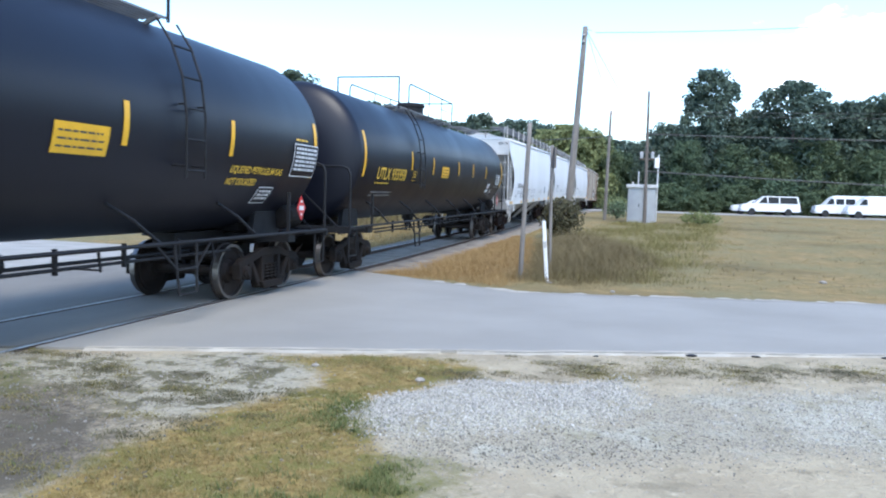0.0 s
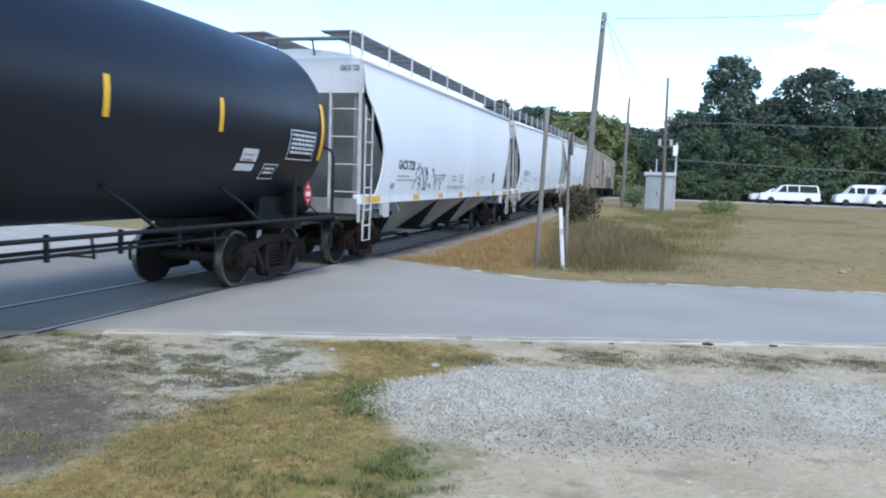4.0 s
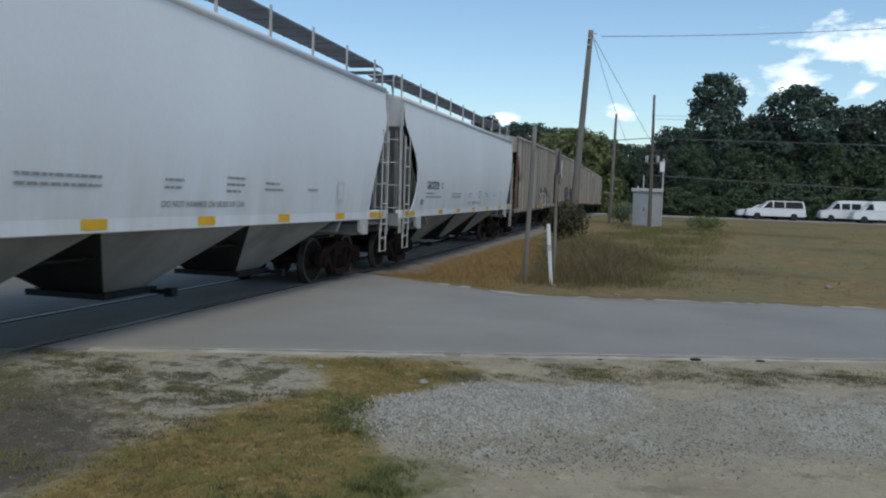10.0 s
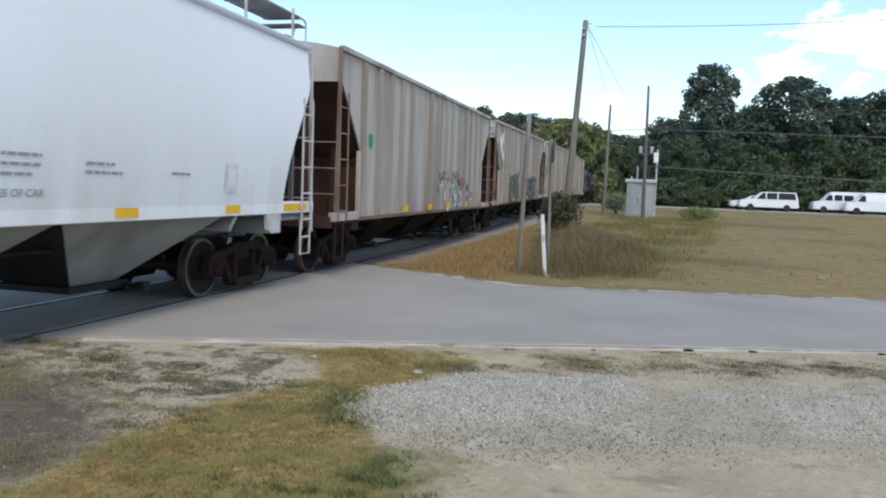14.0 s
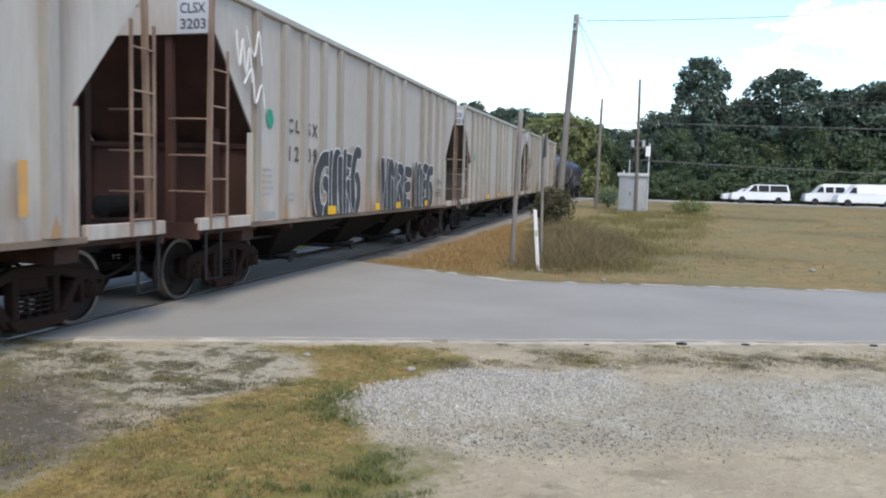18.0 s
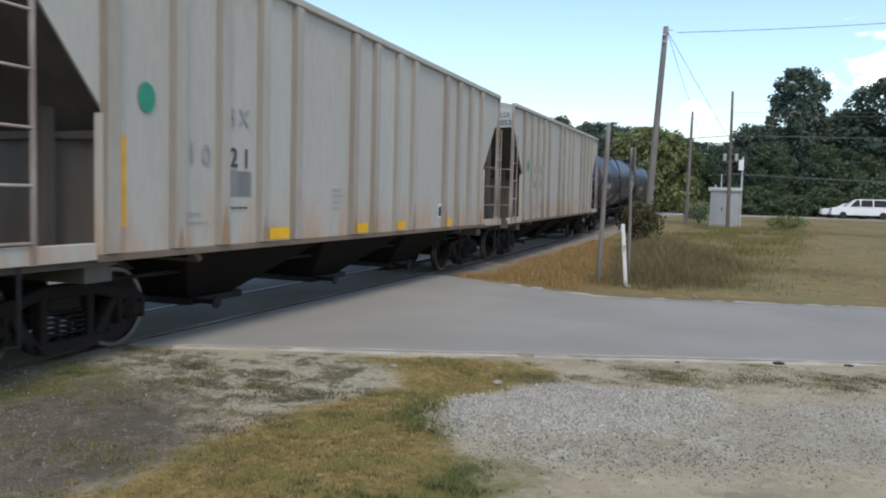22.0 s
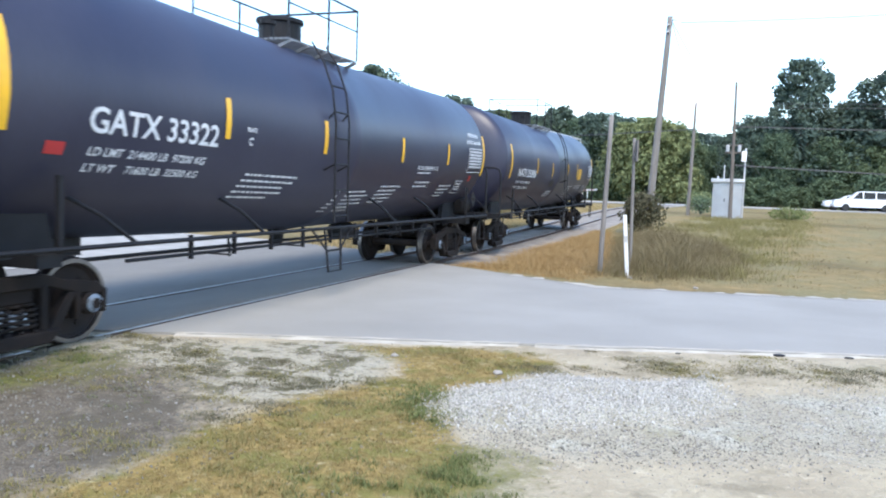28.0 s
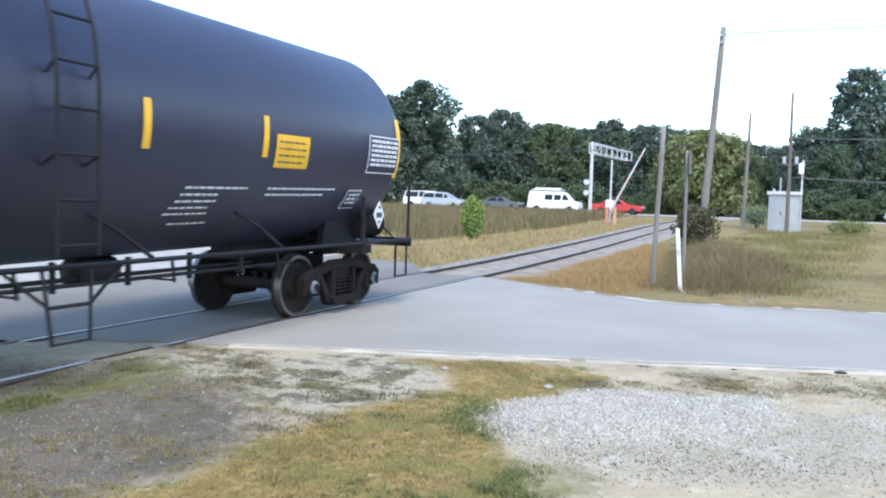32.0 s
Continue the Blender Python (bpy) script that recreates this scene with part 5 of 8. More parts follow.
        box(bm, -0.62, 0.62, y - 0.55, y + 0.55, 0.34, 0.42)
        rod(bm, (-0.95, y + 0.45, 0.36), (0.95, y + 0.45, 0.36), 0.035, 8)
        box(bm, 0.85, 0.98, y + 0.38, y + 0.52, 0.3, 0.42)
        part("outlet_gate", bm, M["black"], hop)
    bm = bm_new()
    tube(bm, [(0.9, -6, 0.95), (0.9, 6, 0.95)], 0.025, 6)
    lathe(bm, [(-0.35, 0.05), (-0.33, 0.18), (0.33, 0.18), (0.35, 0.05)], "y", (-0.5, -6.9, 1.45), n=14)
    box(bm, -0.4, 0.3, 6.7, 7.3, 1.24, 1.6)
    part("brake_gear", bm, M["black"], car)
    surf = white_surface()
    flat = lambda y, z: Vector((1.565, y, z))
    for y, w in ((-7.1, 0.95), (-4.1, 0.45), (-1.9, 0.42), (0.3, 0.42), (2.6, 0.42), (5.0, 0.42), (7.1, 0.9)):
        part("reflective_stripe", patch(flat, y - w / 2, y + w / 2, 1.34, 1.46, 1), M["yellow"], car, "yellow reflective stripe")
    for text, y, z, size, col in marks["text"]:
        part("lettering", bend(lettering(text, size, width=2.0 if len(text) > 12 else 1.18 if len(text) > 3 else None), lambda a, b, y=y, z=z: surf(y + a, z + b)), M[col], car, "painted lettering")
    for y, z, widths, col in marks["bars"]:
        part("small_print", bars(surf, y, z, widths, 0.095, 0.035, 0, random.Random(int(abs(y) * 100))), M[col], car)
    for k, (y, z, w, h, col) in enumerate(marks["boxes"]):
        part("panel_mark", patch(white_surface(0.012 + 0.003 * k), y, y + w, z, z + h, 3), M[col], car)
    if marks.get("plate"):
        part("lettering", bend(lettering(marks["plate"], 0.15, width=0.44), lambda a, b: Vector((0.98 + a, -7.575, 4.0 + b))), M["letter_black"], car, "painted lettering")
    if marks.get("end_scrawl"):
        bm = bm_new()
        for pts in ([(1.05, 2.3), (1.2, 2.2), (1.1, 2.05), (1.25, 1.95)], [(1.15, 1.75), (1.28, 1.9), (1.32, 1.7), (1.18, 1.62), (1.12, 1.75)], [(0.6, 2.0), (0.8, 2.2), (0.75, 1.8)]):
            tube(bm, [(x, -7.95, z) for x, z in pts], 0.02, 5)
        board = bm_new()
        box(board, 0.2, 1.45, -7.935, -7.925, 1.3, 2.45)
        part("end_board", board, M["endgrey"], car, "grey end board with black scrawl")
        part("spray_paint", bm, M["letter_black"], car, "black spray-painted scrawl")
    for stroke in marks.get("scrawl", ()):
        bm = bm_new()
        tube(bm, smooth_line([surf(y, z) for y, z in stroke]), 0.012, 5)
        part("spray_paint", bm, M["scrawl"], car, "faded spray-painted scrawl")
    bogie(car, -truck, "rust")
    bogie(car, truck, "rust")
    couplers(car, half)
    return car


RIBS = [-6.25, -5.25, -4.43, -3.57, -2.73, -0.94, -0.13, 0.84, 1.62, 3.42, 4.25, 5.1, 5.95]


def tan_hopper(u, label, paint, marks):
    half, truck = 8.3, 6.3
    car = make_car("hopper_wagon", label, u, half, truck)
    side_outline = [(-6.3, 1.14), (6.3, 1.14), (6.3, 2.55), (7.35, 3.8), (7.5, 3.95), (7.5, 4.5), (-7.5, 4.5), (-7.5, 3.95), (-7.35, 3.8), (-6.3, 2.55)]
    for s in (-1, 1):
        bm = bm_new()
        plate(bm, side_outline, s * 1.5, s * 1.53)
        side = part("side_sheet", bm, paint, car)
        for y in RIBS:
            bm = bm_new()
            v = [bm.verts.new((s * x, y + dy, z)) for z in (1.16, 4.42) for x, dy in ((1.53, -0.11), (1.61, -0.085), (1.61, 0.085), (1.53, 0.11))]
            # the two slanted flanks carry the painted shade, the front face does not
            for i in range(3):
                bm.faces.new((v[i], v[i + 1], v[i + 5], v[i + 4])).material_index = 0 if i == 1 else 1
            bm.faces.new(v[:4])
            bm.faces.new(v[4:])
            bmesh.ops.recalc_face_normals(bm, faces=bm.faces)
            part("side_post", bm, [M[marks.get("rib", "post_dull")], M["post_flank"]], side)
        for y in (-6.33, 6.33):
            bm = bm_new()
            box(bm, min(s * 1.46, s * 1.56), max(s * 1.46, s * 1.56), y - 0.03, y + 0.03, 1.1, 2.55)
            part("end_post", bm, paint, car)
        bm = bm_new()
        box(bm, min(s * 1.42, s * 1.59), max(s * 1.42, s * 1.59), -6.45, 6.45, 1.08, 1.15)
        part("side_sill", bm, marks["sill"], car)
        for e in (-1, 1):
            bm = bm_new()
            box(bm, min(s * 1.5, s * 1.59), max(s * 1.5, s * 1.59), min(e * 6.45, e * 7.9), max(e * 6.45, e * 7.9), 1.1, 1.27)
            bmesh.ops.bevel(bm, geom=bm.edges[:], offset=0.008, segments=1, affect="EDGES")
            part("end_sill", bm, paint, car)
        bm = bm_new()
        box(bm, min(s * 1.48, s * 1.6), max(s * 1.48, s * 1.6), -7.52, 7.52, 4.44, 4.55)
        bmesh.ops.bevel(bm, geom=bm.edges[:], offset=0.015, segments=1, affect="EDGES")
        part("top_chord", bm, paint, car)
    bm = bm_new()
    xs = [-1.52, -1.0, -0.5, 0, 0.5, 1.0, 1.52]
    a = [[bm.verts.new((x, y, 4.5 + 0.18 * (1 - (x / 1.52) ** 2))) for x in xs] for y in (-7.5, 7.5)]
    for i in range(6):
        bm.faces.new((a[0][i], a[0][i + 1], a[1][i + 1], a[1][i]))
    bm.faces.new(a[0])
    bm.faces.new(a[1])
    bmesh.ops.recalc_face_normals(bm, faces=bm.faces)
    part("roof", bm, paint, car)
    bm = bm_new()
    box(bm, -0.35, 0.35, -6.8, 6.8, 4.66, 4.74)
    for k in range(8):
        box(bm, -0.45, 0.45, -6.6 + 1.7 * k, -5.6 + 1.7 * k, 4.7, 4.79)
    part("hatch_cover", bm, paint, car)
    for s in (-1, 1):
        bm = bm_new()
        box(bm, -0.45, 0.45, s * 7.55 - 0.18, s * 7.55 + 0.18, 4.7, 4.73)
        part("running_board", bm, M["under"], car)
        bm = bm_new()
        plate(bm, [(s * 7.46, 4.5), (s * 7.5, 4.5), (s * 7.5, 3.85), (s * 7.46, 3.85)], -1.5, 1.5)
        part("end_sheet", bm, paint, car)
        bm = bm_new()
        plate(bm, [(s * 7.48, 3.88), (s * 7.44, 3.88), (s * 4.7, 1.0), (s * 4.76, 0.96)], -1.48, 1.48)
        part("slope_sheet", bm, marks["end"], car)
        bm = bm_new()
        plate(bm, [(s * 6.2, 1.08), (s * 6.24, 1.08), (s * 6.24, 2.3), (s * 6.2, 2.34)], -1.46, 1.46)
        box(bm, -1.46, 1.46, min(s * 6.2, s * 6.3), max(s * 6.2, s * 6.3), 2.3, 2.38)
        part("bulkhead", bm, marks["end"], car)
        bm = bm_new()
        box(bm, -1.5, 1.5, min(s * 6.1, s * 7.9), max(s * 6.1, s * 7.9), 1.03, 1.08)
        box(bm, -1.55, 1.55, s * 7.88 - 0.04, s * 7.88 + 0.04, 0.98, 1.2)
        box(bm, -0.25, 0.25, min(s * 4.4, s * 7.8), max(s * 4.4, s * 7.8), 0.78, 1.03)
        box(bm, -1.45, 1.45, s * truck - 0.18, s * truck + 0.18, 0.86, 1.03)
        beam(bm, (0.8, s * 7.4, 1.1), (0.8, s * 7.4, 3.85), 0.1, 0.1)
        beam(bm, (-0.8, s * 7.4, 1.1), (-0.8, s * 7.4, 3.85), 0.1, 0.1)
        beam(bm, (0.8, s * 7.4, 3.8), (0.35, s * 6.6, 1.1), 0.08, 0.08)
        beam(bm, (1.0, s * 6.5, 1.1), (1.0, s * 6.5, 2.6), 0.12, 0.08)
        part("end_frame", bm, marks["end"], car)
        for side in (-1, 1):
            bm = bm_new()
            beam(bm, (side * 1.54, s * 7.62, 1.1), (side * 1.54, s * 7.52, 4.5), 0.07, 0.06)
            part("corner_post", bm, marks["post"], car)
            y0, y1 = sorted((s * 7.64, s * 7.2))
            ladder(car, "side_ladder", side * 1.6, y0, y1, 1.1, 3.65, 5, marks["post"], 0.016)
            bm = bm_new()
            tube(bm, [(side * 1.58, s * 7.74, 1.1), (side * 1.58, s * 7.74, 0.4), (side * 1.58, s * 7.34, 0.4), (side * 1.58, s * 7.34, 1.1)], 0.022, 6)
            part("step", bm, M["black"], car)
        bm = bm_new()
        for x in (-1.4, -0.95):
            tube(bm, [(x, s * 7.86, 1.1), (x, s * 7.86, 4.3)], 0.025, 6)
        for k in range(6):
            rod(bm, (-1.4, s * 7.86, 1.5 + 0.5 * k), (-0.95, s * 7.86, 1.5 + 0.5 * k), 0.016, 6)
        part("end_ladder", bm, marks["post"], car)
        for z in (1.63, 2.14, 2.65):
            bm = bm_new()
            rod(bm, (0.95, s * 7.66, z), (1.54, s * 7.66, z), 0.014, 6)
            part("end_grab_iron", bm, marks["post"], car)
    for y in (-3.3, 0.0, 3.3):
        bm = bm_new()
        top = [bm.verts.new((x, y + dy, 1.08)) for x, dy in ((-1.42, -1.62), (1.42, -1.62), (1.42, 1.62), (-1.42, 1.62))]
        low = [bm.verts.new((x, y + dy, 0.36)) for x, dy in ((-0.55, -0.5), (0.55, -0.5), (0.55, 0.5), (-0.55, 0.5))]
        for i in range(4):
            bm.faces.new((top[i], top[(i + 1) % 4], low[(i + 1) % 4], low[i]))
        bm.faces.new(low[::-1])
        bmesh.ops.recalc_face_normals(bm, faces=bm.faces)
        hop = part("outlet_hopper", bm, M["dark_outlet"], car)
        bm = bm_new()
        box(bm, -0.65, 0.65, y - 0.6, y + 0.6, 0.27, 0.36)
        rod(bm, (-1.0, y - 0.5, 0.33), (1.0, y - 0.5, 0.33), 0.035, 8)
        rod(bm, (1.0, y - 0.5, 0.33), (1.03, y - 0.5, 0.33), 0.085, 10)
        part("outlet_gate", bm, M["black"], hop)
    bm = bm_new()
    tube(bm, [(0.95, -6, 0.8), (0.95, 6, 0.8)], 0.025, 6)
    lathe(bm, [(-0.35, 0.05), (-0.33, 0.18), (0.33, 0.18), (0.35, 0.05)], "y", (-0.5, -6.9, 1.35), n=14)
    part("brake_gear", bm, M["black"], car)
    surf = lambda y, z: Vector((1.545, y, z))
    over = lambda y, z: Vector((1.622, y, z))
    film = lambda y, z: Vector((1.655 if marks.get("tags") else 1.63, y, z))
    streak = lambda y, z: Vector((1.615, y, z))
    for y, w in marks["yellow"]:
        part("reflective_stripe", patch(film, y - w / 2, y + w / 2, 1.18, 1.34, 1), M["yellow"], car, "yellow reflective stripe")
    for y, z0, z1 in marks["tall"]:
        part("reflective_stripe", patch(surf if z1 - z0 > 0.6 else film, y - 0.06, y + 0.06, z0, z1, 2), M["yellow_tall" if z1 - z0 > 0.6 else "yellow_worn"], car, "tall yellow reflective stripe" if z1 - z0 > 0.6 else "worn orange reflective stripe")
    if marks.get("dot"):
        bm = bm_new()
        ring = [surf(marks["dot"][0] + 0.13 * math.cos(a), marks["dot"][1] + 0.16 * math.sin(a)) for a in [2 * math.pi * i / 24 for i in range(24)]]
        bm.faces.new([bm.verts.new(p) for p in ring])
        part("painted_dot", bm, M["green_dot"], car, "green painted dot")
    for text, y, z, size, col in marks["text"]:
        part("lettering", bend(lettering(text, size, 0.3, weight=0.0) if col == "spray_black" else lettering(text, size), lambda a, b, y=y, z=z, f=over if col == "spray_black" else surf: f(y + a, z + b)), M[col], car, "painted lettering")
    for y, z, widths, col in marks["bars"]:
        part("small_print", bars(surf, y, z, widths, 0.1, 0.026, 0, random.Random(int(abs(y) * 100))), M[col], car)
    for k, (y, z, w, h, col) in enumerate(marks["boxes"]):
        part("panel_mark", patch(lambda y, z, k=k: Vector((1.536 + 0.002 * k, y, z)), y, y + w, z, z + h, 1), M[col], car)
    if marks.get("plate"):
        bm = bm_new()
        box(bm, 0.98, 1.48, -7.512, -7.504, 3.86, 4.4)
        board = part("number_board", bm, M["board_pale"], car, "pale number board on the end")
        for text, z in zip(marks["plate"], (4.14, 3.92)):
            part("lettering", bend(lettering(text, 0.2, width=0.4), lambda a, b, z=z: Vector((1.03 + a, -7.516, z + b))), M["letter_black"], board, "painted lettering")
    rng = random.Random(int(u))
    for y in RIBS:
        if rng.random() < marks["rust"]:
            h, w = rng.uniform(0.2, 0.55), rng.uniform(0.04, 0.09)
            bm = bm_new()
            bm.faces.new([bm.verts.new(streak(y + a * w, 1.16 + b * h)) for a, b in ((-1, 0), (1, 0), (0.8, 0.3), (0.9, 0.45), (0.3, 0.7), (0.2, 1), (-0.1, 0.9), (-0.4, 0.6), (-0.8, 0.4))])
            part("rust_streak", bm, M["ochre"], car, "rust-coloured streak")
    for k, (glyph, y, z, w, h) in enumerate(marks.get("tags", ())):
        graffiti(car, y, z, w, h, glyph, 3 * k)
    for col, stroke in marks.get("scrawl", ()):
        bm = bm_new()
        tube(bm, smooth_line([over(y, z) for y, z in stroke]), 0.016, 5)
        part("spray_paint", bm, M[col], car, "faded spray-painted scrawl")
    if marks.get("splash"):
        bm = bm_new()
        bm.faces.new([bm.verts.new(over(y, z)) for y, z in marks["splash"]])
        part("spray_paint", bm, M["red_blot"], car, "faded red spray-painted blot")
    bogie(car, -truck, marks.get("bogie", "rust"))
    bogie(car, truck, marks.get("bogie", "rust"))
    couplers(car, half)
    return car


GLYPHS = {
    "curl": [[(0.9, 0.96), (0.5, 0.95), (0.2, 0.72), (0.14, 0.4), (0.3, 0.1), (0.62, 0.06)], [(0.6, 0.56), (0.84, 0.44), (0.84, 0.2), (0.66, 0.06)]],
    "stem": [[(0.5, 0.98), (0.46, 0.6), (0.52, 0.05)]],
    "fork": [[(0.2, 0.95), (0.32, 0.5), (0.5, 0.06)], [(0.8, 0.95), (0.72, 0.5), (0.52, 0.06)]],
    "arch": [[(0.2, 0.05), (0.2, 0.8), (0.42, 0.96), (0.66, 0.8)], [(0.66, 0.85), (0.7, 0.45), (0.85, 0.05)]],
    "loop": [[(0.22, 0.05), (0.22, 0.92)], [(0.3, 0.92), (0.72, 0.86), (0.72, 0.6), (0.34, 0.5)], [(0.36, 0.48), (0.62, 0.3), (0.85, 0.05)]],
    "comb": [[(0.24, 0.05), (0.2, 0.5), (0.26, 0.93)], [(0.3, 0.93), (0.82, 0.9)], [(0.3, 0.52), (0.72, 0.54)], [(0.3, 0.1), (0.84, 0.08)]],
}


def graffiti(car, y, z, w, h, glyph, level):
    """A swollen letter sprayed in black, each stroke with a white contour over the last."""
    for k, line in enumerate(GLYPHS[glyph]):
        pts = smooth_line([(0, y + w * a, z + h * b) for a, b in line], 5)
        for mi, grow in ((1, 0.022), (0, 0.0)):
            bm = bm_new()
            r = 0.125 * min(1.15, w / 0.5) + grow
            x = 1.624 + 0.0022 * ((level + k) % 11) + (0.0 if mi else 0.001)
            left, right = [], []
            for i, p in enumerate(pts):
                d = (pts[min(i + 1, len(pts) - 1)] - pts[max(i - 1, 0)]).normalized()
                s = Vector((0, -d.z, d.y))
                left.append(p + s * r)
                right.append(p - s * r)
            d0, d1 = (pts[0] - pts[1]).normalized(), (pts[-1] - pts[-2]).normalized()
            cap0 = [pts[0] + r * (math.cos(q) * d0 + math.sin(q) * Vector((0, -d0.z, d0.y))) for q in (0.9, 0.45, 0, -0.45, -0.9)]
            cap1 = [pts[-1] + r * (math.cos(q) * d1 + math.sin(q) * Vector((0, -d1.z, d1.y))) for q in (0.9, 0.45, 0, -0.45, -0.9)]
            rows = [[bm.verts.new((x, v.y, max(1.165, v.z))) for v in side] for side in (left, right)]
            for i in range(len(pts) - 1):
                bm.faces.new((rows[0][i], rows[0][i + 1], rows[1][i + 1], rows[1][i]))
            for cap, i, turn in ((cap0, 0, 1), (cap1, -1, -1)):
                ring = [rows[1][i]] + [bm.verts.new((x, v.y, max(1.165, v.z))) for v in cap] + [rows[0][i]]
                if turn < 0:
                    ring = [rows[0][i]] + [bm.verts.new((x, v.y, max(1.165, v.z))) for v in cap] + [rows[1][i]]
                bm.faces.new(ring)
            part("spray_outline" if mi else "spray_paint", bm, M["letter_white" if mi else "spray_black"], car, "white sprayed contour" if mi else "black spray-painted stroke")


M["spray_black"] = material("black_spray_paint", (0.022, 0.024, 0.026), 0.7, dark=(0.1, 0.1, 0.096), scale=2.2, amount=0.45, fine=30, bump=0)


def reference_y(t):
    """Where the coupling between the two leading hopper wagons stands along the line."""
    return 50.145 - 4.81715 * t - 0.0083 * t * t - 0.000214 * t ** 3


R1, Z1 = 1.54, 2.66
R2, Z2 = 1.53, 2.63
tank_car(-45.1, 9.5, 7.5, R1, Z1, 8.78, "plain", "glossy black tank wagon with yellow reflective stripes", {
    "turned": True, "ladder": 4.2, "stripes": [(-8.15, 2.6, 1.0, 0.13), (-5.0, 2.6, 0.5, 0.1), (0.0, 2.6, 0.5, 0.1), (3.02, 2.55, 0.52, 0.1), (5.4, 2.56, 0.52, 0.1), (8.3, 2.55, 1.0, 0.12)],
    "text": [("LIQUEFIED PETROLEUM GAS", 5.5, 2.06, 0.16, 0.0, "letter_yellow", 1.65), ("NOT ODORIZED", 5.5, 1.86, 0.16, 0.0, "letter_yellow", 0.9)],
    "bars": [(7.5, 2.72, [0.5], "letter_yellow", 0)],
    "boxes": [(1.9, 2.14, 0.85, 0.34, "yellow", "letter_black"), (7.45, 2.06, 0.95, 0.58, "letter_white", "frame"), (6.6, 1.5, 0.5, 0.34, "letter_white", "frame")], "diamond": "red"})
tank_car(-26.1, 9.5, 7.5, R1, Z1, 8.78, "plain", "glossy black tank wagon with yellow lettering and stripes", {
    "ladder": -4.05, "stripes": [(-8.05, 2.68, 1.0, 0.13), (-4.58, 2.66, 0.48, 0.1), (-2.48, 2.6, 0.48, 0.1), (0.6, 2.62, 0.46, 0.1), (2.78, 2.62, 0.46, 0.1), (5.05, 2.62, 0.46, 0.1), (8.3, 2.6, 1.0, 0.12)],
    "text": [("UTLX 955958", -7.15, 2.14, 0.4, 0.0, "letter_yellow", 2.15)],
    "bars": [(-7.15, 2.06, [1.0], "letter_yellow", 0), (-7.1, 1.82, [1.5, 1.5], "letter_faded", 0)],
    "boxes": [(-4.4, 2.14, 0.32, 0.26, "letter_yellow", "frame"), (-1.5, 2.3, 0.82, 0.32, "yellow", "letter_black"), (7.1, 2.08, 0.95, 0.5, "letter_white", "frame"), (5.75, 2.0, 0.45, 0.2, "letter_white", "red"), (5.7, 1.84, 0.5, 0.12, "letter_white", None), (6.5, 1.7, 0.45, 0.28, "letter_white", "frame")], "diamond": "red"})
H1_S1 = [[(-4.53, 1.6), (-4.29, 1.86), (-4.08, 1.88), (-3.93, 1.8), (-4.12, 1.74), (-3.95, 1.72), (-4.09, 1.56)], [(-4.34, 1.92), (-4.35, 2.0), (-4.3, 2.09), (-4.14, 2.15), (-3.95, 2.13), (-3.81, 2.04)], [(-4.03, 1.91), (-3.97, 1.99), (-3.85, 2.04), (-3.75, 1.97), (-3.69, 1.79), (-3.71, 1.56)], [(-3.75, 2.14), (-3.6, 2.11), (-3.47, 1.98), (-3.54, 1.95)], [(-3.41, 2.16), (-3.45, 2.06), (-3.35, 1.92), (-3.52, 1.56)], [(-3.52, 1.95), (-3.6, 1.57)]]
H1_S2 = [[(-3.03, 2.07), (-2.91, 2.12), (-2.83, 2.01), (-2.91, 1.89)], [(-3.34, 1.68), (-3.15, 1.73), (-3.06, 1.62)], [(-2.68, 1.97), (-2.7, 1.83), (-2.76, 1.69)], [(-2.54, 1.83), (-2.65, 1.57)], [(-2.24, 1.84), (-2.32, 1.75)], [(-2.06, 1.81), (-2.2, 1.57)], [(-2.03, 1.95), (-1.78, 1.98), (-1.65, 1.95)]]
white_hopper(-8.3, "smooth-sided white hopper wagon with faint pencil-thin graffiti", {
    "text": [("GACX 7228", -5.65, 2.06, 0.3, "letter_black"), ("C", -4.25, 2.06, 0.26, "letter_black"), ("DO NOT HAMMER ON SIDES OF CAR", -1.38, 1.59, 0.11, "letter_faded")],
    "bars": [(-5.7, 1.92, [0.9, 1.5], "letter_faded"), (-2.75, 1.97, [0.33, 0.33], "letter_faded"), (-2.38, 1.98, [0.6, 0.6], "letter_faded"), (-0.95, 1.95, [0.46, 0.46], "letter_faded"), (-0.15, 2.0, [0.5, 0.5, 0.5], "letter_faded"), (2.0, 1.86, [0.4], "letter_faded"), (2.7, 1.97, [0.6, 0.6, 0.5], "letter_faded")],
    "plate": "GACX 7228", "boxes": [(4.34, 1.66, 0.5, 0.5, "letter_white"), (4.42, 1.76, 0.3, 0.34, "blue_panel"), (-6.1, 1.62, 0.25, 0.12, "letter_faded")],
    "scrawl": H1_S1 + H1_S2})
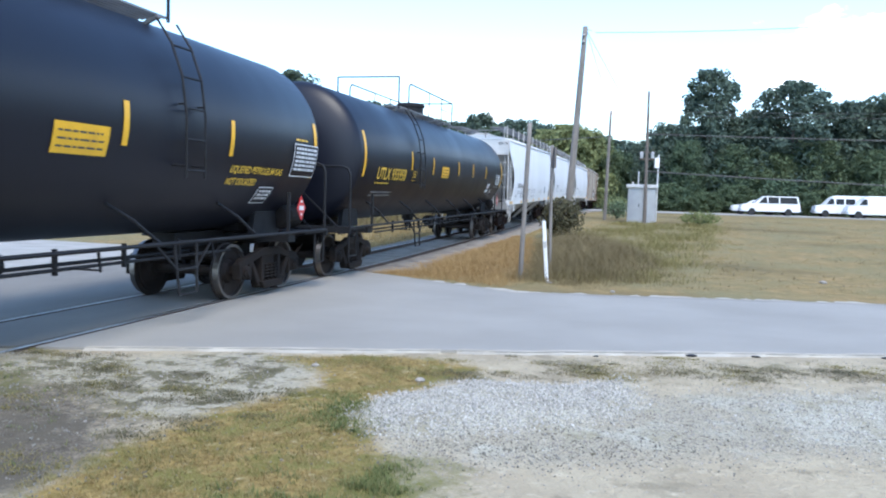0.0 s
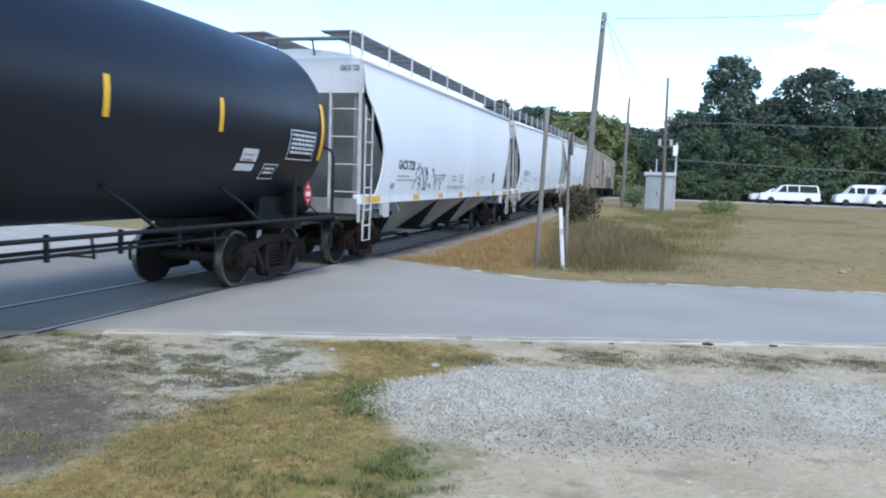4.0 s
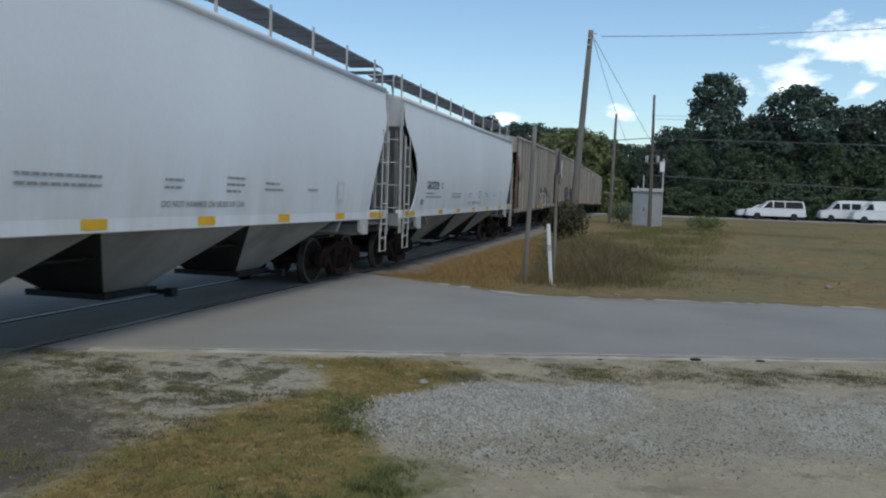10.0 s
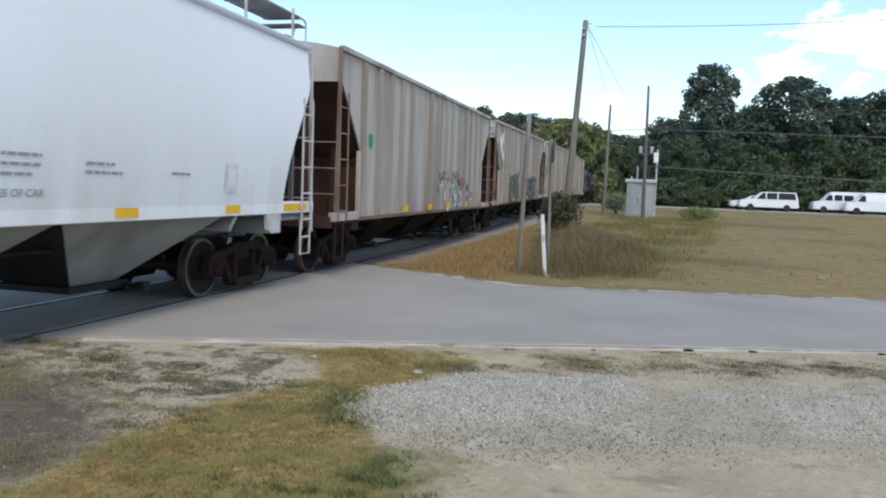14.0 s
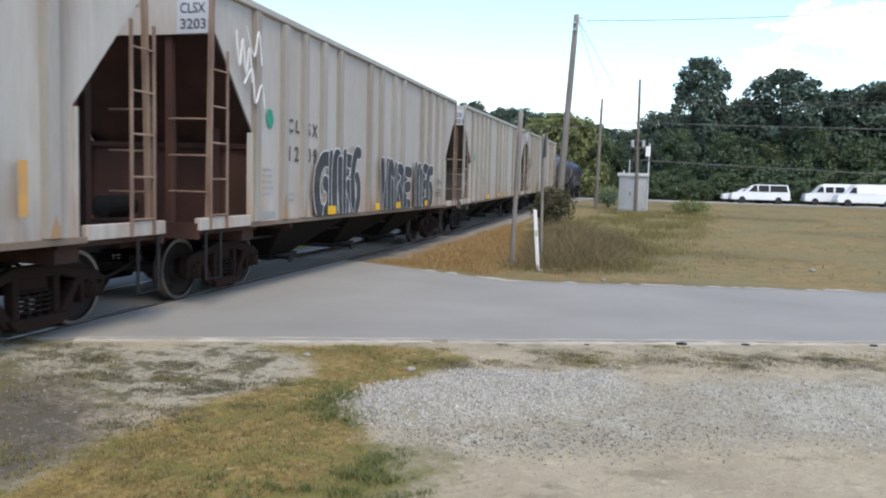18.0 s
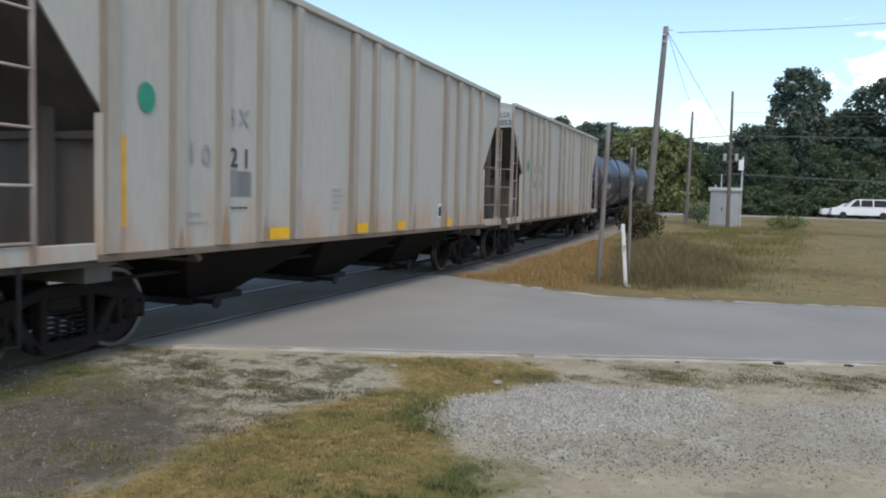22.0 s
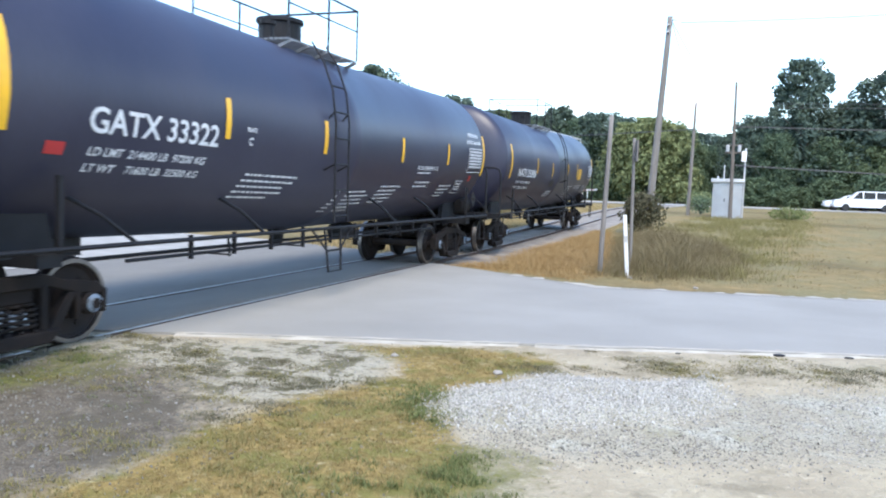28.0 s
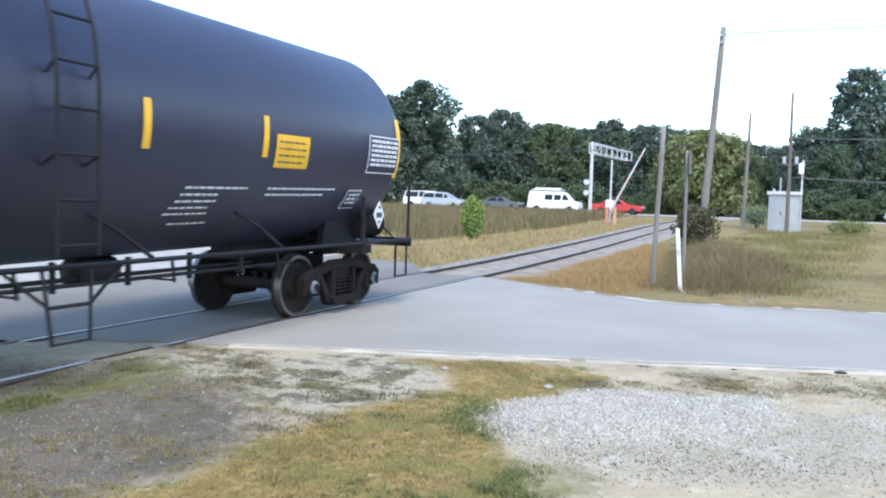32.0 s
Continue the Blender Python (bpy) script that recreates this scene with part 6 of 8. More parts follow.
white_hopper(8.3, "smooth-sided white hopper wagon with black lettering", {
    "plate": "GACX 7214", "end_scrawl": True,
    "text": [("GACX  7214", -5.62, 2.04, 0.3, "letter_black"), ("C", -4.12, 2.06, 0.26, "letter_black"), ("DO NOT HAMMER ON SIDES OF CAR", -0.75, 1.59, 0.11, "letter_faded")],
    "bars": [(-5.7, 1.94, [0.9, 1.6], "letter_faded"), (-3.05, 1.94, [1.2, 1.2], "letter_faded"), (-0.72, 1.95, [0.4, 0.35], "letter_faded"), (0.72, 2.02, [0.5, 0.5, 0.4], "letter_faded"), (1.85, 1.97, [0.5, 0.6], "letter_faded"), (3.4, 1.9, [0.4], "letter_faded")],
    "boxes": [(-6.3, 1.64, 0.22, 0.12, "letter_faded"), (4.7, 1.66, 0.34, 0.4, "letter_white"), (4.76, 1.72, 0.2, 0.26, "white")]})
white_hopper(24.9, "smooth-sided white hopper wagon with black lettering", {
    "text": [("GACX7229", -5.75, 2.04, 0.3, "letter_black"), ("C", -4.3, 2.06, 0.26, "letter_black"), ("DO NOT HAMMER ON SIDES OF CAR", -0.72, 1.59, 0.11, "letter_faded")],
    "bars": [(-5.8, 1.94, [0.9, 1.6], "letter_faded"), (-3.0, 1.94, [1.2, 1.2], "letter_faded"), (-0.72, 1.95, [0.4, 0.35], "letter_faded"), (0.72, 2.02, [0.5, 0.5, 0.4], "letter_faded"), (1.85, 1.97, [0.5, 0.6], "letter_faded"), (3.4, 1.9, [0.4], "letter_faded")],
    "boxes": [(-6.25, 1.62, 0.24, 0.14, "letter_faded"), (4.7, 1.66, 0.34, 0.4, "letter_white"), (4.76, 1.72, 0.2, 0.26, "white")]})
# recessed ends of the pale wagons: tan darkened to stand in for shade
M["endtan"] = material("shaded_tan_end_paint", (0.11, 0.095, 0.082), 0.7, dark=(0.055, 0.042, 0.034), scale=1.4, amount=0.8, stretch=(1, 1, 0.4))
B1_K1 = [[(-0.11, 2.2), (0.02, 2.19), (0.08, 1.98), (0.24, 2.07), (0.36, 2.15), (0.39, 2.27), (0.75, 2.24)], [(0.08, 1.98), (0.25, 1.9)], [(0.36, 2.15), (0.43, 2.03)], [(1.06, 2.09), (1.31, 2.06), (1.46, 1.98), (1.42, 1.82)], [(1.59, 2.31), (1.64, 2.06)], [(1.68, 2.15), (1.88, 2.22), (2.0, 2.11)], [(1.94, 2.29), (2.29, 2.28), (2.3, 2.07)]]
B1_K2 = [[(1.64, 1.93), (2.0, 2.06), (2.38, 2.01), (2.8, 1.72)], [(1.64, 1.54), (1.78, 1.55), (1.78, 1.35)], [(2.38, 1.57), (2.65, 1.48), (2.72, 1.36), (2.58, 1.32)], [(1.63, 1.32), (2.12, 1.38), (2.27, 1.18)], [(3.57, 1.68), (3.69, 1.92), (3.82, 1.7)], [(3.57, 1.38), (3.74, 1.53), (3.93, 1.39)], [(-0.2, 1.86), (-0.17, 1.66)], [(0.77, 2.09), (0.96, 2.03)]]
B1_W1 = [[(0.11, 1.83), (0.27, 1.87), (0.4, 1.93)], [(0.72, 1.98), (0.9, 1.88), (1.0, 1.68)], [(0.69, 1.68), (0.71, 1.42)], [(1.21, 1.99), (1.28, 1.79)], [(1.58, 1.83), (1.82, 1.98), (2.12, 1.98), (2.45, 1.76)], [(1.93, 1.57), (1.99, 1.19)], [(2.12, 1.61), (2.18, 1.26)], [(0.89, 1.18), (1.09, 1.1), (1.14, 1.24)]]
B1_RED = [[(2.59, 2.04), (2.87, 2.13), (3.02, 2.17), (3.33, 2.15), (3.41, 1.98), (3.17, 1.91), (2.94, 1.97)]]
M["pale_post"] = material("rust_stained_ladder_paint", (0.42, 0.38, 0.34), 0.7, dark=(0.2, 0.13, 0.09), scale=2.0, amount=0.8, stretch=(1, 1, 0.5))
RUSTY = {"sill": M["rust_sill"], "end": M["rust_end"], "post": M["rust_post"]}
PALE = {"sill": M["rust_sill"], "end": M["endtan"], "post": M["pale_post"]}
M["red_blot"] = material("faded_red_spray", (0.36, 0.1, 0.08), 0.7, dark=(0.3, 0.16, 0.13), scale=3, amount=0.7, bump=0)
tan_hopper(41.5, "rust-streaked tan ribbed hopper wagon with worn graffiti", M["brown"], {
    **RUSTY, "rib": "post_dark", "yellow": [(-3.3, 0.5), (-0.95, 0.45), (1.05, 0.5), (3.6, 0.3)], "tall": [(5.5, 1.4, 1.95)], "rust": 0.35, "dot": (-5.7, 2.8),
    "text": [], "bars": [(-5.2, 1.7, [0.5, 0.5], "letter_faded")], "boxes": [(4.55, 1.4, 0.32, 0.36, "letter_white"), (4.6, 1.46, 0.22, 0.24, "letter_black"), (1.95, 1.2, 0.6, 0.8, "grey_green"), (2.75, 1.2, 0.62, 0.85, "tan_light"), (0.9, 1.25, 0.6, 0.7, "tan_light"), (3.65, 1.2, 0.6, 0.8, "grey_green")],
    "scrawl": [("letter_black", k) for k in B1_K1 + B1_K2] + [("letter_white", k) for k in B1_W1], "splash": B1_RED[0]})
tan_hopper(58.1, "tan ribbed hopper wagon with black and white graffiti", M["tan"], {
    **RUSTY, "rib": "post_dark", "yellow": [(-3.3, 0.42), (-0.55, 0.3), (1.05, 0.4), (3.7, 0.3)], "tall": [(-6.08, 1.4, 2.36), (6.2, 1.6, 2.35)], "rust": 0.5, "dot": (-5.75, 2.82), "plate": ("CLSX", "3203"),
    "scrawl": [("letter_white", [(-7.0, 4.0), (-6.9, 3.5), (-6.8, 3.9), (-6.7, 3.4), (-6.6, 3.8), (-6.5, 3.3)]), ("letter_white", [(-6.7, 4.1), (-6.45, 3.7), (-6.3, 4.1), (-6.2, 3.6)]), ("letter_white", [(-6.75, 3.25), (-6.5, 3.5), (-6.4, 3.0), (-6.2, 3.3), (-6.1, 2.95)])],
    "text": [("C L", -5.08, 2.66, 0.32, "letter_black"), ("S X", -4.27, 2.64, 0.32, "letter_black"), ("1 2", -5.08, 2.16, 0.36, "letter_black"), ("0 9", -4.27, 2.16, 0.36, "letter_black"), ("I WAS", 4.78, 1.75, 0.32, "spray_black"), ("HERE", 4.85, 1.42, 0.34, "spray_black")],
    "bars": [(-6.1, 2.0, [0.45, 0.45, 0.5, 0.5, 0.4], "letter_faded"), (-5.2, 1.6, [0.5, 0.4], "letter_faded"), (-4.3, 1.6, [0.4], "letter_faded")], "boxes": [(-6.0, 1.2, 0.5, 0.1, "letter_faded")],
    "tags": [("curl", -4.1, 1.16, 0.85, 1.12), ("stem", -3.5, 1.17, 0.36, 1.2), ("arch", -3.25, 1.17, 0.6, 1.2), ("stem", -2.8, 1.17, 0.36, 1.25), ("loop", -2.6, 1.17, 0.62, 1.18), ("curl", -2.2, 1.2, 0.5, 1.28), ("fork", -0.35, 1.17, 0.72, 1.15), ("arch", 0.2, 1.17, 0.6, 1.12), ("stem", 0.68, 1.17, 0.4, 1.1), ("loop", 0.95, 1.17, 0.62, 1.08), ("comb", 1.5, 1.17, 0.72, 1.02), ("stem", 2.5, 1.17, 0.42, 1.15), ("arch", 2.75, 1.17, 0.66, 1.1), ("comb", 3.3, 1.17, 0.62, 1.15), ("curl", 3.75, 1.17, 0.62, 1.05)]})
tan_hopper(74.7, "pale grey ribbed hopper wagon with rust at the sill", M["tan_light"], {
    **PALE, "bogie": "steel", "yellow": [(-3.25, 0.5), (-0.7, 0.4), (0.95, 0.4), (3.6, 0.3)], "tall": [(-6.08, 1.42, 2.36), (5.9, 1.3, 2.0)], "rust": 0.6, "dot": (-5.72, 2.78), "plate": ("CLSX", "1021"),
    "text": [("1 0", -5.07, 2.12, 0.34, "letter_faded"), ("2 1", -4.27, 2.12, 0.34, "letter_black"), ("S X", -4.3, 2.64, 0.3, "letter_faded")],
    "bars": [(-5.2, 1.55, [0.4, 0.5], "letter_faded"), (-4.3, 1.62, [0.45], "letter_black"), (-1.6, 1.9, [0.3, 0.35, 0.3, 0.3], "letter_faded")], "boxes": [(-4.35, 1.75, 0.55, 0.32, "endgrey"), (3.1, 1.35, 0.24, 0.32, "letter_white"), (3.14, 1.4, 0.16, 0.2, "letter_black")]})
tan_hopper(91.3, "pale tan ribbed hopper wagon with black stencilled lettering", M["tan_light"], {
    **PALE, "bogie": "steel", "yellow": [], "tall": [(-6.08, 1.42, 2.36), (-3.68, 1.22, 1.74), (-2.78, 1.3, 1.76), (-1.02, 1.2, 1.72), (0.8, 1.16, 1.6)], "rust": 0.7, "dot": (-5.62, 2.82), "plate": ("CLSX", "1053"),
    "text": [("C L", -5.07, 2.66, 0.3, "letter_black"), ("S X", -4.25, 2.66, 0.3, "letter_black"), ("1 0", -5.05, 2.14, 0.34, "letter_black"), ("5 3", -4.25, 2.14, 0.34, "letter_black"), ("CAUTION", -5.92, 1.95, 0.11, "letter_faded"), ("LD LMT", -5.06, 1.55, 0.09, "letter_black"), ("LT WT", -5.06, 1.42, 0.09, "letter_black")],
    "bars": [(-5.95, 1.86, [0.45, 0.45, 0.5, 0.45, 0.4], "letter_faded"), (-5.92, 1.3, [0.6], "letter_faded"), (-4.25, 1.6, [0.4], "letter_black"), (-4.2, 1.48, [0.3], "letter_faded"), (-3.5, 1.45, [0.4], "letter_faded"), (-2.05, 1.85, [0.1, 0.15, 0.3, 0.4, 0.3, 0.15], "letter_faded"), (1.7, 1.6, [0.4, 0.4], "letter_faded")], "boxes": [(2.6, 1.45, 0.2, 0.32, "letter_white"), (2.63, 1.5, 0.14, 0.2, "letter_black")]})
tank_car(107.7, 8.1, 6.1, R2, Z2, 7.36, "funnel", "black tank wagon with white lettering and a sloping belly", {
    "ladder": -0.75, "stripes": [(-6.5, 2.68, 1.0, 0.13), (-3.37, 2.62, 0.5, 0.1), (-0.92, 2.6, 0.5, 0.1), (2.05, 2.56, 0.45, 0.1), (4.55, 2.56, 0.45, 0.1), (7.1, 2.6, 1.0, 0.12)],
    "text": [("GATX 33322", -5.55, 2.26, 0.36, 0.0, "letter_white", 2.0), ("LD LMT  214400 LB  97200 KG", -5.5, 2.02, 0.13, 0.2, "letter_white", 1.8), ("LT WT    71600 LB  32500 KG", -5.5, 1.84, 0.13, 0.2, "letter_white", 1.75), ("IN CASE OF EMERGENCY CALL", 2.9, 2.2, 0.11, 0.0, "letter_white", 1.15), ("METHIONINE", 5.97, 3.03, 0.13, 0.0, "letter_white", 0.72), ("HYDROXY ANALOGUE", 5.8, 2.86, 0.12, 0.0, "letter_white", 1.03), ("PLATE", -2.98, 2.5, 0.08, 0.0, "letter_white", None), ("C", -2.92, 2.33, 0.14, 0.0, "letter_white", None)],
    "bars": [(-2.8, 1.95, [1.3, 1.3, 1.1, 1.2, 0.9], "letter_white", 0.4), (0.0, 1.75, [1.0, 1.2, 1.1, 1.2, 0.9, 1.0], "letter_white", 0.5), (1.5, 1.85, [0.9, 0.8, 0.8, 0.8, 0.7], "letter_white", 0.4), (3.0, 1.94, [0.85, 0.75], "letter_white", 0), (4.5, 1.85, [0.75, 0.7, 0.6, 0.5], "letter_white", 0), (2.95, 2.15, [0.7], "letter_white", 0)],
    "boxes": [(-6.0, 2.0, 0.22, 0.13, "red", None), (5.94, 2.18, 1.04, 0.58, "letter_white", "frame"), (5.48, 1.63, 0.46, 0.34, "letter_white", "frame"), (6.25, 1.96, 0.14, 0.14, "red", None)], "diamond": "black"})
tank_car(123.95, 8.15, 6.15, R2, Z2, 7.4, "funnel", "weathered grey-black tank wagon with white lettering, last of the train", {
    "ladder": 0.7, "stripes": [(-6.4, 2.6, 0.98, 0.13), (-3.25, 2.58, 0.5, 0.1), (-0.95, 2.54, 0.48, 0.1), (1.74, 2.56, 0.5, 0.1), (3.64, 2.56, 0.5, 0.1), (7.09, 2.6, 0.95, 0.12)],
    "text": [("NATX 230806", -5.55, 2.2, 0.34, 0.0, "letter_white", 2.16), ("LD LMT  190500 LB  86400 KG", -5.6, 1.98, 0.12, 0.2, "letter_white", 1.75), ("LT WT    72500 LB  32900 KG", -5.6, 1.8, 0.12, 0.2, "letter_white", 1.7)],
    "bars": [(-1.0, 1.75, [0.9, 0.9, 0.7], "letter_white", 0.3), (2.45, 1.92, [1.05, 0.6, 0.7, 0.6, 0.7], "letter_white", 0.35), (3.9, 1.92, [1.6, 1.3], "letter_white", 0), (2.5, 1.4, [0.6], "letter_white", 0)],
    "head": "230806", "boxes": [(3.85, 2.19, 0.72, 0.42, "yellow", "letter_black"), (6.15, 2.18, 0.95, 0.58, "letter_white", "frame"), (5.85, 1.56, 0.4, 0.34, "letter_white", "frame"), (-1.0, 1.95, 0.55, 0.25, "tank", None)], "diamond": "letter_white"})


# ---- poles, posts and signals ----
M["wood_grey"] = material("dull_grey_wood", (0.22, 0.2, 0.18), 0.9, dark=(0.12, 0.11, 0.1), scale=3, amount=0.7, fine=30, stretch=(4, 4, 0.4), bump=0.4)


def pole(name, label, base, top, r0, r1, mat, extras=None):
    e = thing(name, label, "pole", at=base)
    bm = bm_new()
    d = Vector(top) - Vector(base)
    n, prev = 10, None
    steps = 6
    for k in range(steps + 1):
        t = k / steps
        c = d * t
        r = r0 + (r1 - r0) * t
        ring = [bm.verts.new((c.x + r * math.cos(2 * math.pi * i / n), c.y + r * math.sin(2 * math.pi * i / n), c.z - (0.3 if k == 0 else 0))) for i in range(n)]
        if prev:
            for i in range(n):
                bm.faces.new((prev[i], prev[(i + 1) % n], ring[(i + 1) % n], ring[i]))
        prev = ring
    bm.faces.new(prev)
    part("shaft", bm, mat, e, smooth=True)
    if extras:
        extras(e)
    return e


def main_pole_extras(e):
    bm = bm_new()
    tube(bm, [(0.45, 0, 10.2), (0.75, -0.05, 10.32), (0.9, -0.05, 10.28)], 0.03, 6)
    part("pole_bracket", bm, M["galv"], e)
    for z in (10.05, 9.7):
        bm = bm_new()
        rod(bm, (0.42, -0.14, z), (0.56, -0.14, z), 0.05, 8)
        part("insulator", bm, M["cabinet"], e)


def mast_extras(e):
    bm = bm_new()
    box(bm, -0.5, 0.45, -0.06, 0.06, 3.9, 4.0)
    box(bm, -0.5, 0.45, -0.06, 0.06, 4.35, 4.42)
    part("cross_arm", bm, M["wood_dark"], e)
    for x in (-0.35, 0.3):
        bm = bm_new()
        lathe(bm, [(0, 0.1), (0.35, 0.1), (0.4, 0.05)], "z", (x, -0.12, 4.0), n=10)
        part("transformer", bm, M["cabinet"], e)


pole("utility_pole", "tall leaning weathered wooden utility pole", (-3.85, 42.0, rise(42)), (-3.3, 42.05, 10.78), 0.2, 0.13, M["wood"], main_pole_extras)
pole("utility_pole", "thin wooden pole behind the shrub", (-2.42, 53.4, rise(53)), (-2.3, 53.4, 7.75), 0.12, 0.08, M["wood"])
pole("utility_pole", "dark wooden utility pole beside the metal cabinet", (0.15, 49.9, rise(50)), (0.06, 49.9, 8.5), 0.12, 0.07, M["wood_dark"], mast_extras)
pole("fence_post", "tall weathered grey wooden post in the weeds", (-2.66, 17.95, 0.0), (-2.56, 17.95, 3.52), 0.058, 0.05, M["wood_grey"])


def sign_back(e):
    bm = bm_new()
    plate(bm, [(-0.32, 2.55), (0.32, 2.55), (0.30, 3.05), (-0.30, 3.05)], -0.018, 0.018)
    bmesh.ops.transform(bm, matrix=Matrix.Rotation(radians(14), 4, "Z"), verts=bm.verts)
    part("sign_plate", bm, M["wood"], e, "weathered grey sign seen nearly edge on")


pole("sign_post", "thin grey signpost with a sign seen edge on", (-2.15, 19.4, 0.01), (-2.2, 19.4, 3.12), 0.042, 0.036, M["wood_grey"], sign_back)


def white_marker():
    e = thing("marker_post", "short leaning white-painted wooden marker post", "post", at=(-1.99, 17.6, 0.0))
    bm = bm_new()
    v = box(bm, -0.04, 0.04, -0.03, 0.03, -0.2, 1.32)
    for k in v[4:]:
        k.co.x -= 0.13
    bmesh.ops.bevel(bm, geom=bm.edges[:], offset=0.012, segments=1, affect="EDGES")
    part("post_body", bm, M["carwhite"], e)
    bm = bm_new()
    box(bm, -0.125, -0.045, -0.037, -0.03, 0.72, 0.86)
    part("faded_band", bm, M["white_dull"], e)


white_marker()


def cabinet():
    e = thing("signal_cabinet", "grey galvanised railway signal cabinet in the field", "cabinet", at=(-0.08, 52.3, rise(52) - 0.02))
    bm = bm_new()
    box(bm, -0.86, 0.86, -0.85, 0.85, 0.0, 2.22)
    bmesh.ops.bevel(bm, geom=bm.edges[:], offset=0.02, segments=1, affect="EDGES")
    part("body", bm, M["cabinet"], e)
    bm = bm_new()
    box(bm, -0.98, 0.98, -0.98, 0.98, 2.2, 2.42)
    bmesh.ops.bevel(bm, geom=bm.edges[:], offset=0.03, segments=1, affect="EDGES")
    part("cap", bm, M["galv"], e)
    for x in (-0.43, 0.43):
        bm = bm_new()
        box(bm, x - 0.38, x + 0.38, -0.872, -0.85, 0.15, 2.08)
        d = part("door", bm, M["cabinet"], e)
        bm = bm_new()
        box(bm, x + (0.25 if x < 0 else -0.3), x + (0.3 if x < 0 else -0.25), -0.91, -0.87, 1.0, 1.22)
        part("handle", bm, M["black"], d)
    bm = bm_new()
    rod(bm, (-0.25, 0.3, 2.4), (-0.25, 0.3, 3.3), 0.035, 6)
    rod(bm, (-0.6, 0.3, 2.4), (-0.6, 0.3, 2.6), 0.06, 6)
    part("vent_pipe", bm, M["galv"], e)
    bm = bm_new()
    rod(bm, (0.95, 0.9, -0.1), (0.95, 0.9, 4.4), 0.05, 8)
    m = part("antenna_mast", bm, M["galv"], e)
    bm = bm_new()
    box(bm, 0.72, 1.02, 0.6, 0.85, 3.55, 4.2)
    part("junction_box", bm, M["carwhite"], m)


cabinet()


def crossing_signals():
    """The highway crossing: a cantilever with lights, a mast and a gate."""
    e = thing("cantilever_signal", "galvanised cantilever crossing signal over the highway", "signal", at=(-17.1, 74.5, rise(74)))
    bm = bm_new()
    rod(bm, (0, 0, -0.3), (0, 0, 7.05), 0.18, 12, 0.14)
    box(bm, -0.4, 0.4, -0.4, 0.4, -0.2, 0.25)
    part("mast", bm, M["galv"], e)
    arm = bm_new()
    d = Vector((0.085, 1.0, 0)).normalized()
    L = 13.0
    for z in (6.88, 5.96):
        for off in (-0.3, 0.3):
            o = Vector((-d.y, d.x, 0)) * off
            rod(arm, o + Vector((0, 0, z)), o + d * L + Vector((0, 0, z)), 0.075, 6)
    for k in range(8):
        p = d * (L * k / 7)
        for off in (-0.3, 0.3):
            o = Vector((-d.y, d.x, 0)) * off
            rod(arm, p + o + Vector((0, 0, 5.96)), p + o + Vector((0, 0, 6.88)), 0.06, 6)
        for z in (5.96, 6.88):
            rod(arm, p + Vector((-0.3, 0, z)), p + Vector((0.3, 0, z)), 0.05, 6)
        if k < 7:
            q = d * (L * (k + 1) / 7)
            rod(arm, p + Vector((-0.3, 0, 5.96 if k % 2 else 6.88)), q + Vector((-0.3, 0, 6.88 if k % 2 else 5.96)), 0.04, 6)
    arm_ob = part("arm", arm, M["galv"], e)
    for k in (2.5, 4.5, 6.5):
        p = d * (L * k / 7)
        bm = bm_new()
        rod(bm, p + Vector((0.25, -0.3, 6.4)), p + Vector((0.25, -0.55, 6.4)), 0.26, 12)
        part("signal_lamp", bm, M["black"], arm_ob)
    for z in (3.2, 2.2):
        bm = bm_new()
        rod(bm, (-0.35, -0.2, z), (-0.35, -0.45, z), 0.26, 12)
        part("signal_lamp", bm, M["galv"], e)
    e2 = thing("crossing_mast", "white crossing gate mast with a raised striped arm", "signal", at=(-10.6, 52.0, rise(52)))
    bm = bm_new()
    rod(bm, (0, 0, -0.2), (0, 0, 4.2), 0.06, 10)
    part("mast", bm, M["galv"], e2)
    bm = bm_new()
    box(bm, -0.28, 0.2, -0.25, 0.25, 1.1, 1.62)
    bmesh.ops.bevel(bm, geom=bm.edges[:], offset=0.05, segments=2, affect="EDGES")
    part("gate_mechanism", bm, M["carwhite"], e2)
    for x in (-0.1, 0.42):
        bm = bm_new()
        box(bm, x - 0.08, x + 0.08, -0.5, -0.34, -0.1, 1.1)
        part("bollard", bm, M["rail_orange"], e2, "orange and white barrier post")
    arm = bm_new()
    n = 9
    for k in range(n):
        x0, x1 = 7.0 * k / n, 7.0 * (k + 1) / n
        h0, h1 = 0.1 - 0.05 * k / n, 0.1 - 0.05 * (k + 1) / n
        v = box(arm, x0, x1, -0.03, 0.03, -0.1, 0.1, k % 2)
        for q in v:
            q.co.z *= (h0 if q.co.x < (x0 + x1) / 2 else h1) / 0.1
    box(arm, -0.9, 0.0, -0.05, 0.05, -0.15, 0.15)
    g = part("gate_arm", arm, [M["galv"], M["faded_red"]], e2, "faded striped gate arm")
    return g


M["faded_red"] = material("faded_red_paint", (0.5, 0.3, 0.27), 0.6, dark=(0.55, 0.5, 0.47), scale=4, amount=0.6, bump=0)
M["rail_orange"] = material("faded_orange_paint", (0.55, 0.2, 0.09), 0.6, dark=(0.6, 0.5, 0.42), scale=4, amount=0.7, bump=0)
GATE_ARM = crossing_signals()
GATE_PIVOT = pose(0.3, -0.1, 1.36, 0, 0, 81)
GATE_ARM.matrix_basis = GATE_PIVOT


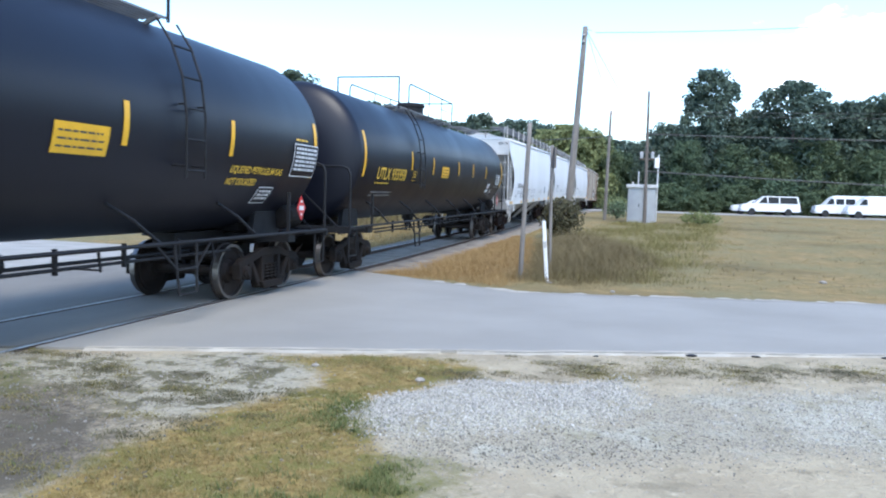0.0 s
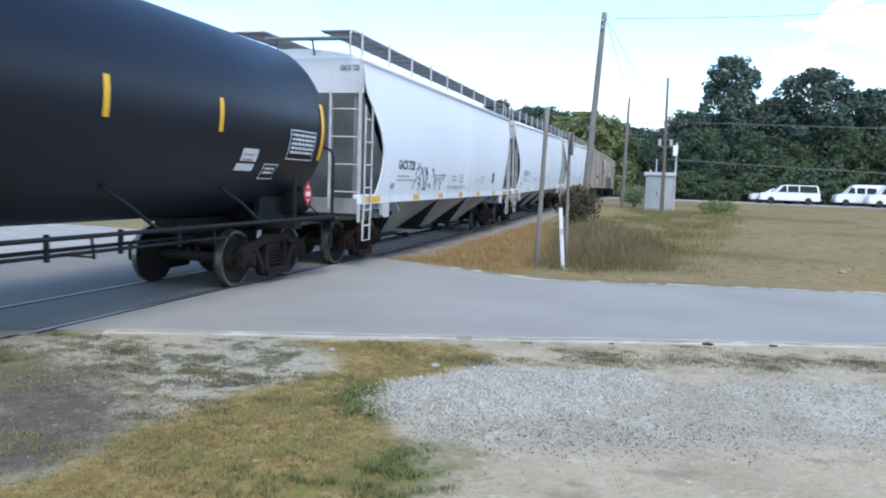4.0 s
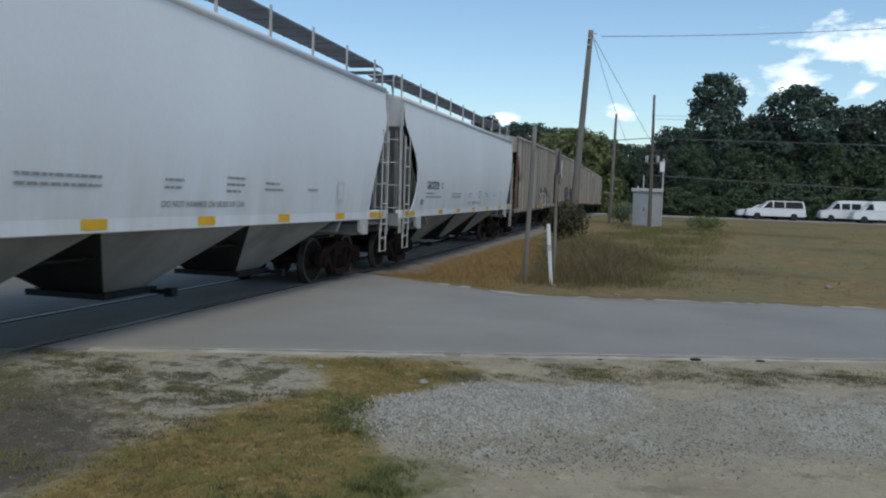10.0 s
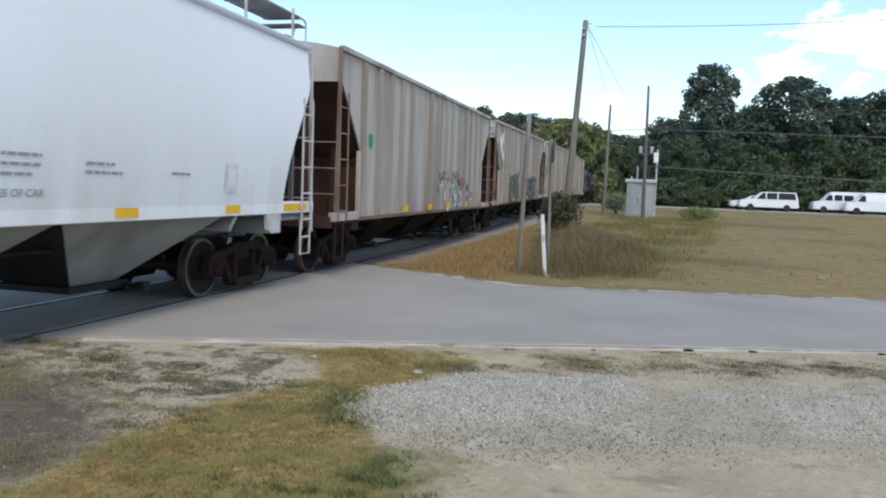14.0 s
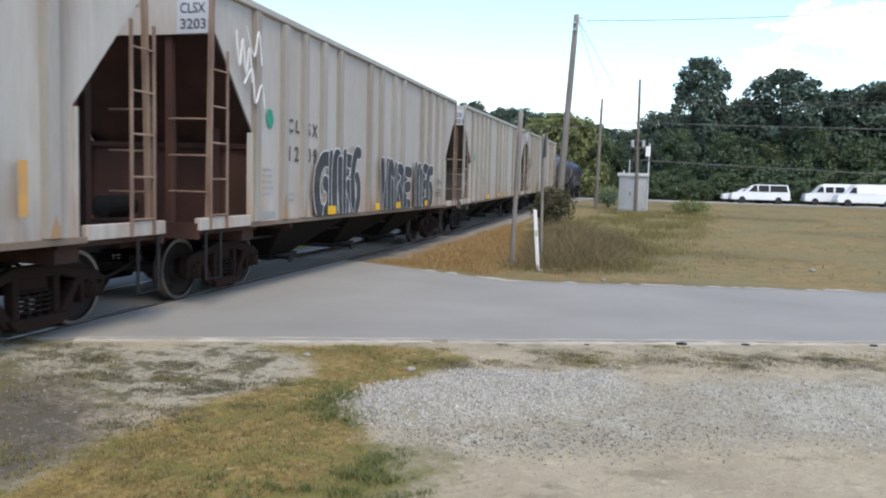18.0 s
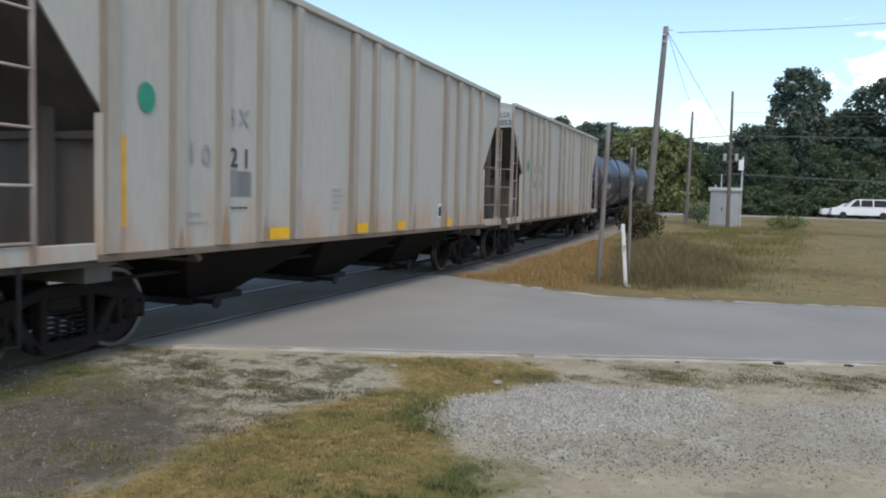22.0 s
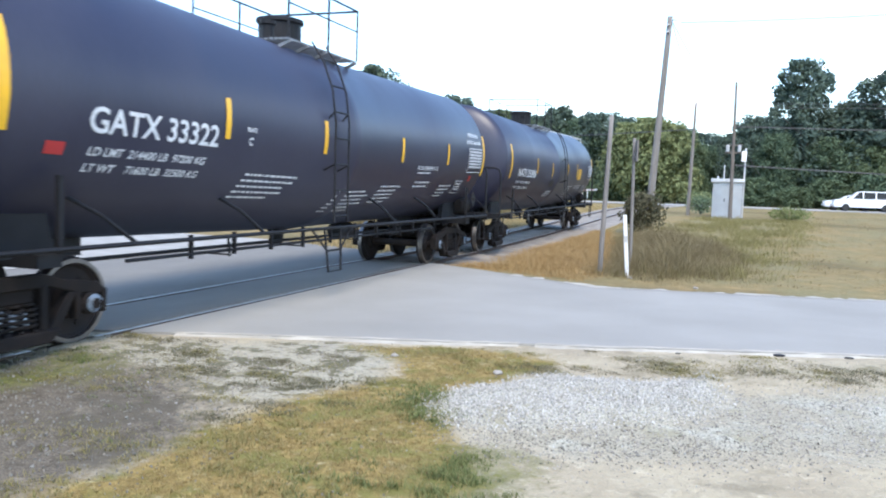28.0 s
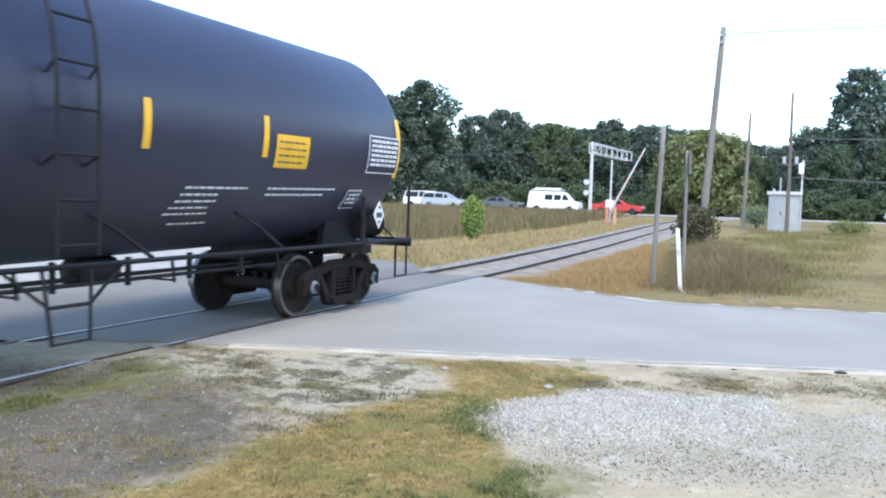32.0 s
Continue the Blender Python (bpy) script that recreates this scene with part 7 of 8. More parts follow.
def wire(pts, r, sag, label):
    bm = bm_new()
    a, b = Vector(pts[0]), Vector(pts[1])
    line = [a.lerp(b, t / 14) - Vector((0, 0, sag * 4 * (t / 14) * (1 - t / 14))) for t in range(15)]
    tube(bm, line, r, 5)
    tagged(part("overhead_wire", bm, M["wire"]), label, "wire", group="overhead wires")


wire(((-2.75, 42.0, 10.45), (26.0, 60.0, 15.2)), 0.016, 0.4, "thin dark overhead wire from the leaning pole")
wire(((-3.25, 42.0, 10.6), (-1.6, 75.0, 6.2)), 0.013, 0.3, "thin guy wire from the leaning pole")
wire(((-3.25, 42.0, 10.6), (2.6, 75.0, 3.6)), 0.014, 0.2, "thin guy wire from the leaning pole")
pole("utility_pole", "wooden utility pole at the edge of the field", (62.0, 53.0, rise(53)), (62.0, 53.0, 8.6), 0.13, 0.08, M["wood_dark"])
pole("utility_pole", "wooden utility pole along the highway", (-62.0, 84.0, rise(84)), (-62.0, 84.0, 8.9), 0.13, 0.08, M["wood_dark"])
wire(((0.1, 49.9, 7.05), (62.0, 53.0, 7.6)), 0.009, 0.3, "thin overhead wire over the field")
wire(((0.1, 49.9, 7.25), (62.0, 53.0, 8.1)), 0.009, 0.3, "thin overhead wire over the field")
wire(((0.1, 49.9, 5.9), (62.0, 53.0, 5.9)), 0.022, 0.3, "dark overhead wire over the field")
wire(((0.1, 49.9, 3.64), (62.0, 53.0, 2.5)), 0.028, 0.4, "thick dark overhead cable over the field")
wire(((0.1, 49.9, 5.9), (-62.0, 84.0, 7.6)), 0.024, 0.9, "dark overhead wire towards the highway")


# ---- vehicles on the highway ----
def vehicle(name, label, category, prof, cabin, windows, length, width, paint, wheels, at, turn, extras=()):
    """prof: outline of the body in (x, z), nose at +x; cabin: outline of the greenhouse."""
    e = thing(name, label, category, "vehicles waiting on the highway", at=at, turn=turn)

    def shell(outline, w0, w1, zlow, ztop):
        bm = bm_new()
        left, right = [], []
        for x, z in outline:
            w = w0 + (w1 - w0) * min(1, max(0, (z - zlow) / max(0.01, ztop - zlow)))
            left.append(bm.verts.new((x, -w, z)))
            right.append(bm.verts.new((x, w, z)))
        k = len(outline)
        bm.faces.new(left)
        bm.faces.new(right[::-1])
        for i in range(k):
            bm.faces.new((left[i], left[(i + 1) % k], right[(i + 1) % k], right[i]))
        bmesh.ops.recalc_face_normals(bm, faces=bm.faces)
        bmesh.ops.bevel(bm, geom=bm.edges[:], offset=0.05, segments=2, affect="EDGES")
        return bm

    part("body", shell(prof, width / 2, width / 2 - 0.04, 0.3, 1.1), paint, e, smooth=False)
    zlow, ztop = min(z for _, z in cabin), max(z for _, z in cabin)
    part("cabin", shell(cabin, width / 2 - 0.03, width / 2 - 0.2, zlow, ztop), paint, e)
    for x0, x1, z0, z1, lean0, lean1 in windows:
        for s in (-1, 1):
            bm = bm_new()
            pts = []
            for x, z, in ((x0, z0), (x1, z0), (x1 + lean1, z1), (x0 + lean0, z1)):
                w = width / 2 - 0.03 - 0.17 * (z - zlow) / (ztop - zlow) + 0.008
                pts.append(bm.verts.new((x, s * w, z)))
            bm.faces.new(pts)
            part("window", bm, M["carglass"], e)
    nose, tail = max(x for x, _ in prof), min(x for x, _ in prof)
    for s in (-1, 1):
        bm = bm_new()
        box(bm, nose - 0.06, nose + 0.01, s * width * 0.36 - 0.16, s * width * 0.36 + 0.16, 0.72, 0.88)
        part("headlight", bm, M["lamp_clear"], e)
        bm = bm_new()
        box(bm, tail - 0.01, tail + 0.05, s * width * 0.42 - 0.07, s * width * 0.42 + 0.07, 0.75, 1.05)
        part("tail_light", bm, M["lamp_red"], e)
    for x in (nose, tail):
        bm = bm_new()
        box(bm, x - 0.09, x + 0.09, -width * 0.47, width * 0.47, 0.42, 0.6)
        part("bumper", bm, M["black"] if paint is not M["carwhite"] else M["galv"], e)
    for x in wheels:
        for s in (-1, 1):
            bm = bm_new()
            lathe(bm, [(-0.1, 0.2), (-0.1, 0.32), (-0.07, 0.35), (0.07, 0.35), (0.1, 0.32), (0.1, 0.2)], "y", n=18)
            w = part("tyre", bm, M["tyre"], e)
            w.matrix_basis = pose(x, s * (width / 2 - 0.1), 0.35)
            bm = bm_new()
            lathe(bm, [(-0.08, 0.21), (0.095, 0.21), (0.1, 0.17), (0.085, 0.05)], "y", n=14)
            part("rim", bm, M["galv"], w).matrix_basis = pose(0, 0, 0, 0, 0, 0 if s > 0 else 180)
    e.scale = (1.1, 1.1, 1.14)
    for nm, bx, mat in extras:
        bm = bm_new()
        box(bm, *bx)
        part(nm, bm, M[mat], e)
    return e


def suv(at, turn, label="white full-size estate car waiting on the highway"):
    return vehicle("estate_car", label, "car", [(2.75, 0.35), (2.8, 0.75), (2.72, 1.02), (1.55, 1.15), (-2.75, 1.18), (-2.8, 0.75), (-2.75, 0.35)],
                   [(1.5, 1.1), (0.75, 1.78), (0.5, 1.86), (-2.55, 1.86), (-2.74, 1.12)],
                   [(0.3, 1.18, 1.17, 1.78, 0.05, -0.56), (-0.78, 0.22, 1.17, 1.78, 0, 0), (-2.55, -0.88, 1.17, 1.78, 0.12, 0)], 5.6, 2.0, M["carwhite"], (1.75, -1.7), at, turn,
                   [("roof_rack", (-2.3, 0.3, -0.7, 0.7, 1.9, 1.93), "black")])


def van(at, turn, label, paint="carwhite", rack=False, glass=True):
    wins = [(1.0, 1.75, 1.25, 1.8, 0.05, -0.4)] + ([(0.1, 0.85, 1.25, 1.8, 0, 0), (-0.9, -0.05, 1.25, 1.8, 0, 0)] if glass else [])
    ex = [("ladder_rack", (-2.4, 0.8, -0.8, 0.8, 2.2, 2.32), "galv"), ("rack_load", (-2.2, 0.6, -0.35, 0.35, 2.32, 2.48), "carwhite")] if rack else []
    return vehicle("van", label, "van", [(2.7, 0.35), (2.78, 0.75), (2.7, 1.05), (1.95, 1.2), (-2.75, 1.22), (-2.8, 0.75), (-2.75, 0.35)],
                   [(1.95, 1.15), (1.2, 1.95), (0.9, 2.1), (-2.65, 2.12), (-2.75, 1.15)], wins, 5.6, 2.0, M[paint], (1.8, -1.75), at, turn, ex)


HZ = 0.63
suv((13.75, 94.6, HZ), 180)
van((21.7, 96.3, HZ), 180, "white passenger van waiting on the highway", glass=True)
van((24.3, 93.2, HZ), 180, "white panel van waiting on the highway", glass=False)
vehicle("saloon_car", "white saloon car half hidden behind an estate car", "car", [(2.3, 0.33), (2.35, 0.65), (2.2, 0.9), (1.0, 1.0), (-2.3, 1.02), (-2.38, 0.65), (-2.3, 0.33)],
        [(1.05, 0.97), (0.3, 1.42), (-0.1, 1.48), (-1.1, 1.46), (-1.9, 1.0)], [(-0.3, 0.6, 1.03, 1.38, 0.1, -0.4), (-1.45, -0.4, 1.03, 1.38, 0.35, 0)], 4.7, 1.8, M["carwhite"], (1.45, -1.4), (12.6, 97.2, HZ), 180)
suv((-42.6, 93.0, HZ), 0, "white pickup-like car half hidden on the highway")
minivan = vehicle("minivan", "silver minivan waiting on the highway", "car", [(2.3, 0.33), (2.38, 0.7), (2.2, 0.98), (1.3, 1.12), (-2.35, 1.15), (-2.4, 0.7), (-2.35, 0.33)],
                  [(1.35, 1.08), (0.35, 1.66), (0.0, 1.75), (-2.1, 1.72), (-2.35, 1.1)], [(0.3, 0.95, 1.16, 1.6, 0.1, -0.5), (-0.75, 0.2, 1.16, 1.6, 0, 0), (-2.15, -0.85, 1.16, 1.6, 0.15, 0)], 4.8, 1.9, M["carsilver"], (1.5, -1.45), (-38.6, 89.0, HZ), 0)
vehicle("saloon_car", "dark grey saloon car waiting on the highway", "car", [(2.3, 0.33), (2.35, 0.65), (2.2, 0.85), (1.0, 0.95), (-2.3, 0.98), (-2.38, 0.65), (-2.3, 0.33)],
        [(1.05, 0.92), (0.3, 1.36), (-0.1, 1.42), (-1.1, 1.4), (-1.9, 0.95)], [(-0.3, 0.6, 0.98, 1.33, 0.1, -0.4), (-1.45, -0.4, 0.98, 1.33, 0.35, 0)], 4.7, 1.8, M["cargrey"], (1.45, -1.4), (-32.3, 92.6, HZ), 0)
VAN_POSE, RED_POSE = pose(-25.9, 90.0, HZ), pose(-18.4, 88.7, HZ)
work_van = van((-25.9, 90.0, HZ), 0, "white work van with a ladder rack on the highway", rack=True)
red_car = vehicle("saloon_car", "red saloon car at the crossing on the highway", "car", [(2.55, 0.36), (2.6, 0.66), (2.4, 0.88), (1.0, 1.0), (-2.5, 1.02), (-2.62, 0.7), (-2.55, 0.36)],
                  [(1.05, 0.95), (0.25, 1.4), (-0.1, 1.46), (-0.95, 1.43), (-1.8, 0.98)], [(-0.3, 0.6, 1.02, 1.36, 0.1, -0.38), (-1.4, -0.4, 1.02, 1.36, 0.38, 0)], 5.1, 1.85, M["carred"], (1.6, -1.55), (-18.4, 88.7, HZ), 0)
DEPARTING = [(work_van, VAN_POSE, 1.1), (red_car, RED_POSE, 1.2)]


# ---- trees ----
def tree_meshes(kind, seed, height, spread, bare, far):
    """A tapered trunk with limbs, and a crown of leaf clumps with gaps."""
    rng = random.Random(seed)
    trunk = bm_new()
    rod(trunk, (0, 0, -0.3), (0.05, 0, height * 0.5), height * 0.018, 8, height * 0.011)
    rod(trunk, (0.05, 0, height * 0.5), (rng.uniform(-0.3, 0.3), rng.uniform(-0.3, 0.3), height * 0.88), height * 0.011, 7, 0.03)
    lobes = []
    for k in range(44):
        rel = (k + rng.random()) / 44
        h = height * (bare + (0.96 - bare) * rel)
        reach = spread * math.sqrt(max(0.05, 1 - ((rel - 0.42) / 0.64) ** 2)) * rng.uniform(0.45, 0.98) ** 0.7
        a = 2.4 * k + rng.uniform(-0.6, 0.6)
        tip = Vector((reach * math.cos(a), reach * math.sin(a), h))
        root = Vector((0.05, 0, max(height * bare * 0.8, h - reach * 0.8)))
        if k % 2:
            rod(trunk, root, tip, height * 0.005, 5, 0.02)
        lobes.append((tip, spread * rng.uniform(0.18, 0.4) * (1.15 - 0.35 * rel)))
    lobes.append((Vector((0, 0, height * 0.955)), spread * 0.17))
    for q in (0.3, 0.45, 0.6, 0.75, 0.87):
        lobes.append((Vector((rng.uniform(-0.4, 0.4), rng.uniform(-0.4, 0.4), height * q)), spread * (0.5 - 0.3 * abs(q - 0.45))))
    verts, faces = [], []
    for c, r in lobes:
        tall = rng.uniform(0.7, 1.3)
        for _ in range(int(36 + 20 * r) if far else int(95 + 80 * r)):
            d = Vector((rng.gauss(0, 1), rng.gauss(0, 1), rng.gauss(0, 0.8))).normalized()
            p = c + Vector((d.x, d.y, d.z * tall)) * r * (0.3 + 0.95 * rng.random() ** 0.7)
            p.z = min(p.z, height)
            n = (d * 0.5 + Vector((rng.uniform(-1, 1), rng.uniform(-1, 1), rng.uniform(-0.4, 1.3)))).normalized()
            u = n.orthogonal().normalized()
            u.rotate(Matrix.Rotation(rng.uniform(0, 6.28), 3, n))
            w = n.cross(u)
            s = rng.uniform(0.4, 0.7) if far else rng.uniform(0.19, 0.38)
            k0 = len(verts)
            bow = n * s * 0.25
            verts += [p - u * s, p - w * s * 0.55 + bow, p + u * s * 1.1, p + w * s * 0.6 + bow]
            faces += [(k0, k0 + 1, k0 + 2), (k0, k0 + 2, k0 + 3)]
    return trunk, verts, faces


TREES = {}
for kind, mat, height, spread, bare, far in (("oak", "leaf_dark", 15, 5.6, 0.1, False), ("ash", "leaf_mid", 14, 5.0, 0.1, False), ("maple", "leaf_yellow", 11, 4.6, 0.08, False), ("poplar", "leaf_dark", 19, 4.6, 0.08, False), ("pine", "leaf_dark", 17, 3.6, 0.3, False), ("beech", "leaf_mid", 13, 5.4, 0.04, False), ("wood_oak", "leaf_dark", 15, 5.6, 0.1, True), ("wood_ash", "leaf_mid", 14, 5.0, 0.1, True), ("undergrowth", "leaf_mid", 13, 6.4, 0.02, True)):
    tr, vs, fs = tree_meshes(kind, len(TREES) * 7 + 3, height, spread, bare, far)
    root = thing("tree", "leafy dark green tree behind the highway" if mat != "leaf_yellow" else "yellowing leafy tree beside the line", "tree", "trees behind the highway")
    part("trunk", tr, M["bark"], root)
    me = bpy.data.meshes.new("crown")
    me.from_pydata([tuple(v) for v in vs], [], fs)
    me.materials.append(M[mat])
    c = new("crown", me)
    c.parent = root
    TREES[kind] = (root, height)


def plant(kind, x, y, height, turn=0.0, wide=1.0):
    root, h = TREES[kind]
    first = not root.get("used")
    s = height / h
    m = pose(x, y, rise(y) - 0.05, 0, 0, turn)
    if first:
        root["used"] = 1
        ob = root
        ob.matrix_basis = m
    else:
        ob = copy_thing(root, m)
    ob.scale = (s * wide, s * wide, s)
    return ob


rng = random.Random(21)
# the tall trees seen to the right of the gap
for kind, x, y, h, w in (("poplar", 8.6, 115, 19.6, 0.92), ("poplar", 19.0, 114, 17.8, 1.35), ("oak", 14.0, 117, 14.0, 1.0), ("poplar", 25.8, 116, 15.4, 1.05), ("oak", 31.0, 115, 16.0, 1.1), ("poplar", 37.0, 117, 17.5, 1.1), ("oak", 43.0, 116, 16.0, 1.1), ("oak", 3.2, 116, 12.2, 0.85), ("ash", 5.6, 112, 9.5, 0.8), ("beech", 12.0, 112, 9.0, 0.9), ("beech", 16.5, 111, 8.0, 0.9), ("beech", 22.0, 112, 9.5, 1.0), ("beech", 28.5, 111, 8.5, 1.0), ("ash", 34.0, 111, 10.0, 1.0), ("oak", -0.2, 122, 10.3, 0.8),
                           # left of the gap
                           ("maple", -9.4, 107, 11.0, 1.0), ("maple", -12.6, 110, 10.6, 0.9), ("ash", -6.2, 113, 10.2, 0.85), ("oak", -18.6, 121, 13.2, 1.0), ("oak", -15.6, 124, 12.6, 0.9), ("ash", -22.0, 122, 12.4, 1.0), ("pine", -25.6, 124, 14.6, 1.0), ("oak", -29.5, 123, 13.0, 1.0), ("ash", -33.0, 120, 13.2, 1.0), ("oak", -36.5, 121, 13.6, 1.0), ("pine", -40.8, 117, 15.6, 1.1), ("oak", -44.0, 115, 14.4, 0.9), ("poplar", -48.2, 103, 18.0, 1.2), ("oak", -52.5, 104, 16.0, 1.1), ("beech", -3.8, 118, 8.2, 0.8)):
    plant(kind, x, y, h, rng.uniform(0, 360), w)
for k in range(16):
    plant(rng.choice(("wood_oak", "wood_ash", "pine")), -58 - 7 * k + rng.uniform(-2, 2), 106 + rng.uniform(-4, 10), rng.uniform(12, 17), rng.uniform(0, 360), 1.1)
for k in range(10):
    plant(rng.choice(("wood_oak", "wood_ash")), 50 + 7 * k + rng.uniform(-2, 2), 114 + rng.uniform(-4, 8), rng.uniform(12, 17), rng.uniform(0, 360), 1.1)
# the wood behind them
for k in range(30):
    plant(rng.choice(("wood_oak", "wood_ash", "wood_oak")), -62 + 4.4 * k + rng.uniform(-1.5, 1.5), 134 + rng.uniform(-4, 8), rng.uniform(10.0, 12.5) if -9 < -62 + 4.4 * k < 5 else rng.uniform(11, 14), rng.uniform(0, 360), 1.15)
# low growth at the trees' feet
for k in range(34):
    x = -50 + 2.9 * k + rng.uniform(-1, 1)
    if not -9.5 < x < 2:
        plant("undergrowth", x, 104 + rng.uniform(0, 4) if x > 0 else 107 + rng.uniform(0, 6), rng.uniform(1.8, 4.6), rng.uniform(0, 360), 1.4)


def shrub(name, label, x, y, h, r, mat, n, seed):
    rng = random.Random(seed)
    e = thing(name, label, "shrub", at=(x, y, rise(y) - 0.03))
    stems, verts, faces = bm_new(), [], []
    for k in range(9):
        a, t = rng.uniform(0, 6.28), rng.uniform(0.3, 0.8)
        rod(stems, (0, 0, 0), (r * t * math.cos(a), r * t * math.sin(a), h * rng.uniform(0.6, 0.95)), 0.025, 5, 0.008)
    part("stems", stems, M["bark"], e)
    for _ in range(n):
        d = Vector((rng.gauss(0, 1), rng.gauss(0, 1), rng.gauss(0, 1))).normalized() * rng.uniform(0.4, 1.05)
        bumpy = 1 + 0.25 * noise.noise(d * 2 + Vector((seed, 0, 0)))
        p = Vector((d.x * r * bumpy, d.y * r * bumpy, h * 0.52 + d.z * h * 0.48 * bumpy))
        u = Vector((rng.uniform(-1, 1), rng.uniform(-1, 1), rng.uniform(-1, 1))).normalized()
        w = u.orthogonal().normalized()
        s = rng.uniform(0.05, 0.11)
        k0 = len(verts)
        verts += [p - u * s, p - w * s * 0.5, p + u * s, p + w * s * 0.5]
        faces.append((k0, k0 + 1, k0 + 2, k0 + 3))
    me = bpy.data.meshes.new("foliage")
    me.from_pydata([tuple(v) for v in verts], [], faces)
    me.materials.append(M[mat])
    c = new("foliage", me)
    c.parent = e


shrub("shrub", "dense dull brownish-green shrub at the foot of the leaning pole", -3.35, 34.0, 1.75, 0.95, "leaf_brown", 2200, 3)
shrub("shrub", "small green weed bush beside the cabinet", 3.4, 50.0, 0.9, 1.2, "grass_green", 900, 5)
shrub("shrub", "bright yellow-green bush in the far field", -12.1, 31.0, 1.9, 0.48, "leaf_bright", 1700, 7)
shrub("shrub", "yellowing bush behind the poles", -2.3, 71.0, 1.6, 1.5, "leaf_yellow", 900, 9)
shrub("shrub", "low green bush behind the thin pole", -1.7, 56.0, 1.3, 0.9, "leaf_mid", 700, 11)


# ---- grass, weeds and gravel ----
def blades(name, label, mat, spots, hmin, hmax, width, per, lean, seed, radius=0.05):
    """Tufts of narrow blades."""
    rng = random.Random(seed)
    verts, faces = [], []
    for x, y, k in spots:
        z = ground_z(x, y) - 0.01
        for _ in range(per):
            a, r = rng.uniform(0, 6.28), rng.uniform(0, radius)
            bx, by = x + r * math.cos(a), y + r * math.sin(a)
            h = rng.uniform(hmin, hmax) * k
            l, la = h * rng.uniform(0.1, lean), rng.uniform(0, 6.28)
            ca, sa = math.cos(la), math.sin(la)
            w = width * rng.uniform(0.6, 1.3)
            k0 = len(verts)
            verts += [(bx - sa * w, by + ca * w, z), (bx + sa * w, by - ca * w, z), (bx + ca * l * 0.4 + sa * w * 0.7, by + sa * l * 0.4 - ca * w * 0.7, z + h * 0.6), (bx + ca * l * 0.4 - sa * w * 0.7, by + sa * l * 0.4 + ca * w * 0.7, z + h * 0.6), (bx + ca * l, by + sa * l, z + h)]
            faces += [(k0, k0 + 1, k0 + 2, k0 + 3), (k0 + 3, k0 + 2, k0 + 4)]
    me = bpy.data.meshes.new(name)
    me.from_pydata(verts, [], faces)
    me.materials.append(M[mat])
    tagged(new(name, me), label, "grass", kind="stuff")


def scatter(poly, count, seed, patchy=0.0, f=1.2):
    rng = random.Random(seed)
    x0, x1 = min(p[0] for p in poly), max(p[0] for p in poly)
    y0, y1 = min(p[1] for p in poly), max(p[1] for p in poly)
    out, tries = [], 0
    while len(out) < count and tries < count * 20:
        tries += 1
        x, y = rng.uniform(x0, x1), rng.uniform(y0, y1)
        d = inside(poly, x, y) + 0.12 * noise.noise(Vector((x * 3, y * 3, 1)))
        if d > 0 and noise.noise(Vector((x * f, y * f, 7))) > patchy - 0.6 + rng.uniform(-0.2, 0.2):
            out.append((x, y, min(1.0, 0.5 + d)))
    return out


def fringe(poly, count, seed, edge, patchy=0.0, f=1.2):
    """Spots that thin out over the polygon's edge and gather in patches."""
    rng = random.Random(seed)
    x0, x1 = min(p[0] for p in poly) - edge / 2, max(p[0] for p in poly) + edge / 2
    y0, y1 = min(p[1] for p in poly) - edge / 2, max(p[1] for p in poly) + edge / 2
    out, tries = [], 0
    while len(out) < count and tries < count * 16:
        tries += 1
        x, y = rng.uniform(x0, x1), rng.uniform(y0, y1)
        d = inside(poly, x, y) + 0.3 * edge * noise.noise(Vector((x * 2.2, y * 2.2, seed)))
        if rng.random() > 0.5 + d / edge or near_edge(x) < y < far_edge(x):
            continue
        if patchy and 0.5 + 0.9 * noise.noise(Vector((x * f, y * f, seed + 7))) + 0.5 * noise.noise(Vector((x * f * 5, y * f * 5, seed))) < patchy * 0.8 + rng.uniform(-0.15, 0.15):
            continue
        out.append((x, y, min(1.0, max(0.35, 0.6 + d))))
    return out


blades("dry_grass", "short dry straw-coloured turf", "grass_dry", fringe(TURF, 6000, 1, 0.5, 0.3), 0.012, 0.045, 0.0026, 7, 1.8, 1)
blades("olive_grass", "short olive-green turf", "grass_olive", fringe(TURF, 2600, 2, 0.4, 0.8), 0.015, 0.055, 0.0026, 7, 1.5, 2)
blades("green_grass", "tufts of green grass at the edge of the gravel", "grass_green", fringe([(-2.5, 6.7), (-2.2, 6.4), (-1.95, 5.5), (-2.2, 5.3), (-2.5, 5.7), (-2.65, 6.2)], 420, 3, 0.4, 0.5) + fringe([(-2.0, 5.2), (-1.4, 5.1), (-1.15, 4.3), (-1.3, 3.4), (-2.2, 3.6), (-2.5, 4.4)], 560, 4, 0.8, 0.8), 0.025, 0.085, 0.003, 7, 1.3, 3)
blades("green_weeds", "low green weeds beside the rails", "grass_green", fringe(GREEN_LEFT, 650, 5, 0.8, 0.8), 0.02, 0.07, 0.003, 10, 1.6, 4)
blades("green_weeds", "sparse green weeds in the trodden gravel", "grass_green", fringe(GRAVEL_LEFT, 520, 15, 0.8, 0.95), 0.012, 0.04, 0.003, 8, 2.0, 14)
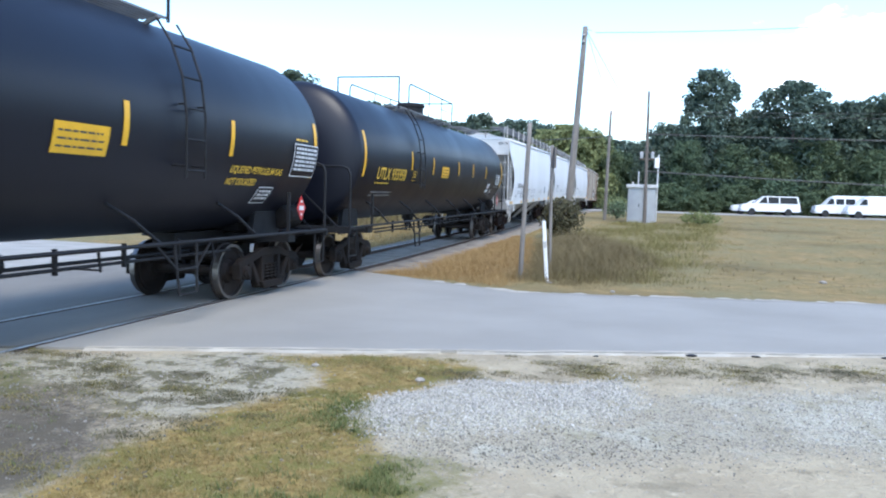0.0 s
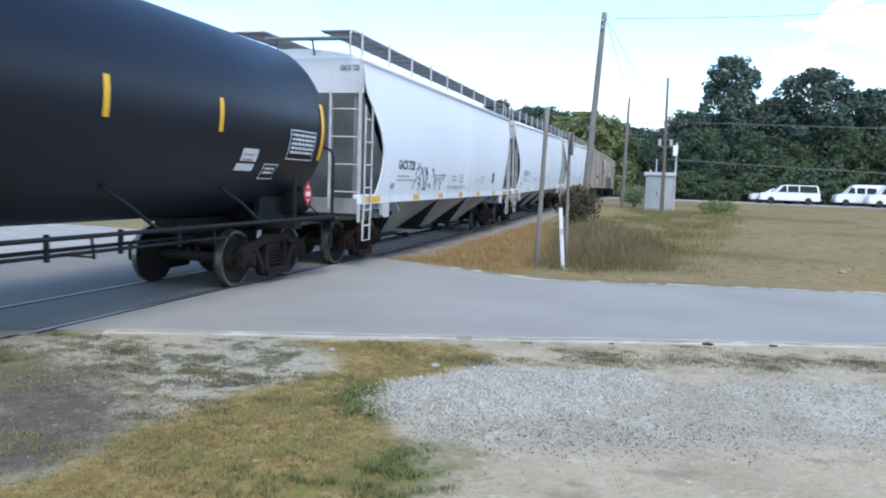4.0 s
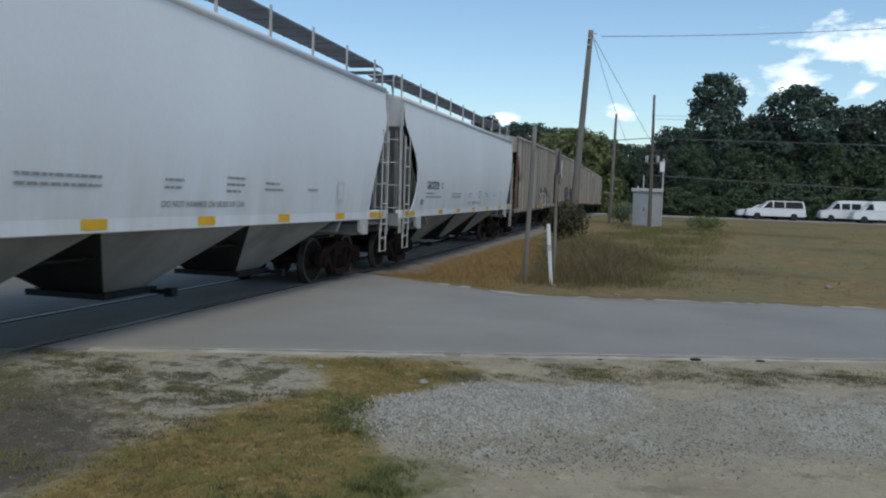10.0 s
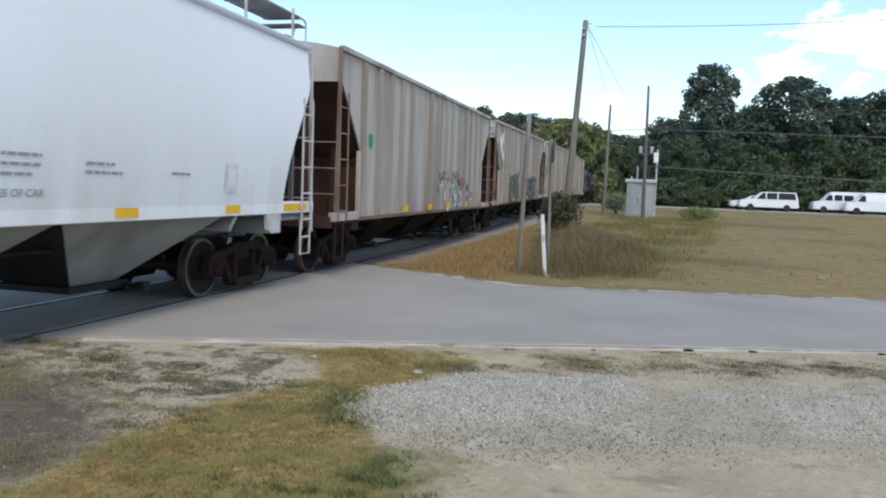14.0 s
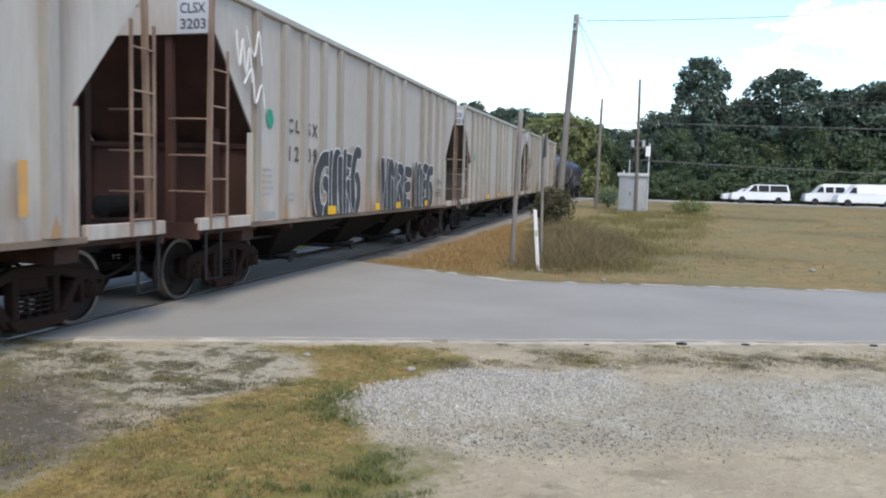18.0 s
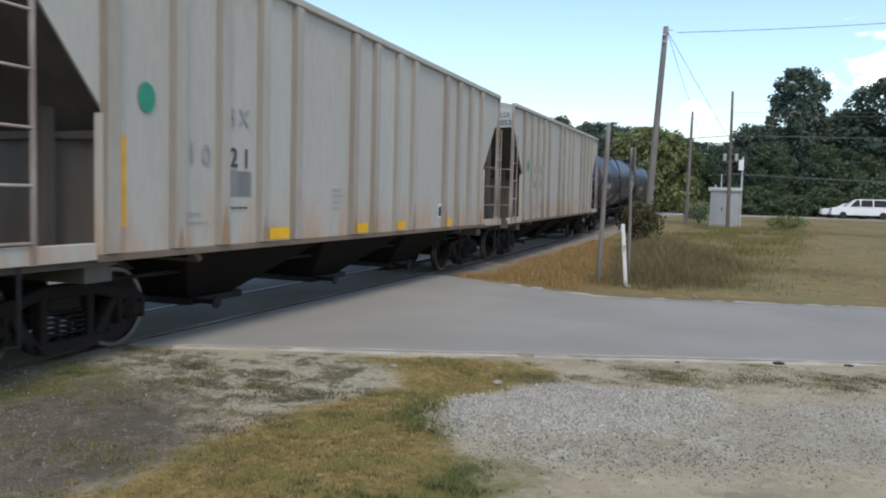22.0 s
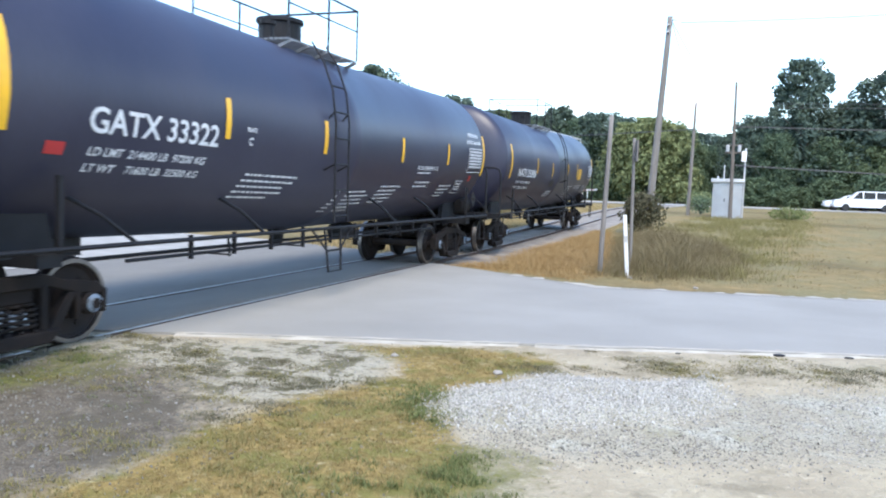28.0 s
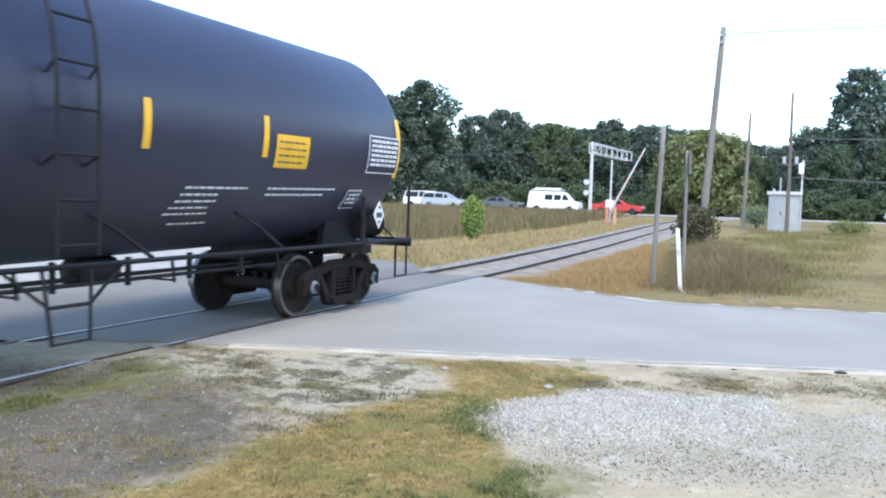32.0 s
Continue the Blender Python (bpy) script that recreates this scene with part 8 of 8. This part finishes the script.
blades("verge_grass", "sparse dry grass tufts along the road", "grass_olive", fringe(VERGE, 900, 6, 0.6, 0.7) + fringe([(-7.0, 6.8), (-3.4, 7.6), (-3.2, 6.2), (-4.6, 5.2), (-6.6, 5.6)], 260, 7, 0.6, 0.8), 0.012, 0.045, 0.0028, 8, 2.0, 5, 0.07)
blades("golden_grass", "knee-high golden dry grass beside the line", "grass_gold", [(x, y, min(1.0, max(0.12, (inside(GOLD, x, y) + 0.25) * 0.8)) * (0.75 + 0.4 * noise.noise(Vector((x, y, 3))))) for x, y, k in fringe(GOLD, 9000, 8, 0.5, 0.0)], 0.06, 0.36, 0.003, 8, 1.5, 6, 0.16)
blades("golden_grass", "golden dry grass strip along the far side of the line", "grass_straw", scatter([(-12.6, 20.9), (-9.0, 18.6), (-8.7, 30.0), (-9.0, 70.0), (-13.5, 70.0), (-11.8, 40.0), (-13.2, 28.5)], 6500, 9) + scatter([(-5.2, 30.0), (-4.7, 30.0), (-4.9, 70.0), (-5.2, 70.0)], 700, 19), 0.06, 0.24, 0.012, 4, 1.0, 7, 0.15)
WEEDS = [(-2.9, 17.2), (-1.4, 16.6), (0.4, 18.2), (1.0, 24.0), (-0.4, 30.0), (-3.2, 33.0), (-4.0, 30.0), (-3.2, 22.0)]
blades("brown_weeds", "waist-high brown weeds round the posts", "weed_brown", [(x, y, min(1.0, max(0.1, (inside(WEEDS, x, y) + 0.3) * 0.5)) * (0.8 + 0.6 * noise.noise(Vector((x * 1.3, y * 1.3, 3))))) for x, y, k in fringe(WEEDS, 5200, 10, 1.4, 0.0)], 0.1, 0.95, 0.003, 9, 1.5, 8, 0.28)
blades("olive_weeds", "green and brown weeds in the field", "grass_olive", fringe([(-2.2, 17.6), (0.8, 18.4), (2.6, 30.0), (4.8, 52.0), (-1.5, 50.0), (-3.0, 36.0)], 4600, 11, 2.2, 0.55, 0.4), 0.04, 0.28, 0.006, 6, 1.2, 9, 0.25)
blades("brown_weeds", "low brown weeds in the field", "weed_brown", fringe([(-1.0, 17.0), (9.0, 19.0), (20.0, 40.0), (14.0, 60.0), (0.0, 60.0)], 600, 18, 4.0, 0.75, 0.3), 0.02, 0.1, 0.01, 5, 2.0, 19, 0.3)
blades("field_grass", "short dry grass of the field", "grass_dry", scatter([(-2.0, 16.2), (8.0, 17.6), (30.0, 24.0), (40.0, 80.0), (-2.0, 80.0)], 7000, 12, 0.3, 0.4), 0.015, 0.055, 0.008, 6, 1.8, 10, 0.3)
blades("tall_weeds", "tall brown grass between the line and the highway", "weed_brown", scatter([(-13.0, 29.5), (-11.8, 44.0), (-11.8, 60.0), (-13.0, 72.0), (-40.0, 72.0), (-40.0, 32.0)], 7500, 13), 0.35, 0.95, 0.02, 4, 0.5, 11, 0.3)
blades("tall_green_weeds", "tall green grass between the line and the highway", "grass_olive", scatter([(-12.8, 34.0), (-12.0, 50.0), (-45.0, 80.0), (-45.0, 36.0)], 4200, 14), 0.2, 0.7, 0.02, 4, 0.6, 12, 0.3)


blades("green_weeds", "sparse yellow-green turf over the trodden earth", "grass_olive", fringe([(-6.2, 3.2), (-4.4, 4.4), (-3.2, 4.9), (-3.2, 3.2), (-4.0, 2.4)], 1500, 25, 1.0, 0.45), 0.012, 0.045, 0.003, 8, 1.8, 24)


def mats():
    """Flat mats of weed on the bare ground."""
    rng = random.Random(77)
    spots = {"weed_mat": [], "grass_olive": [], "weed_clump": []}
    centres = [(-3.62, 5.02, 0.24), (-3.3, 5.3, 0.2), (-3.75, 6.15, 0.34), (-3.35, 6.3, 0.26), (-3.1, 6.55, 0.2), (-3.9, 6.75, 0.16), (-4.7, 6.2, 0.22), (-5.2, 6.6, 0.3), (-2.9, 5.7, 0.15), (-1.75, 7.75, 0.25), (-1.2, 8.0, 0.2), (-0.35, 8.35, 0.3), (0.5, 8.7, 0.35), (1.3, 9.1, 0.4), (2.4, 9.3, 0.4), (3.6, 9.8, 0.5)]
    for _ in range(46):
        centres.append((rng.uniform(-6.6, -3.4), rng.uniform(5.2, 7.4), rng.uniform(0.06, 0.2)))
    for _ in range(40):
        x = rng.uniform(-2.0, 6.0)
        centres.append((x, near_edge(x) - rng.uniform(0.15, 1.5), rng.uniform(0.06, 0.22)))
    for k, (x, y, r) in enumerate(centres):
        key = "weed_clump" if k < 10 else "weed_mat" if rng.random() < 0.65 else "grass_olive"
        for _ in range(int(900 * r * r) + 8):
            a, d = rng.uniform(0, 6.28), r * math.sqrt(rng.random())
            spots[key].append((x + 1.5 * d * math.cos(a), y + 0.8 * d * math.sin(a), 1 - 0.5 * d / r))
    blades("weed_mats", "flat mats of dull weeds on the bare ground", "weed_mat", spots["weed_mat"], 0.012, 0.05, 0.003, 16, 2.4, 21, 0.08)
    blades("weed_clumps", "dark clumps of low weeds on the bare ground", "weed_clump", spots["weed_clump"], 0.012, 0.055, 0.0028, 16, 2.0, 23, 0.06)
    blades("weed_mats", "flat mats of olive weeds on the bare ground", "grass_olive", spots["grass_olive"], 0.012, 0.05, 0.003, 16, 2.4, 22, 0.08)


mats()


def gravel(name, label, polys, seed, mat):
    rng = random.Random(seed)
    verts, faces = [], []
    base = [(1, 0, 0), (-1, 0, 0), (0, 1, 0), (0, -1, 0), (0, 0, 0.8), (0, 0, -0.8)]
    tri = [(0, 2, 4), (2, 1, 4), (1, 3, 4), (3, 0, 4), (2, 0, 5), (1, 2, 5), (3, 1, 5), (0, 3, 5)]
    for poly, count, smin, smax, edge in polys:
        for x, y, k in fringe(poly, count, seed + count, edge):
            s = rng.uniform(smin, smax) * (1.6 if rng.random() < 0.06 else 1.0)
            m = Euler((rng.uniform(0, 6), rng.uniform(0, 6), rng.uniform(0, 6))).to_matrix() @ Matrix.Diagonal((s, s * rng.uniform(0.6, 1), s * rng.uniform(0.5, 0.9)))
            z = ground_z(x, y) + s * 0.25
            k0 = len(verts)
            verts += [tuple(m @ Vector(b) + Vector((x, y, z))) for b in base]
            faces += [tuple(k0 + i for i in t) for t in tri]
    me = bpy.data.meshes.new(name)
    me.from_pydata(verts, [], faces)
    me.materials.append(mat)
    tagged(new(name, me), label, "gravel", kind="stuff")


def stone_material():
    m = M["stone"]
    n, l = m.node_tree.nodes, m.node_tree.links
    geo, mix = n.new("ShaderNodeNewGeometry"), n.new("ShaderNodeMixRGB")
    mix.inputs["Color1"].default_value, mix.inputs["Color2"].default_value = (0.22, 0.21, 0.185, 1), (0.46, 0.442, 0.4, 1)
    l.new(geo.outputs["Random Per Island"], mix.inputs["Fac"])
    l.new(mix.outputs["Color"], n["Principled BSDF"].inputs["Base Color"])


stone_material()
M["dark_stone"] = material("dark_gravel_stone", (0.22, 0.205, 0.175), 0.92, dark=(0.11, 0.1, 0.08), scale=7, amount=0.9, fine=50, bump=0.3)
M["pebble"] = material("pebble", (0.36, 0.33, 0.29), 0.9, dark=(0.2, 0.185, 0.165), scale=9, amount=0.9, fine=60, bump=0.2)
gravel("gravel", "spread of pale crushed stone on the bare earth", [(GRAVEL, 11000, 0.005, 0.015, 0.4), (GRAVEL_FAR, 3000, 0.005, 0.013, 1.2), (GRAVEL_WIDE, 900, 0.005, 0.012, 1.0)], 31, M["stone"])
gravel("gravel", "thin scatter of fine grey-brown gravel", [(GRAVEL_WIDE, 8000, 0.004, 0.012, 0.8), (DUST, 1500, 0.004, 0.013, 0.8), (VERGE, 1200, 0.004, 0.012, 0.8), ([(-1.4, 5.4), (2.2, 6.4), (2.5, 3.0), (-1.0, 3.0)], 900, 0.003, 0.009, 0.8)], 41, M["pebble"])
gravel("gravel", "dark fine gravel worn into the ground beside the line", [(GRAVEL_LEFT, 6000, 0.005, 0.016, 1.0), (GRAVEL_WIDE, 420, 0.005, 0.013, 0.6), ([(-2.0, 5.6), (-1.0, 5.9), (0.6, 6.3), (0.5, 5.8), (-0.4, 5.4), (-1.6, 5.2)], 900, 0.004, 0.013, 0.6), (TURF, 500, 0.005, 0.012, 0.6)], 37, M["dark_stone"])


def loose_stones():
    rng = random.Random(8)
    for x, y, s in ((-2.05, 7.4, 0.05), (-3.25, 7.6, 0.04), (0.66, 10.05, 0.05), (0.55, 10.0, 0.04), (1.6, 10.35, 0.05), (-1.9, 17.2, 0.06), (-0.5, 16.0, 0.05), (4.3, 20.5, 0.08)):
        bm = bm_new()
        bmesh.ops.create_icosphere(bm, subdivisions=2, radius=s)
        for v in bm.verts:
            v.co *= 1 + 0.35 * noise.noise(v.co * 14 + Vector((x, y, 0)))
            v.co.z *= 0.6
        ob = tagged(part("stone", bm, M["pebble"]), "pale loose stone on the bare earth", "stone", "loose stones")
        ob.matrix_basis = pose(x, y, ground_z(x, y) + s * 0.3, 0, 0, rng.uniform(0, 360))


loose_stones()


def asphalt_lumps():
    """Broken dark lumps lying at the edge of the road."""
    for x, y, s in ((0.66, 9.86, 0.05), (1.43, 10.12, 0.04), (-0.45, 9.4, 0.025), (3.0, 10.66, 0.04)):
        bm = bm_new()
        bmesh.ops.create_icosphere(bm, subdivisions=2, radius=s)
        for v in bm.verts:
            v.co *= 1 + 0.4 * noise.noise(v.co * 9 + Vector((x, y, 0)))
            v.co.x *= 1.5
            v.co.z *= 0.35
        ob = tagged(part("asphalt_lump", bm, M["black"]), "broken dark lump of asphalt at the road edge", "stone", "broken road edge")
        ob.matrix_basis = pose(x, y, ground_z(x, y) + s * 0.15, 0, 0, 20)


asphalt_lumps()


# ---- what moves ----
def track_point(s):
    return Vector((track_x(s), s, rise(s)))


# wagon length and pace in proportion to the distance of the line
STRETCH, PASS_Y = 1.025, 7.5


def motions():
    """The train rolls past; the gate rises behind it and the waiting cars draw off."""
    for car, u, truck in CARS:
        rows = []
        car.scale = (1, STRETCH, 1)
        for k in range(33):
            s = PASS_Y + STRETCH * (u + reference_y(k) - PASS_Y)
            a, b = track_point(s - truck * STRETCH), track_point(s + truck * STRETCH)
            d = b - a
            c = (a + b) / 2
            rows.append((k, pose(c.x, c.y, c.z, math.degrees(math.atan2(d.z, d.y)), 0, math.degrees(math.atan2(-d.x, d.y)))))
        walk(car, rows)
    turns = [(k * 0.1, math.degrees(STRETCH * (reference_y(0) - reference_y(k * 0.1)) / WHEEL_R)) for k in range(321)]
    for w, y in WHEELSETS:
        walk(w, [(t, pose(0, y, WHEEL_R, a % 360.0)) for t, a in turns])
    walk(GATE_ARM, [(t, GATE_PIVOT @ pose(0, 0, 0, 0, -a, 0)) for t, a in ((0, 1), (29.3, 1), (30.0, 5), (30.5, 11), (31.0, 19), (31.5, 27), (32.0, 35))])
    for v, m, far in DEPARTING:
        walk(v, [(0, m), (31.0, m), (31.5, m @ pose(far * 0.3, 0, 0)), (32.0, m @ pose(far, 0, 0))])


motions()
